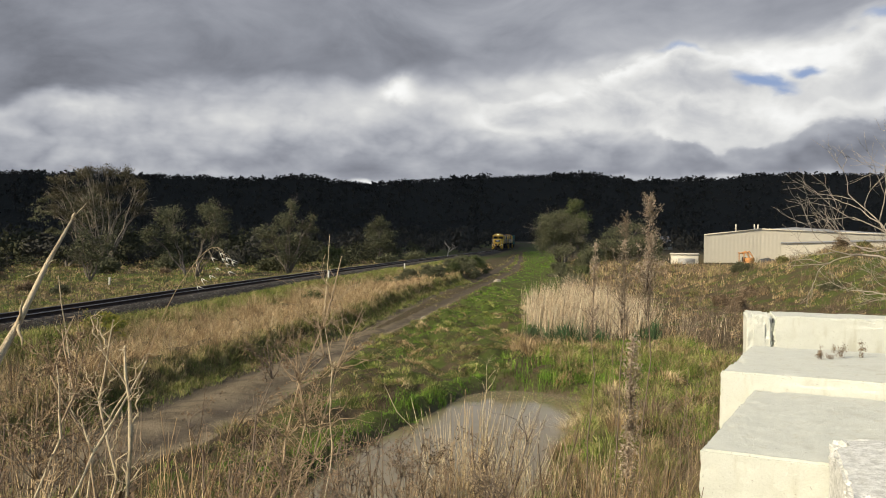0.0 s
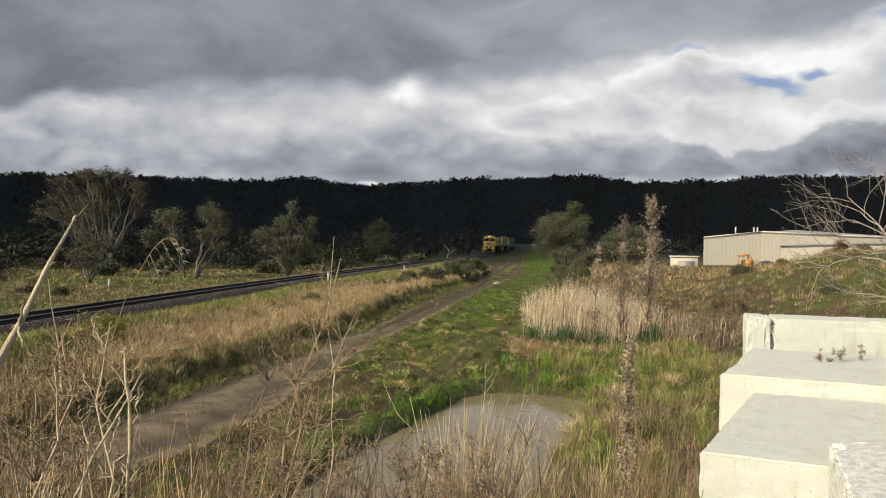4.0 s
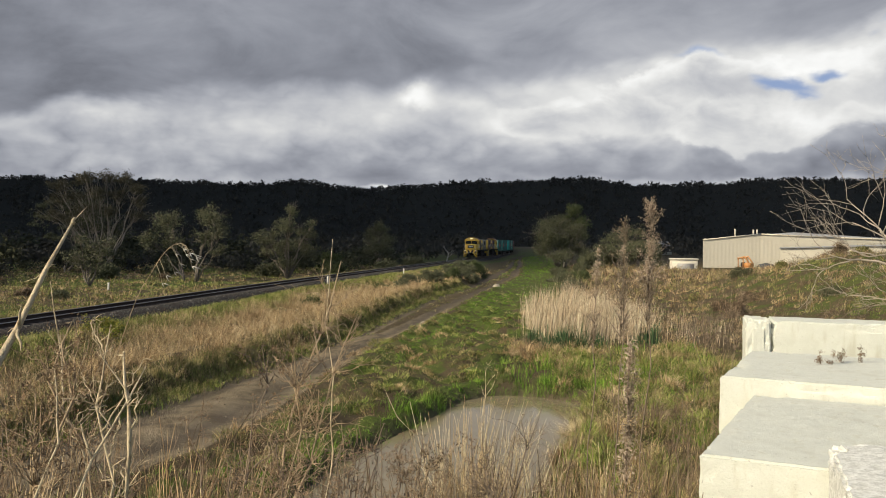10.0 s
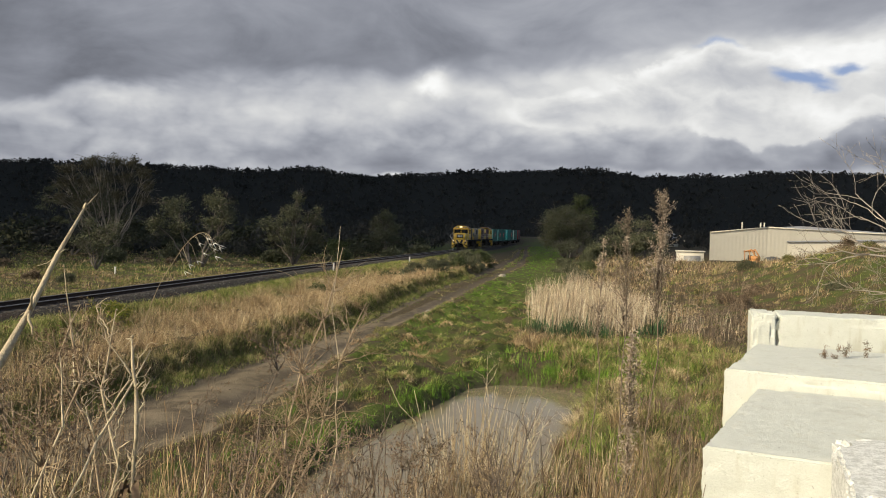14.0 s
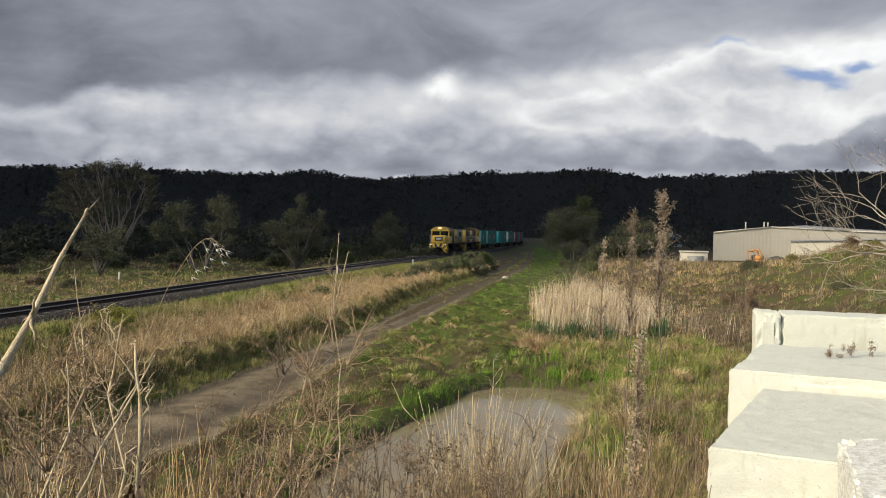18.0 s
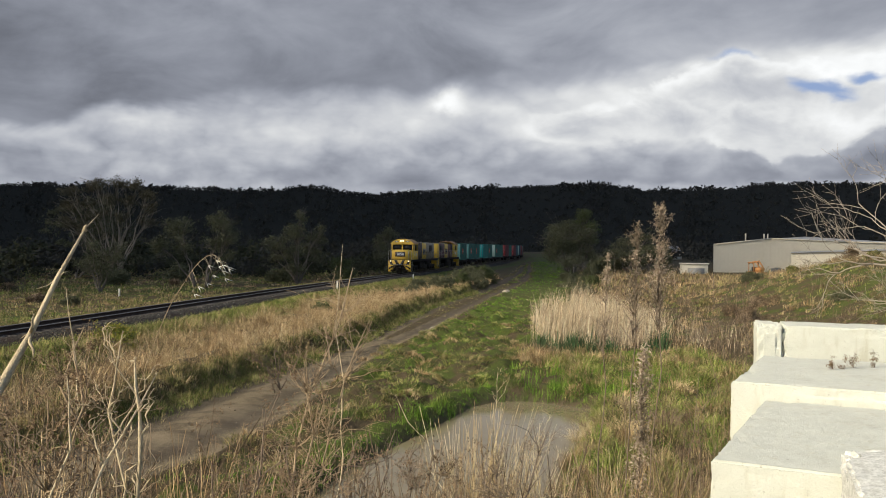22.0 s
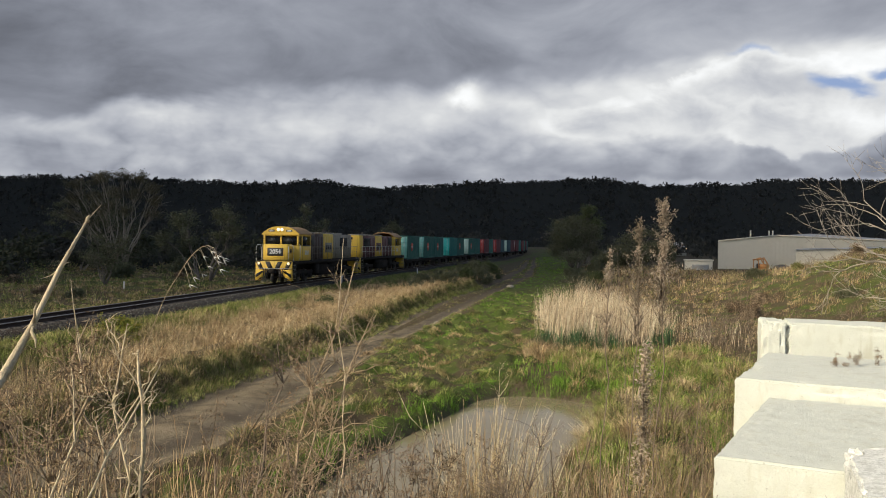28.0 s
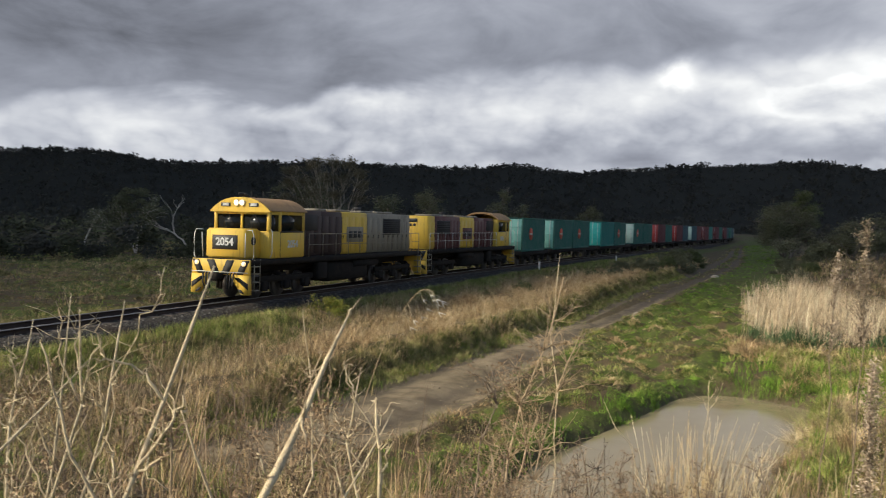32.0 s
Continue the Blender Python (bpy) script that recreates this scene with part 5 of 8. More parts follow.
def locomotive(colors, label, number):
    """A narrow-gauge diesel: low nose and cab at +y, long hood behind, on two three-axle bogies."""
    loco = thing("diesel_locomotive", label, "locomotive", "locomotives")
    c_mid, c_back = colors
    c_end = c_back if c_mid is M_GREYHOOD else M_YELLOW
    c_rail = M_GREYHOOD if c_mid is M_GREYHOOD else M_WHITE
    # frame and running board
    part("underframe", Geo().box(-1.32, 1.32, -8.25, 8.25, 1.26, 1.50, 0.03).box(-0.5, 0.5, -7.8, 7.8, 0.95, 1.27), M_UNDER, loco)
    for s in (-1, 1):
        part("sill", Geo().box(*sorted((s * 1.322, s * 1.36)), -8.2, 8.2, 1.30, 1.47, 0.01), M_UNDER, loco)
    wheels = bogie(loco, 5.25, 3, 1.62) + bogie(loco, -5.25, 3, 1.62)
    part("fuel_tank", Geo().box(-1.15, 1.15, -2.0, 2.0, 0.38, 1.2, 0.12), M_UNDER, loco)
    for s in (-1, 1):
        part("air_reservoir", Geo().tube([(s * 1.12, -2.9, 1.08), (s * 1.12, -0.4, 1.08)], 0.16, 12), M_UNDER, loco)
        part("equipment_box", Geo().box(*sorted((s * 0.95, s * 1.27)), 2.3, 3.1, 0.55, 1.25, 0.03), M_UNDER, loco)
    # nose
    g = Geo().box(-0.90, 0.90, 7.02, 8.10, 1.50, 2.60, 0.09)
    nose = part("nose", g, M_YELLOW, loco)
    for s in (-1, 1):
        part("sand_filler", Geo().disc((s * 0.905, 7.55, 2.15), (s, 0, 0), 0.16, 0.02, 14), M_SOOT, nose)
    plate = part("number_plate", Geo().box(-0.52, 0.52, 8.10, 8.125, 1.88, 2.31, 0.008), M_PLATE, nose)
    part("plate_frame", Geo().box(-0.57, 0.57, 8.095, 8.112, 1.83, 2.36, 0.006), M_BROWN, nose)
    lettering(number, 0.40, M_SILVER, plate, Matrix.Translation((0, 8.128, 2.10)) @ Euler((radians(90), 0, radians(180))).to_matrix().to_4x4())
    # cab: side walls, front with windscreens, arched roof
    cab = part("cab", Geo().box(-1.28, 1.28, 4.35, 7.02, 1.50, 2.52, 0.04).box(-1.28, 1.28, 4.35, 4.50, 2.5, 3.30, 0.02), M_YELLOW, loco)
    for s in (-1, 1):
        for y0, y1 in ((6.16, 6.34), (4.40, 4.52)):
            part("window_pillar", Geo().box(*sorted((s * 1.20, s * 1.28)), y0, y1, 2.50, 3.30, 0.01), M_YELLOW, cab)
        part("corner_pillar", Geo().box(*sorted((s * 1.14, s * 1.28)), 6.90, 7.03, 2.50, 3.30, 0.01), M_YELLOW, cab)
        part("window_header", Geo().box(*sorted((s * 1.20, s * 1.277)), 4.4, 7.0, 3.14, 3.30, 0.01), M_YELLOW, cab)
    part("windscreen_pillar", Geo().box(-0.05, 0.05, 6.94, 7.03, 2.5, 3.2, 0.01), M_YELLOW, cab)
    part("windscreen_header", Geo().box(-1.2, 1.2, 6.93, 7.028, 3.14, 3.32, 0.01), M_YELLOW, cab)
    for s in (-1, 1):
        part("windscreen", Geo().box(*sorted((s * 0.05, s * 1.14)), 6.95, 6.98, 2.5, 3.15), M_GLASS, cab)
        part("side_window", Geo().box(*sorted((s * 1.22, s * 1.245)), 4.5, 6.18, 2.5, 3.2), M_GLASS, cab)
        part("door_window", Geo().box(*sorted((s * 1.22, s * 1.245)), 6.34, 6.92, 2.35, 3.15), M_GLASS, cab)
        part("door_seam", Geo().box(*sorted((s * 1.281, s * 1.286)), 6.22, 6.25, 1.52, 2.5), M_SOOT, cab)
        part("window_rubber", Geo().box(*sorted((s * 1.281, s * 1.288)), 4.48, 6.2, 2.47, 2.53), M_SOOT, cab)
        lettering(number, 0.40, M_SILVER, cab, side_pose(s, 5.3, 2.02, 1.285))
        handrail(cab, [(s * 1.30, 6.98, 1.55), (s * 1.38, 6.98, 1.7), (s * 1.38, 6.98, 2.5), (s * 1.30, 6.98, 2.6)])
    for x in (0.6, -0.6):
        part("wiper", Geo().tube([(x, 7.04, 3.15), (x - 0.25, 7.05, 2.75)], 0.012, 4), M_SOOT, cab)
    section = np.array(arch(1.36, 3.28, 0.50))
    inner = np.array(arch(1.30, 3.26, 0.40))
    g = Geo()
    p = np.array([[(x, y, z) for x, z in section] for y in (4.25, 7.16)])
    q = np.array([[(x, y, z) for x, z in inner] for y in (4.25, 7.16)])
    g.grid(p).grid(q[::-1])
    g.grid(np.stack([p[1], q[1]])).grid(np.stack([q[0], p[0]]))
    roof = part("cab_roof", g, M_RUSTROOF, loco, "brown arched cab roof")
    g = Geo()
    f0 = np.array([[(x, 7.165, z) for x, z in section], [(x, 7.165, 3.22) for x, z in section]])
    g.grid(f0[::-1]).grid(f0 + np.array((0, -0.14, 0)))
    g.grid(np.stack([f0[0], f0[0] + np.array((0, -0.14, 0.0))]))
    brow = part("roof_front", g, M_YELLOW, loco, "yellow arched front of the roof")
    for s in (-1, 1):
        lamp = part("headlamp_ring", Geo().disc((s * 0.13, 7.19, 3.56), (0, 1, 0), 0.125, 0.05, 16), M_SILVER, brow)
        part("headlamp", Geo().disc((s * 0.13, 7.215, 3.56), (0, 1, 0), 0.10, 0.02, 16), M_HEADLAMP, lamp, "glowing warm headlamp")
        board = part("number_board", Geo().box(*sorted((s * 0.42, s * 0.86)), 7.166, 7.185, 3.42, 3.56, 0.005), M_PLATE, brow)
        lettering(number, 0.13, M_SILVER, board, Matrix.Translation((s * 0.64, 7.188, 3.49)) @ Euler((radians(90), 0, radians(180))).to_matrix().to_4x4())
    part("horn", Geo().tube([(0.5, 5.6, 3.74), (0.5, 6.2, 3.92), (0.5, 6.5, 3.92)], 0.05, 8).tube([(0.34, 5.7, 3.76), (0.34, 6.3, 3.93)], 0.04, 8), M_SOOT, roof)
    for x, y in ((-0.3, 6.0), (0.05, 6.3)):
        part("aerial", Geo().tube([(x, y, 3.72), (x, y, 4.02)], 0.018, 6), M_SOOT, roof)
    # long hood in bands of colour, with doors, grilles and roof gear
    bands = (("engine_hood", 4.34, 2.30, M_BROWN if c_mid is M_GREYHOOD else M_MAROON), ("engine_hood", 2.30, 0.40, M_BROWN if c_mid is M_GREYHOOD else c_mid), ("engine_hood", 0.40, -2.20, M_YELLOW),
             ("engine_hood", -2.20, -6.35, c_back), ("hood_end", -6.35, -7.45, c_end))
    for name, a, b, material in bands:
        hood = part(name, Geo().box(-0.93, 0.93, b + 0.003, a - 0.003, 1.50, 3.36, 0.05), material, loco)
        k = max(1, int(round((a - b) / 0.62)))
        w = (a - b) / k
        for s in (-1, 1):
            for i in range(k):
                y0 = b + i * w
                tall = 3.15 if name == "engine_hood" else 3.0
                door = part("hood_door", Geo().box(*sorted((s * 0.932, s * 0.95)), y0 + 0.03, y0 + w - 0.03, 1.62, tall, 0.006), material, hood)
                part("door_latch", Geo().box(*sorted((s * 0.95, s * 0.97)), y0 + w - 0.12, y0 + w - 0.08, 2.2, 2.34), M_SOOT, door)
    for s in (-1, 1):
        part("radiator_grille", Geo().box(*sorted((s * 0.952, s * 0.97)), -6.1, -4.0, 2.35, 3.12, 0.01), M_SOOT, loco)
        part("air_intake", Geo().box(*sorted((s * 0.952, s * 0.985)), 2.75, 4.1, 2.55, 3.2, 0.02), M_SOOT, loco)
        g = Geo()
        for i in range(7):
            z = 2.42 + i * 0.1
            g.box(*sorted((s * 0.97, s * 0.985)), -6.05, -4.05, z, z + 0.03)
        part("grille_slats", g, M_UNDER, loco)
        part("emblem", Geo().box(*sorted((s * 0.952, s * 0.966)), -1.75, -0.05, 2.02, 2.72, 0.008), M_GREYHOOD if c_mid is M_GREYHOOD else M_MAROON, loco, "weathered emblem panel")
        for i, (a, b) in enumerate(((-0.25, -0.62), (-0.72, -1.08), (-1.18, -1.55))):
            part("emblem_bar", Geo().box(*sorted((s * 0.967, s * 0.972)), b, a, 2.22, 2.52), M_SOOT, loco)
        # walkway rails
        posts = np.linspace(-7.9, 4.0, 11)
        for y in posts:
            part("rail_post", Geo().tube([(s * 1.30, y, 1.5), (s * 1.30, y, 2.42)], 0.015, 6), c_rail, loco)
        handrail(loco, [(s * 1.30, -7.9, 2.42), (s * 1.30, 4.0, 2.42)], c_rail, 0.016)
        handrail(loco, [(s * 1.30, -7.9, 1.98), (s * 1.30, 4.0, 1.98)], c_rail, 0.014)
        handrail(loco, [(s * 1.26, 8.18, 1.45), (s * 1.34, 8.18, 1.6), (s * 1.34, 8.18, 2.35), (s * 1.26, 8.18, 2.55), (s * 1.0, 8.1, 2.55)])
        handrail(loco, [(s * 0.95, 8.16, 1.55), (s * 0.98, 8.2, 2.45)])
    for y0, y1 in ((-6.0, -4.1), (-3.6, -2.3), (-1.2, 0.3), (1.2, 2.0)):
        part("roof_hatch", Geo().box(-0.55, 0.55, y0, y1, 3.36, 3.47, 0.03), M_GREYHOOD, loco)
    part("exhaust_stack", Geo().disc((0, -3.0, 3.55), (0, 0, 1), 0.18, 0.2, 12), M_SOOT, loco)
    part("number_box", Geo().box(-0.3, 0.3, -7.462, -7.452, 3.0, 3.2, 0.003), M_PLATE, loco)
    part("end_lamp", Geo().disc((-0.12, -7.47, 2.85), (0, 1, 0), 0.08, 0.03, 12).disc((0.12, -7.47, 2.85), (0, 1, 0), 0.08, 0.03, 12), M_PLATE, loco)
    # both ends: beam, striped pilot, steps, coupler
    for e in (1, -1):
        def span(a, b):
            return sorted((e * a, e * b))
        beam = part("buffer_beam", Geo().box(-1.3, 1.3, *span(8.25, 8.36), 0.92, 1.48, 0.02), M_YELLOW, loco)
        for s in (-1, 1):
            for x0, x1 in ((0.28, 0.62), (0.98, 1.28)):
                g = Geo()
                y0, y1 = span(8.362, 8.37)
                v = [(s * (x0 - 0.26), y, 0.94) for y in (y0, y1)] + [(s * (x1 - 0.26), y, 0.94) for y in (y0, y1)] + [(s * x1, y, 1.46) for y in (y0, y1)] + [(s * x0, y, 1.46) for y in (y0, y1)]
                g.add(v, [(0, 2, 4, 6), (1, 7, 5, 3), (0, 1, 3, 2), (2, 3, 5, 4), (4, 5, 7, 6), (6, 7, 1, 0)])
                part("stripe", g, M_SOOT, beam)
            g = Geo()
            y0, y1 = span(8.22, 8.40)
            lo = [(s * 0.45, 0.92), (s * 1.28, 0.92), (s * 1.30, 0.22), (s * 0.98, 0.22)]
            v = [(x, y0, z) for x, z in lo] + [(x, y1, z) for x, z in lo]
            g.add(v, [(0, 1, 2, 3), (7, 6, 5, 4), (0, 4, 5, 1), (1, 5, 6, 2), (2, 6, 7, 3), (3, 7, 4, 0)])
            part("pilot_plate", g, M_YELLOW, loco)
            g = Geo()
            y0, y1 = span(8.402, 8.412)
            lo = [(s * 0.62, 0.84), (s * 0.85, 0.84), (s * 1.27, 0.40), (s * 1.27, 0.62)]
            lo2 = [(s * 0.80, 0.44), (s * 0.92, 0.30), (s * 1.12, 0.24), (s * 0.97, 0.40)]
            for quad in (lo, lo2):
                v = [(x, y0, z) for x, z in quad] + [(x, y1, z) for x, z in quad]
                g.add(v, [(0, 1, 2, 3), (7, 6, 5, 4), (0, 4, 5, 1), (1, 5, 6, 2), (2, 6, 7, 3), (3, 7, 4, 0)])
            part("stripe", g, M_SOOT, loco)
            part("marker_lamp", Geo().disc((s * 1.05, e * 8.39, 1.34), (0, 1, 0), 0.085, 0.06, 14), M_MARKER if e == 1 else M_PLATE, beam)
            g = Geo()
            for z in (0.35, 0.65, 0.95, 1.22):
                g.box(*sorted((s * 1.10, s * 1.36)), *span(7.72, 8.12), z, z + 0.035)
            for y in (7.72, 8.10):
                g.box(*sorted((s * 1.335, s * 1.36)), *span(y, y + 0.03), 0.33, 1.5)
            part("cab_steps", g, M_GREYHOOD, loco)
            for k in range(3):
                x = s * (0.42 + 0.13 * k)
                part("air_hose", Geo().tube([(x, e * 8.37, 1.02), (x, e * 8.50, 0.95), (x * 0.98, e * 8.52, 0.62), (x * 0.92, e * 8.45, 0.42)], 0.028, 6), M_SOOT, loco)
        part("coupler", Geo().box(-0.13, 0.13, *span(8.3, 8.72), 0.76, 0.98, 0.04).box(-0.2, 0.2, *span(8.66, 8.86), 0.72, 1.02, 0.05), M_UNDER, loco)
        part("grab_rail", Geo().tube([(-1.25, e * 8.42, 1.02), (1.25, e * 8.42, 1.02)], 0.018, 6), M_WHITE, loco)
    for ob in loco.children_recursive:
        if ob.name.split(".")[0] not in ("wheelset", "bogie", "number"):
            ob.data.transform(Matrix.Diagonal((1, 1, 1.04, 1)))
        elif ob.name.split(".")[0] == "number":
            ob.matrix_basis.translation.z *= 1.04
    return loco, wheels


def flat_wagon(length, label):
    w = thing("container_wagon", label, "wagon", "container wagons")
    h = length / 2
    g = Geo()
    for s in (-1, 1):
        g.box(*sorted((s * 1.02, s * 1.2)), -h, h, 0.78, 1.06, 0.02)
    for y in np.linspace(-h + 0.15, h - 0.15, max(4, int(length / 2))):
        g.box(-1.05, 1.05, y - 0.1, y + 0.1, 0.86, 1.05)
    g.box(-0.22, 0.22, -h - 0.1, h + 0.1, 0.72, 1.02)
    part("deck_frame", g, M_UNDER, w)
    for e in (-1, 1):
        part("coupler", Geo().box(-0.12, 0.12, *sorted((e * (h - 0.1), e * (h + 0.62))), 0.74, 0.96, 0.03), M_UNDER, w)
        part("end_sill", Geo().box(-1.2, 1.2, *sorted((e * (h - 0.12), e * (h + 0.02))), 0.74, 1.1, 0.02), M_UNDER, w)
    wheels = bogie(w, h - 1.9, 2, 1.75) + bogie(w, -h + 1.9, 2, 1.75)
    return w, wheels


CONTAINER_PAINTS = {}


def paint(key, color):
    if key not in CONTAINER_PAINTS:
        CONTAINER_PAINTS[key] = weathered("container_" + key, color, tuple(c * 0.55 + 0.012 for c in color), 0.5, 0.7)
    return CONTAINER_PAINTS[key]


def container(key, color, words, badge=None, doors=None):
    """A corrugated 20-foot box with its door end at +y; doors gives that end a brighter, sunlit colour."""
    box = thing("shipping_container", words, "container", "containers")
    mat = paint(key, color)
    L, W, H = 3.03, 1.22, 2.6
    g = Geo()
    y = np.linspace(-L + 0.12, L - 0.12, 81)
    deep = np.where((np.arange(81) // 2) % 2 == 0, 0.0, -0.036)
    for s in (-1, 1):
        x = s * (W - 0.015 + deep)
        p = np.array([np.stack([x, y, 0 * y + z], -1) for z in (0.14, H - 0.1)])
        g.grid(p if s < 0 else p[:, ::-1])
    x = np.linspace(-W + 0.1, W - 0.1, 29)
    deep = np.where((np.arange(29) // 2) % 2 == 0, 0.0, 0.036)
    g.grid(np.array([np.stack([x, -L + 0.02 + deep, 0 * x + z], -1) for z in (0.14, H - 0.1)])[:, ::-1])
    g.box(-W + 0.04, W - 0.04, -L + 0.05, L - 0.08, H - 0.06, H - 0.02)
    part("body", g, mat, box)
    g = Geo()
    for sx in (-1, 1):
        for sy in (-1, 1):
            g.box(*sorted((sx * (W - 0.11), sx * W)), *sorted((sy * (L - 0.12), sy * L)), 0, H, 0.01)
        for z0, z1 in ((0, 0.15), (H - 0.11, H)):
            g.box(*sorted((sx * (W - 0.06), sx * (W - 0.002))), -L + 0.1, L - 0.1, z0, z1)
    for sy in (-1, 1):
        for z0, z1 in ((0, 0.14), (H - 0.11, H - 0.004)):
            g.box(-W + 0.1, W - 0.1, *sorted((sy * (L - 0.08), sy * (L - 0.004))), z0, z1)
    part("frame", g, mat, box)
    for s in (-1, 1):
        g = Geo().box(*sorted((s * 0.01, s * (W - 0.11))), L - 0.07, L - 0.03, 0.15, H - 0.12, 0.01)
        for z in (0.75, 1.3, 1.85):
            g.box(*sorted((s * 0.05, s * (W - 0.16))), L - 0.03, L - 0.015, z - 0.05, z + 0.05)
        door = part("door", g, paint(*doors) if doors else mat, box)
        for x in (0.28, 0.82):
            part("lock_rod", Geo().tube([(s * x, L + 0.005, 0.12), (s * x, L + 0.005, H - 0.1)], 0.022, 6), M_WHITE, door)
    if badge:
        for s in (-1, 1):
            part("badge", Geo().disc((s * (W + 0.004), 0.9, 1.35), (1, 0, 0), 0.48, 0.012, 20), paint("badge", (0.55, 0.10, 0.05)), box, "round red badge")
            part("badge_bar", Geo().box(*sorted((s * (W + 0.012), s * (W + 0.018))), 0.5, 1.3, 1.28, 1.42), paint("badge_light", (0.6, 0.45, 0.35)), box)
    return box


# Door paints are paler: sun on the ends is put into their colour.
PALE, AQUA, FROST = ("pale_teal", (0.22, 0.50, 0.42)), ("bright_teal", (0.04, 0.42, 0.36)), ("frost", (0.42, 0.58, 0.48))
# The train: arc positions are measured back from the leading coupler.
# Side paints are deepened to hold the shade on the near side.
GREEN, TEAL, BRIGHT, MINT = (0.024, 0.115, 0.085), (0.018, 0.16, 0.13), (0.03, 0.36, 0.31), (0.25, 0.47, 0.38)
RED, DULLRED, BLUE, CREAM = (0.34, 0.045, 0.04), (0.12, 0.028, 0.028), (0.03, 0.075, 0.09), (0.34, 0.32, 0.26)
TRAIN = []      # (thing, distance of its middle behind the front, half its wheelbase, height, wheels, faces back)
lead, lead_wheels = locomotive((M_GREYHOOD, M_GREYHOOD), "yellow and grey diesel locomotive leading the freight train", "2054")
TRAIN.append((lead, 8.6, 5.25, 0.0, lead_wheels, False))
second, second_wheels = locomotive((M_MAROON, M_MAROON), "yellow and maroon diesel locomotive coupled cab backwards", "2056")
TRAIN.append((second, 8.6 + 17.5, 5.25, 0.0, second_wheels, True))
s = 35.6
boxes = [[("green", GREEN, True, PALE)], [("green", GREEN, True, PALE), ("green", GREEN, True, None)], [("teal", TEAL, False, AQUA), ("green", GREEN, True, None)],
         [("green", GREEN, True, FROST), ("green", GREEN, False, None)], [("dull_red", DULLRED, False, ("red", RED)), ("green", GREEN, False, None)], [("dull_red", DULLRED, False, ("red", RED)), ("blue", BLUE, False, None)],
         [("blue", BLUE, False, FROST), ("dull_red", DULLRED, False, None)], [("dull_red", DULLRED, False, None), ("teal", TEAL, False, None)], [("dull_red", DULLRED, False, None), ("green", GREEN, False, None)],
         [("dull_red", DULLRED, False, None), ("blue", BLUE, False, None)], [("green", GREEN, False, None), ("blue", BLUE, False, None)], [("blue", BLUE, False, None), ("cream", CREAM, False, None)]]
WORDS = {"green": "dark green", "mint_teal": "pale teal", "teal": "deep teal", "bright_teal": "bright teal", "mint": "pale mint", "red": "faded red", "dull_red": "dull maroon", "blue": "blue-grey", "cream": "cream"}
made = {}
for load in boxes:
    length = 7.6 if len(load) == 1 else 16.2
    key = ("wagon", length)
    w, wheels = flat_wagon(length, "dark skeletal wagon carrying containers")
    TRAIN.append((w, s + 0.65 + length / 2, length / 2 - 1.9, 0.0, wheels, False))
    for i, (name, color, badge, doors) in enumerate(load):
        mid = s + 0.95 + 3.03 + i * 6.35
        label = WORDS[name] + " corrugated steel shipping container " + ("with doors coloured paler as sunlit, " if doors else "") + "on a wagon"
        key = (name, badge, doors)
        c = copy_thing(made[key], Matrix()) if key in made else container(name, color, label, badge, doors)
        made.setdefault(key, c)
        TRAIN.append((c, mid, 2.6, 1.06, [], False))
    s += length + 1.3


# ---- trees ----
def grow(r, geo, start, way, length, radius, depth, tips, spread=0.6, up=0.15, kids=(2, 4), sides=6, kink=0.14):
    """A limb with bends that splits into thinner ones; gathers the twigs' ends."""
    n = 5 if depth > 1 else 3
    pts, d = [np.array(start, float)], np.array(way, float)
    for i in range(n):
        d = d + r.normal(size=3) * kink + np.array((0, 0, up)) * 0.3
        d /= np.linalg.norm(d)
        pts.append(pts[-1] + d * length / n)
    geo.tube(pts, np.linspace(radius, radius * 0.62, n + 1), max(3, sides))
    if depth <= 1:
        tips.append((pts[-1], d))
        tips.append((pts[-2], d))
    if depth == 0:
        return
    for k in range(r.integers(*kids)):
        side = np.cross(d, r.normal(size=3))
        side /= np.linalg.norm(side) + 1e-9
        w = d * (1 - 0.3 * spread) + side * spread * r.uniform(0.6, 1.2)
        w /= np.linalg.norm(w)
        grow(r, geo, pts[-1 - (k % 2)] if k else pts[-1], w, length * r.uniform(0.66, 0.92), radius * 0.64, depth - 1, tips, spread, up, kids, sides - 1, kink)


def leaf_clumps(r, tips, per, reach, size, flat=0.7):
    """Small leaf quads in loose sprays round the twig ends."""
    tips = [tips[i] for i in r.permutation(len(tips))[: max(6, int(len(tips) * 0.7))]]
    thin = max(1.0, len(tips) * per * 2.2 / 4500)
    per, size = max(1, int(per * 2.2 / thin)), size * min(1.5, math.sqrt(thin))
    reach = reach * 0.62
    k = len(tips) * per
    c = np.repeat(np.array([t for t, _ in tips]), per, 0) + r.normal(size=(k, 3)) * reach * np.array((1, 1, flat))
    a = r.normal(size=(k, 3))
    a[:, 2] -= 0.3
    a /= np.linalg.norm(a, axis=1)[:, None]
    b = np.cross(a, r.normal(size=(k, 3)))
    b /= np.linalg.norm(b, axis=1)[:, None]
    s = (size * r.uniform(0.6, 1.3, k))[:, None]
    v = np.stack([c - a * s, c + b * s * 0.34, c + a * s, c - b * s * 0.34], 1)
    return v.reshape(-1, 3), np.arange(4 * k).reshape(-1, 4)


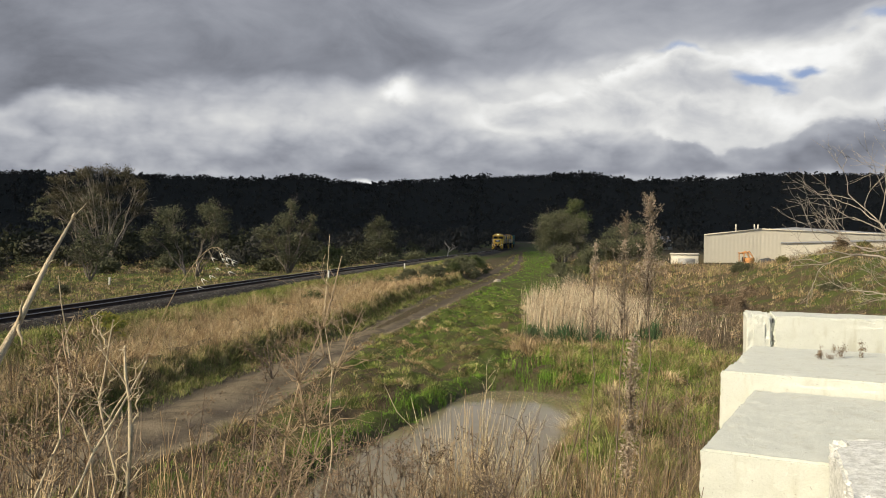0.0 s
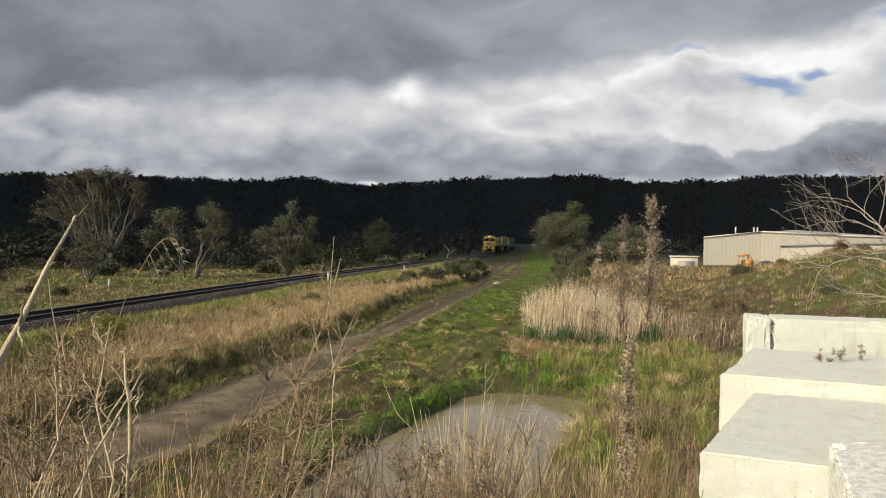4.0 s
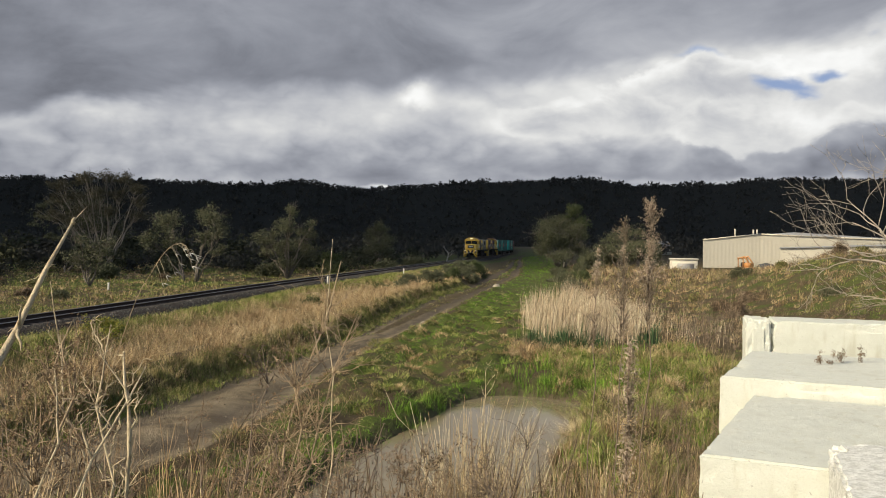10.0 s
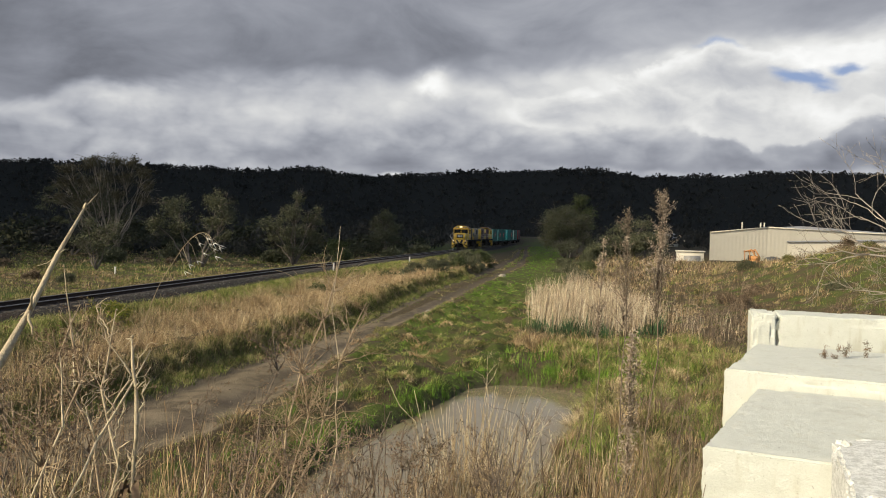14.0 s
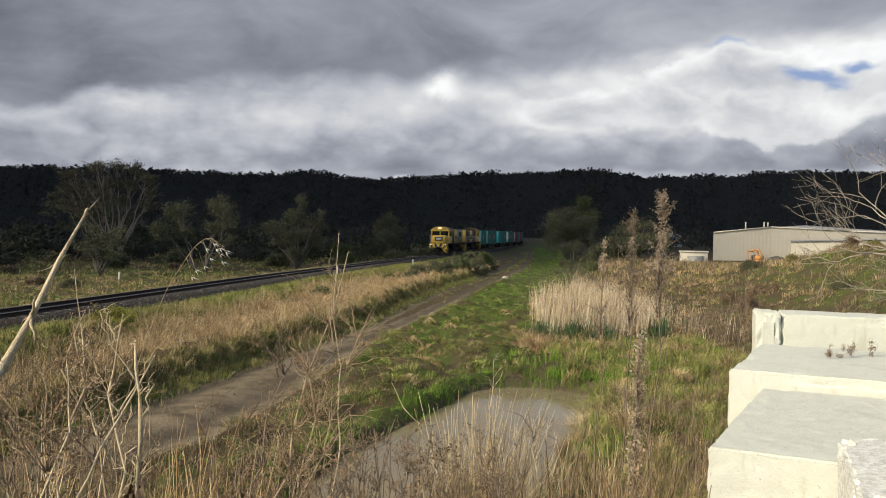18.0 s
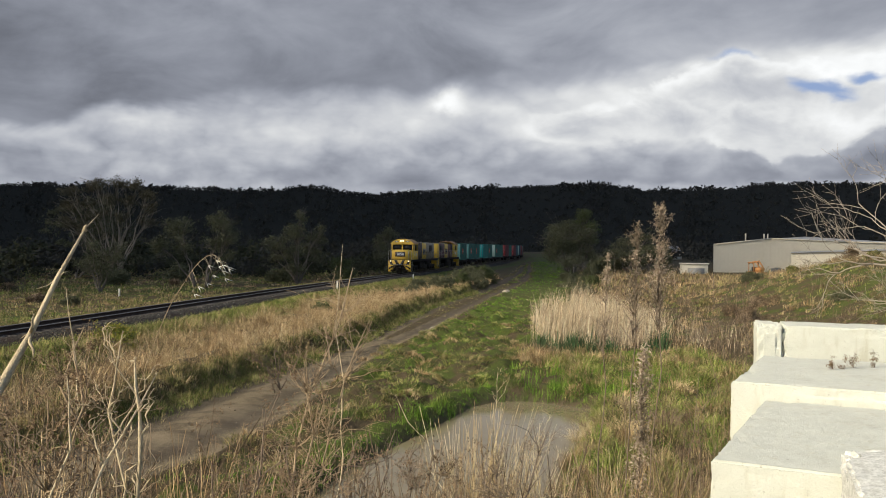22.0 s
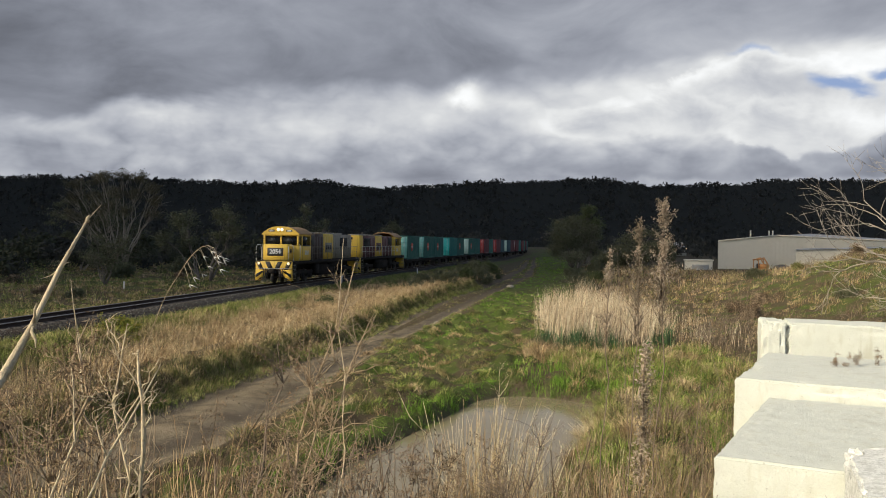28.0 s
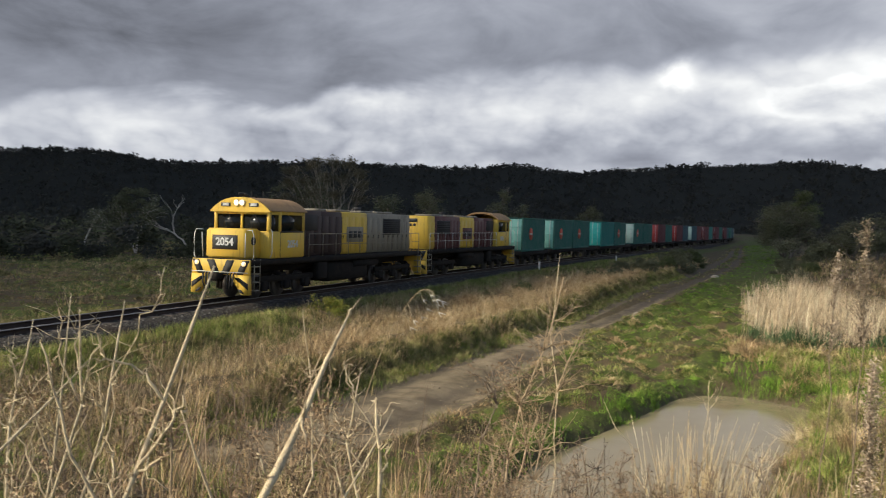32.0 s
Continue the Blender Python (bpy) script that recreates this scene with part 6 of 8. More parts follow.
def tree(name, label, x, y, seed, height, trunk, limb, leaf, bark, depth=3, per=10, reach=0.55, size=0.16, spread=0.7, up=0.2, stems=1, lean=0.12, category="tree", z=None, kids=(2, 4), lobes=()):
    r = np.random.default_rng(seed)
    t = thing(name, label, category, at=pose(x, y, (float(ground(x, y)) if z is None else z) - 0.1))
    wood, tips = Geo(), []
    for k in range(stems):
        a = r.uniform(0, 6.28)
        w = np.array((math.cos(a) * lean * (1 + k), math.sin(a) * lean * (1 + k), 1.0))
        grow(r, wood, (0.1 * k, 0, 0), w / np.linalg.norm(w), height * limb, trunk * (0.8 if k else 1), depth, tips, spread, up, kids, 6, 0.24)
    part("trunk", wood, bark, t)
    if leaf:
        v, f = leaf_clumps(r, tips, per, reach, size)
        crown = Geo().add(v, f)
        if lobes:
            count, wide, low, high, big, leaves = lobes
            for k in range(count):
                a, u = r.uniform(0, 6.28), r.uniform(-1, 1)
                q = wide * math.sqrt(max(0.05, 1 - 0.8 * u * u)) * math.sqrt(r.uniform(0.15, 1))
                c = np.array((math.cos(a) * q, math.sin(a) * q, (low + high) / 2 + u * (high - low) / 2))
                n = np.linalg.norm
                d = r.normal(size=(leaves, 3))
                d /= n(d, axis=1)[:, None]
                d[:, 2] = np.where(d[:, 2] < -0.3, -d[:, 2], d[:, 2])
                p = c + d * big * r.uniform(0.6, 1.25) * r.uniform(0.45, 1.0, (leaves, 1)) * (1, 1, 0.6)
                e = r.normal(size=(leaves, 3))
                e /= n(e, axis=1)[:, None]
                o = np.cross(e, r.normal(size=(leaves, 3)))
                o /= n(o, axis=1)[:, None]
                w = (size * r.uniform(0.6, 1.3, leaves))[:, None]
                crown.add(np.stack([p - e * w, p + o * w * 0.4, p + e * w, p - o * w * 0.4], 1).reshape(-1, 3), np.arange(4 * leaves).reshape(-1, 4))
        part("crown", crown, leaf, t)
    return t


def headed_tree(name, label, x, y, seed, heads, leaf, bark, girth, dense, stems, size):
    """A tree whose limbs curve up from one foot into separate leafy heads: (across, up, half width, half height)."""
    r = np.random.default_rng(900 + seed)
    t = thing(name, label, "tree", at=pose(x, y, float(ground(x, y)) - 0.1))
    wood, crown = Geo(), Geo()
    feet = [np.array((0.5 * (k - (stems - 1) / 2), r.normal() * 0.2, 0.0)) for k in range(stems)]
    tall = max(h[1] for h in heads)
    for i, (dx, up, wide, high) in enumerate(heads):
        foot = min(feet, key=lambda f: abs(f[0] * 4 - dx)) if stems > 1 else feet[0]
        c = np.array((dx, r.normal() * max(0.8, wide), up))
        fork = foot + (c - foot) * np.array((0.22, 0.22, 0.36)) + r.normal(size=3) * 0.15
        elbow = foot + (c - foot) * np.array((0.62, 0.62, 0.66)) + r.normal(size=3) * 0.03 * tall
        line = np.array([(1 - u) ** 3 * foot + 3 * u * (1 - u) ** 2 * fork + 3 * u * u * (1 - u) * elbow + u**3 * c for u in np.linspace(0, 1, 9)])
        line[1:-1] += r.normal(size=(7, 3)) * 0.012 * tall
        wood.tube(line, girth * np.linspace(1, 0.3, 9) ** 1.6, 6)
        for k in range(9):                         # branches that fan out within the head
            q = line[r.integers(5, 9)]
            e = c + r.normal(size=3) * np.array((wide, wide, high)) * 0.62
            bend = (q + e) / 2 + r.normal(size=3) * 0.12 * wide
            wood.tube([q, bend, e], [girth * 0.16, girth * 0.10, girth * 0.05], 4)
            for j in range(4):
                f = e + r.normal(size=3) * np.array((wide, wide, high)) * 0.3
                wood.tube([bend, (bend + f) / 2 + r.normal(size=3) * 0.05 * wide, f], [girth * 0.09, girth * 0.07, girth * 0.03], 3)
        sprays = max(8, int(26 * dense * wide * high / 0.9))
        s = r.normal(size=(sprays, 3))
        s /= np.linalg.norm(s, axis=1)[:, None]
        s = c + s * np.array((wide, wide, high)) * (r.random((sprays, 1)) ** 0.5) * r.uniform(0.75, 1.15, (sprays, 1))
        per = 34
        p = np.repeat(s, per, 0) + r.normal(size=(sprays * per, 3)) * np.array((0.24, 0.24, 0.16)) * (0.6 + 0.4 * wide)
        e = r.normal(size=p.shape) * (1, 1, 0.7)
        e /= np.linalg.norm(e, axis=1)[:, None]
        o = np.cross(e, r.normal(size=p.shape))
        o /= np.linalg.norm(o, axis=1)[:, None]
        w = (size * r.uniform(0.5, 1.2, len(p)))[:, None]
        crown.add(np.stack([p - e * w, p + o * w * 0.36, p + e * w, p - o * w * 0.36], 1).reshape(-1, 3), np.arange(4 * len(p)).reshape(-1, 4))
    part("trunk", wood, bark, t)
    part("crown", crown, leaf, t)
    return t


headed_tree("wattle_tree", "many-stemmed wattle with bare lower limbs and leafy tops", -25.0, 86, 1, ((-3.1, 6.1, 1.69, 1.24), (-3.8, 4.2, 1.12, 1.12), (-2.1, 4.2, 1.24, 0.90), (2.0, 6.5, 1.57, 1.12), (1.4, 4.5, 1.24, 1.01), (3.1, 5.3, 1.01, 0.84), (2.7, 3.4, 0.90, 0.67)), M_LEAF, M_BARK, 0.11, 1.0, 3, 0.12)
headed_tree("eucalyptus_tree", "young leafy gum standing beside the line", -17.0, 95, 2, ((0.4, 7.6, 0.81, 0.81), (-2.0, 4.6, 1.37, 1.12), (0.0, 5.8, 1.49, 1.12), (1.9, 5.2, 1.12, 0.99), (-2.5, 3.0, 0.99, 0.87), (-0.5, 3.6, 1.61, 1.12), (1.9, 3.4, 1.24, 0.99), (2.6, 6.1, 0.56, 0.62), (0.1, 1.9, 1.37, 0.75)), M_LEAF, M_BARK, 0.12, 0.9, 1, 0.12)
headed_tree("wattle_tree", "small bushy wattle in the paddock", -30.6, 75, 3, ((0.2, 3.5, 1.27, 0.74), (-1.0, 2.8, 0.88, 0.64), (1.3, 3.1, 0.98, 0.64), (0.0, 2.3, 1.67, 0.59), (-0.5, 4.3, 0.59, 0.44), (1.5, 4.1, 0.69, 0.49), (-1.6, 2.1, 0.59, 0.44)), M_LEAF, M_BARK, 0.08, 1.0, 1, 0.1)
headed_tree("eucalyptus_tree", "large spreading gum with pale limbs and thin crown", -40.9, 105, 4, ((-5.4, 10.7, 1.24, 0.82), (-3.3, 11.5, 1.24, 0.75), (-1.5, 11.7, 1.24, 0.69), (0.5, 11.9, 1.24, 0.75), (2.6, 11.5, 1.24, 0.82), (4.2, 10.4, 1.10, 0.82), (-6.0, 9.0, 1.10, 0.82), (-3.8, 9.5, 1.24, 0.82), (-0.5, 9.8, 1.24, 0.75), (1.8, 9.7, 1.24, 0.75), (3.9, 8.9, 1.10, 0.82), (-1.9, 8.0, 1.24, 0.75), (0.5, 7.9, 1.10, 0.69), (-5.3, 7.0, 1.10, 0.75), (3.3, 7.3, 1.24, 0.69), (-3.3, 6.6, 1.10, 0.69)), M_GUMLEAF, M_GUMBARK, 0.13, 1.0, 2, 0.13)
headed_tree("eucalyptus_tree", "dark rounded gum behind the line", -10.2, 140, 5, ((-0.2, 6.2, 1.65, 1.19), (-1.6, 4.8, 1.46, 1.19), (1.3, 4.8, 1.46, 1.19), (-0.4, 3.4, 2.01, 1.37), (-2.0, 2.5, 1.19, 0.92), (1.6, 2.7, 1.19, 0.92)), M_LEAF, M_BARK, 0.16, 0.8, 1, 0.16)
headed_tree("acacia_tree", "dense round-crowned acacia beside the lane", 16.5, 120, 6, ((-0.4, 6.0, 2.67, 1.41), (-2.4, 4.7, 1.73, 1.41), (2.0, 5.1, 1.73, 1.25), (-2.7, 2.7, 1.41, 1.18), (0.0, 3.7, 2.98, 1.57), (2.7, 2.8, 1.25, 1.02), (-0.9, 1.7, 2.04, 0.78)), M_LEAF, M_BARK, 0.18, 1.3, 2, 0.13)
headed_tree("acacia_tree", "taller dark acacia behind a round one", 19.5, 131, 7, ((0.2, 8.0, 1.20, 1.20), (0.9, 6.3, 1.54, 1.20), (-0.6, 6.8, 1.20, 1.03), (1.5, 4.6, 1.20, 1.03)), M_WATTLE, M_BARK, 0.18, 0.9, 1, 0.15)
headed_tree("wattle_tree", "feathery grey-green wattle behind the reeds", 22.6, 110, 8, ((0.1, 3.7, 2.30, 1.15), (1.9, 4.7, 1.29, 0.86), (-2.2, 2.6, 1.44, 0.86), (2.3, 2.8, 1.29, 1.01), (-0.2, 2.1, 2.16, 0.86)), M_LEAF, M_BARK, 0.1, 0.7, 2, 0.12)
tree("eucalyptus_tree", "pale-limbed gum behind the paddock", -47, 108, 2, 14.0, 0.18, 0.23, M_LEAF, M_GUMBARK, 6, 5, 0.7, 0.12, 0.62, 0.15, 2, 0.2, lobes=(44, 4.5, 4.0, 9.0, 0.8, 150))
tree("wattle_tree", "low wattle beside the line", -12.5, 98, 7, 3.8, 0.08, 0.30, M_WATTLE, M_BARK, 5, 10, 0.4, 0.1, 0.6, 0.2)
tree("dead_tree", "small bare dead tree beside the line", 0.8, 175, 9, 4.6, 0.12, 0.30, None, M_PALEBARK, 3, category="dead tree", spread=0.6)
for i, (x, y, h) in enumerate(((21.5, 112, 4.6), (24.3, 108, 5.2), (27.2, 116, 6.0), (29.5, 125, 4.8), (18.5, 104, 3.4), (31.5, 130, 4.4))):
    tree("wattle_tree", "grey-green scrubby wattle behind the reeds", x, y, 20 + i, h, 0.10, 0.2, M_LEAF, M_BARK, 5, 12, 0.45, 0.11, 0.6, 0.15, 2, 0.2)
for i, (x, y, h) in enumerate(((-36, 92, 2.6), (-33, 104, 3.2), (-20, 99, 2.4), (-52, 96, 3.0), (-58, 110, 3.4), (-7, 108, 2.4), (-4, 121, 2.6), (-14.5, 112, 2.8))):
    tree("scrub_bush", "low olive scrub bush in the paddock", x, y, 40 + i, h, 0.06, 0.2, M_LEAF, M_BARK, 4, 22, 0.45, 0.11, 0.8, 0.05, 3, 0.4, "bush")
for i, (x, y, h, m) in enumerate(((-1.2, 72, 1.9, M_LEAF), (1.2, 84, 2.3, M_LEAF), (2.4, 80, 1.9, M_LEAF), (3.0, 90, 2.4, M_WATTLE), (0.2, 79, 1.7, M_LEAF), (-4.5, 66, 1.0, M_WATTLE), (1.6, 95, 1.7, M_LEAF), (-7.5, 50, 0.8, M_WATTLE), (10.8, 72, 1.6, M_LEAF), (13.5, 84, 1.7, M_WATTLE), (12.5, 95, 1.4, M_LEAF), (-3.2, 78, 1.3, M_LEAF), (2.2, 106, 1.6, M_WATTLE), (-2.6, 60, 0.9, M_LEAF), (-1.0, 66, 1.3, M_LEAF), (0.6, 76, 1.6, M_WATTLE), (2.6, 88, 1.7, M_LEAF), (3.6, 98, 1.8, M_WATTLE), (11.2, 82, 1.8, M_LEAF), (15.5, 100, 2.2, M_LEAF), (17.5, 108, 2.4, M_WATTLE))):
    tree("scrub_bush", "rounded green bush beside the lane", x, y, 60 + i, h, 0.04, 0.26, m, M_BARK, 4, 26, 0.24, 0.06, 0.9, 0.05, 3, 0.5, "bush")
tree("gorse_bush", "yellow-green bush at the ballast's foot", -11.9, 30.8, 80, 1.5, 0.025, 0.28, strands("gorse_leaf", [(0.13, 0.17, 0.03), (0.22, 0.24, 0.04), (0.32, 0.28, 0.05)]), M_BARK, 3, 18, 0.12, 0.035, 0.7, 0.1, 3, 0.4, "bush")
tree("dead_tree", "tall bare pale snag at the paddock's edge", -52.7, 90, 17, 9.0, 0.13, 0.34, None, M_PALEBARK, 3, category="dead tree", spread=0.45, up=0.3)
tree("dead_tree", "pale broken trunk among the scrub", -61.1, 83, 18, 5.5, 0.13, 0.6, None, M_PALEBARK, 1, category="dead tree", spread=0.3, up=0.5)
tree("eucalyptus_tree", "grey-green gum among paddock scrub", -55.5, 84, 19, 9.0, 0.13, 0.22, M_LEAF, M_PALEBARK, 5, 7, 0.5, 0.13, 0.6, 0.2, 2, 0.15, lobes=(34, 2.6, 2.0, 7.0, 0.75, 150))
bare = thing("bare_tree", "leafless grey tree leaning over the bank", "bare tree", at=pose(7.75, 13.0, 0.72))
r = np.random.default_rng(15)
wood, ends = Geo(), []
wood.tube([(0.9, 0.2, -0.9), (0.3, 0.1, 0.4), (-0.35, 0, 1.45)], [0.075, 0.06, 0.04], 8)
for start, way, size, thick in (((-0.35, 0, 1.45), (-0.62, 0.1, 0.75), 1.15, 0.05), ((-0.15, 0, 1.1), (-0.9, -0.1, 0.42), 1.0, 0.038), ((-0.35, 0, 1.45), (-0.15, 0.2, 0.95), 1.25, 0.045), ((0.2, 0.1, 0.7), (0.2, 0.1, 1.0), 1.6, 0.05),
                                ((-0.05, 0, 1.0), (-0.75, 0.3, 0.1), 0.8, 0.028), ((0.0, 0.05, 0.9), (-0.5, -0.3, 0.85), 1.1, 0.035)):
    grow(r, wood, start, np.array(way) / np.linalg.norm(way), size * 0.66, thick * 0.6, 5, ends, 0.5, 0.06, (2, 4), 6, 0.14)
part("trunk", wood, worn("silver_grey_bark", (0.36, 0.31, 0.25), 0.85, 0, 6, (0.16, 0.13, 0.10), 0.5), bare)
# low leafy scrub on the rough ground and round the mound
r = np.random.default_rng(31)
for i in range(34):
    x, y = r.uniform(8, 34), r.uniform(22, 66)
    if x < 4 + 0.12 * y or (x < 11 and y < 46):
        continue
    leafy = (M_BRUSH, M_OLIVE, M_LEAF, M_BRUSH)[i % 4]
    tree("scrub_bush", ("brown leafless scrub bush", "olive low scrub bush", "grey-green low scrub bush", "brown leafless scrub bush")[i % 4] + " on rough ground", x, y, 400 + i, r.uniform(0.6, 1.5), 0.03, 0.22, leafy, M_DARKSTEM, 4, 9, 0.2, 0.05, 0.85, 0.05, 3, 0.5, "bush")
for i in range(16):
    x, y = r.uniform(-62, -22), r.uniform(46, 96)
    tree("scrub_bush", "low bracken bush in the paddock", x, y, 460 + i, r.uniform(0.5, 1.3), 0.03, 0.22, (M_OLIVE, M_LEAF, M_BRUSH)[i % 3], M_DARKSTEM, 4, 9, 0.22, 0.07, 0.85, 0.05, 3, 0.5, "bush")
# bare tangled shrubs right of the reeds
r = np.random.default_rng(5)
for i in range(30):
    x, y = r.uniform(6.5, 17), r.uniform(13, 36)
    tree("bare_shrub", "tangled leafless brown shrub", x, y, 200 + i, r.uniform(1.0, 1.9), 0.02, 0.3, None, M_DARKSTEM, 4, spread=0.8, up=0.0, stems=3, lean=0.7, category="shrub")


# ---- buildings and yard ----
def ribbed_wall(geo, a, b, z0, z1a, z1b, pitch=0.5, deep=0.014):
    """An upright sheet-steel wall from a to b with shallow ribs and a sloping top."""
    a, b = np.array(a, float), np.array(b, float)
    n = int(np.hypot(*(b - a)) / pitch) * 4
    t = np.linspace(0, 1, n + 1)
    d = (b - a) / np.hypot(*(b - a))
    out = np.array((d[1], -d[0]))
    o = np.where((np.arange(n + 1) % 4) < 2, 0.0, deep)
    xy = a + (b - a) * t[:, None] + out * o[:, None]
    lo = np.column_stack([xy, 0 * t + z0])
    hi = np.column_stack([xy, z1a + (z1b - z1a) * t])
    geo.grid(np.stack([lo, hi])[:, ::-1])


def shed():
    s = thing("steel_shed", "long cream sheet-steel shed behind the mound", "shed")
    base = -0.9
    corners = ((43.5, 137.0), (34.1, 113.0), (41.7, 113.3), (51.5, 113.0), (66.0, 114.0), (68, 134))
    tops = (3.7, 3.6, 4.42, 4.05, 3.7, 3.6)
    for i in range(6):
        a, b = corners[i], corners[(i + 1) % 6]
        g = Geo()
        ribbed_wall(g, a, b, base, tops[i], tops[(i + 1) % 6])
        part("wall", g, M_SHED, s)
    c = np.array([(x, y, t) for (x, y), t in zip(corners, tops)])
    mid = np.array((50, 123, 4.9))
    g = Geo().add(np.vstack([c, mid]), [(i, (i + 1) % 6, 6) for i in range(6)])
    part("roof", g, M_ROOF, s)
    for i in range(1, 4):
        a, b = c[i], c[i + 1]
        part("barge_board", Geo().tube([a + (0, -0.08, 0.05), b + (0, -0.08, 0.05)], 0.09, 6), M_SHED, s)
    for x, y in ((38.8, 114.6), (41.3, 114.8), (42.0, 115.4)):
        part("vent_pipe", Geo().tube([(x, y, 4.0), (x, y, 5.1)], 0.1, 8), M_SHED, s)
    return s


shed()


def lean_to():
    s = thing("steel_shed", "low cream annexe beside the long shed", "shed")
    for i, (a, b, ta, tb) in enumerate((((40.7, 104.0), (60, 100.0), 2.62, 3.35), ((60, 100.0), (62, 107), 3.35, 3.5), ((62, 107), (42.6, 108.5), 3.5, 2.75), ((42.6, 108.5), (40.7, 104.0), 2.75, 2.62))):
        g = Geo()
        ribbed_wall(g, a, b, -0.9, ta, tb)
        part("wall", g, M_SHED, s)
    part("roof", Geo().add([(40.5, 103.8, 2.64), (60.2, 99.7, 3.38), (62.2, 107.2, 3.53), (42.5, 108.7, 2.78)], [(0, 1, 2, 3)]), M_ROOF, s)
    return s


lean_to()


def hut():
    h = thing("site_hut", "small flat-roofed cream hut with a roller door", "hut", at=pose(30.3, 108.5, -0.65, 0, 0, -12))
    part("walls", Geo().box(-1.62, 1.62, -1.2, 1.2, 0, 1.75, 0.02), M_SHED, h)
    part("roof", Geo().box(-1.75, 1.75, -1.35, 1.35, 1.752, 1.92, 0.03), M_SHED, h)
    g = Geo().box(-0.8, 1.2, -1.225, -1.203, 0.02, 1.3)
    for i in range(9):
        g.box(-0.8, 1.2, -1.24, -1.226, 0.08 + i * 0.14, 0.15 + i * 0.14)
    part("roller_door", g, M_ROOF, h)


hut()


def loader():
    m = thing("orange_loader", "small orange wheeled loader parked by the shed", "loader", at=pose(36.3, 103.5, -0.55, 0, 0, 35) @ Matrix.Scale(0.86, 4))
    part("chassis", Geo().box(-0.6, 0.6, -1.0, 1.0, 0.55, 1.1, 0.06), M_ORANGE, m)
    part("engine_cover", Geo().box(-0.5, 0.5, -1.1, -0.1, 1.1, 1.7, 0.1), M_ORANGE, m)
    for s in (-1, 1):
        for y in (-0.1, 0.7):
            part("cab_post", Geo().box(*sorted((s * 0.5, s * 0.58)), y, y + 0.1, 1.1, 2.3), M_ORANGE, m)
        part("lift_arm", Geo().tube([(s * 0.42, -0.9, 1.6), (s * 0.42, -0.2, 2.55), (s * 0.42, 0.9, 2.2)], 0.10, 6), M_ORANGE, m)
        for y in (-0.75, 0.75):
            w = part("wheel", Geo().disc((s * 0.68, y, 0.42), (1, 0, 0), 0.42, 0.28, 18), M_RUBBER, m)
            part("rim", Geo().disc((s * 0.82, y, 0.42), (1, 0, 0), 0.2, 0.03, 12), M_ORANGE, w)
    part("cab_roof", Geo().box(-0.65, 0.65, -0.2, 0.95, 2.3, 2.4, 0.04), M_ORANGE, m)
    part("seat", Geo().box(-0.25, 0.25, 0.1, 0.55, 1.1, 1.75, 0.06), M_RUBBER, m)
    part("bucket", Geo().box(-0.6, 0.6, -1.35, -1.0, 0.5, 1.05, 0.08), M_ORANGE, m)


loader()
tank = thing("water_tank", "dark squat plastic tank by the shed", "tank", at=pose(38.6, 103, -0.55))
part("shell", Geo().tube([(0, 0, 0), (0, 0, 1.05), (0, 0, 1.3), (0, 0, 1.38)], [1.0, 1.0, 0.8, 0.3], 20), worn("dark_grey_plastic", (0.06, 0.065, 0.07), 0.6), tank)
part("lid", Geo().disc((0, 0, 1.4), (0, 0, 1), 0.28, 0.06, 14), M_RUBBER, tank)
for i, (x, y, h, m, words) in enumerate(((-8.8, 66.5, 0.75, M_WHITE, "short white trackside marker post"), (-4.0, 90, 0.7, M_WHITE, "short white trackside marker post"),
                                         (16.6, 118, 1.6, M_POST, "leaning pale timber post"), (-27.0, 70, 0.6, M_WHITE, "short white marker peg"))):
    p = thing("marker_post", words, "post", at=pose(x, y, float(ground(x, y)) - 0.1, 0, 4 if i == 2 else 1))
    part("post", Geo().box(-0.06, 0.06, -0.06, 0.06, 0, h + 0.1, 0.01), m, p)
    part("cap", Geo().box(-0.07, 0.07, -0.07, 0.07, h + 0.1, h + 0.14, 0.01), m, p)


def house(label, x, y, w, d, h, turn, wall, roofing):
    """A plain gabled house seen far off."""
    t = thing("house", label, "house", "far houses", at=pose(x, y, float(ground(x, y)) - 0.2, 0, 0, turn))
    part("wall", Geo().box(-w / 2, w / 2, -d / 2, d / 2, 0, h), wall, t)
    for s in (-1, 1):
        g = Geo()
        lo, hi = (s * (d / 2 + 0.4), h - 0.1), (0, h + d * 0.28)
        p = np.array([[(e * (w / 2 + 0.4), yy, zz + k) for yy, zz in (lo, hi)] for k in (0, 0.15) for e in (-1, 1)])
        g.add(p.reshape(-1, 3), [(0, 1, 3, 2), (4, 6, 7, 5), (0, 2, 6, 4), (1, 5, 7, 3), (0, 4, 5, 1), (2, 3, 7, 6)])
        part("roof", g, roofing, t)
    for k in (-0.28, 0.25):
        part("window", Geo().box(k * w - 0.6, k * w + 0.6, -d / 2 - 0.03, -d / 2 - 0.005, 1.0, 2.2), M_RUBBER, t)


house("small pale house beyond the trees", 61, 245, 6, 5, 2.4, 20, M_SHED, M_ROOF)

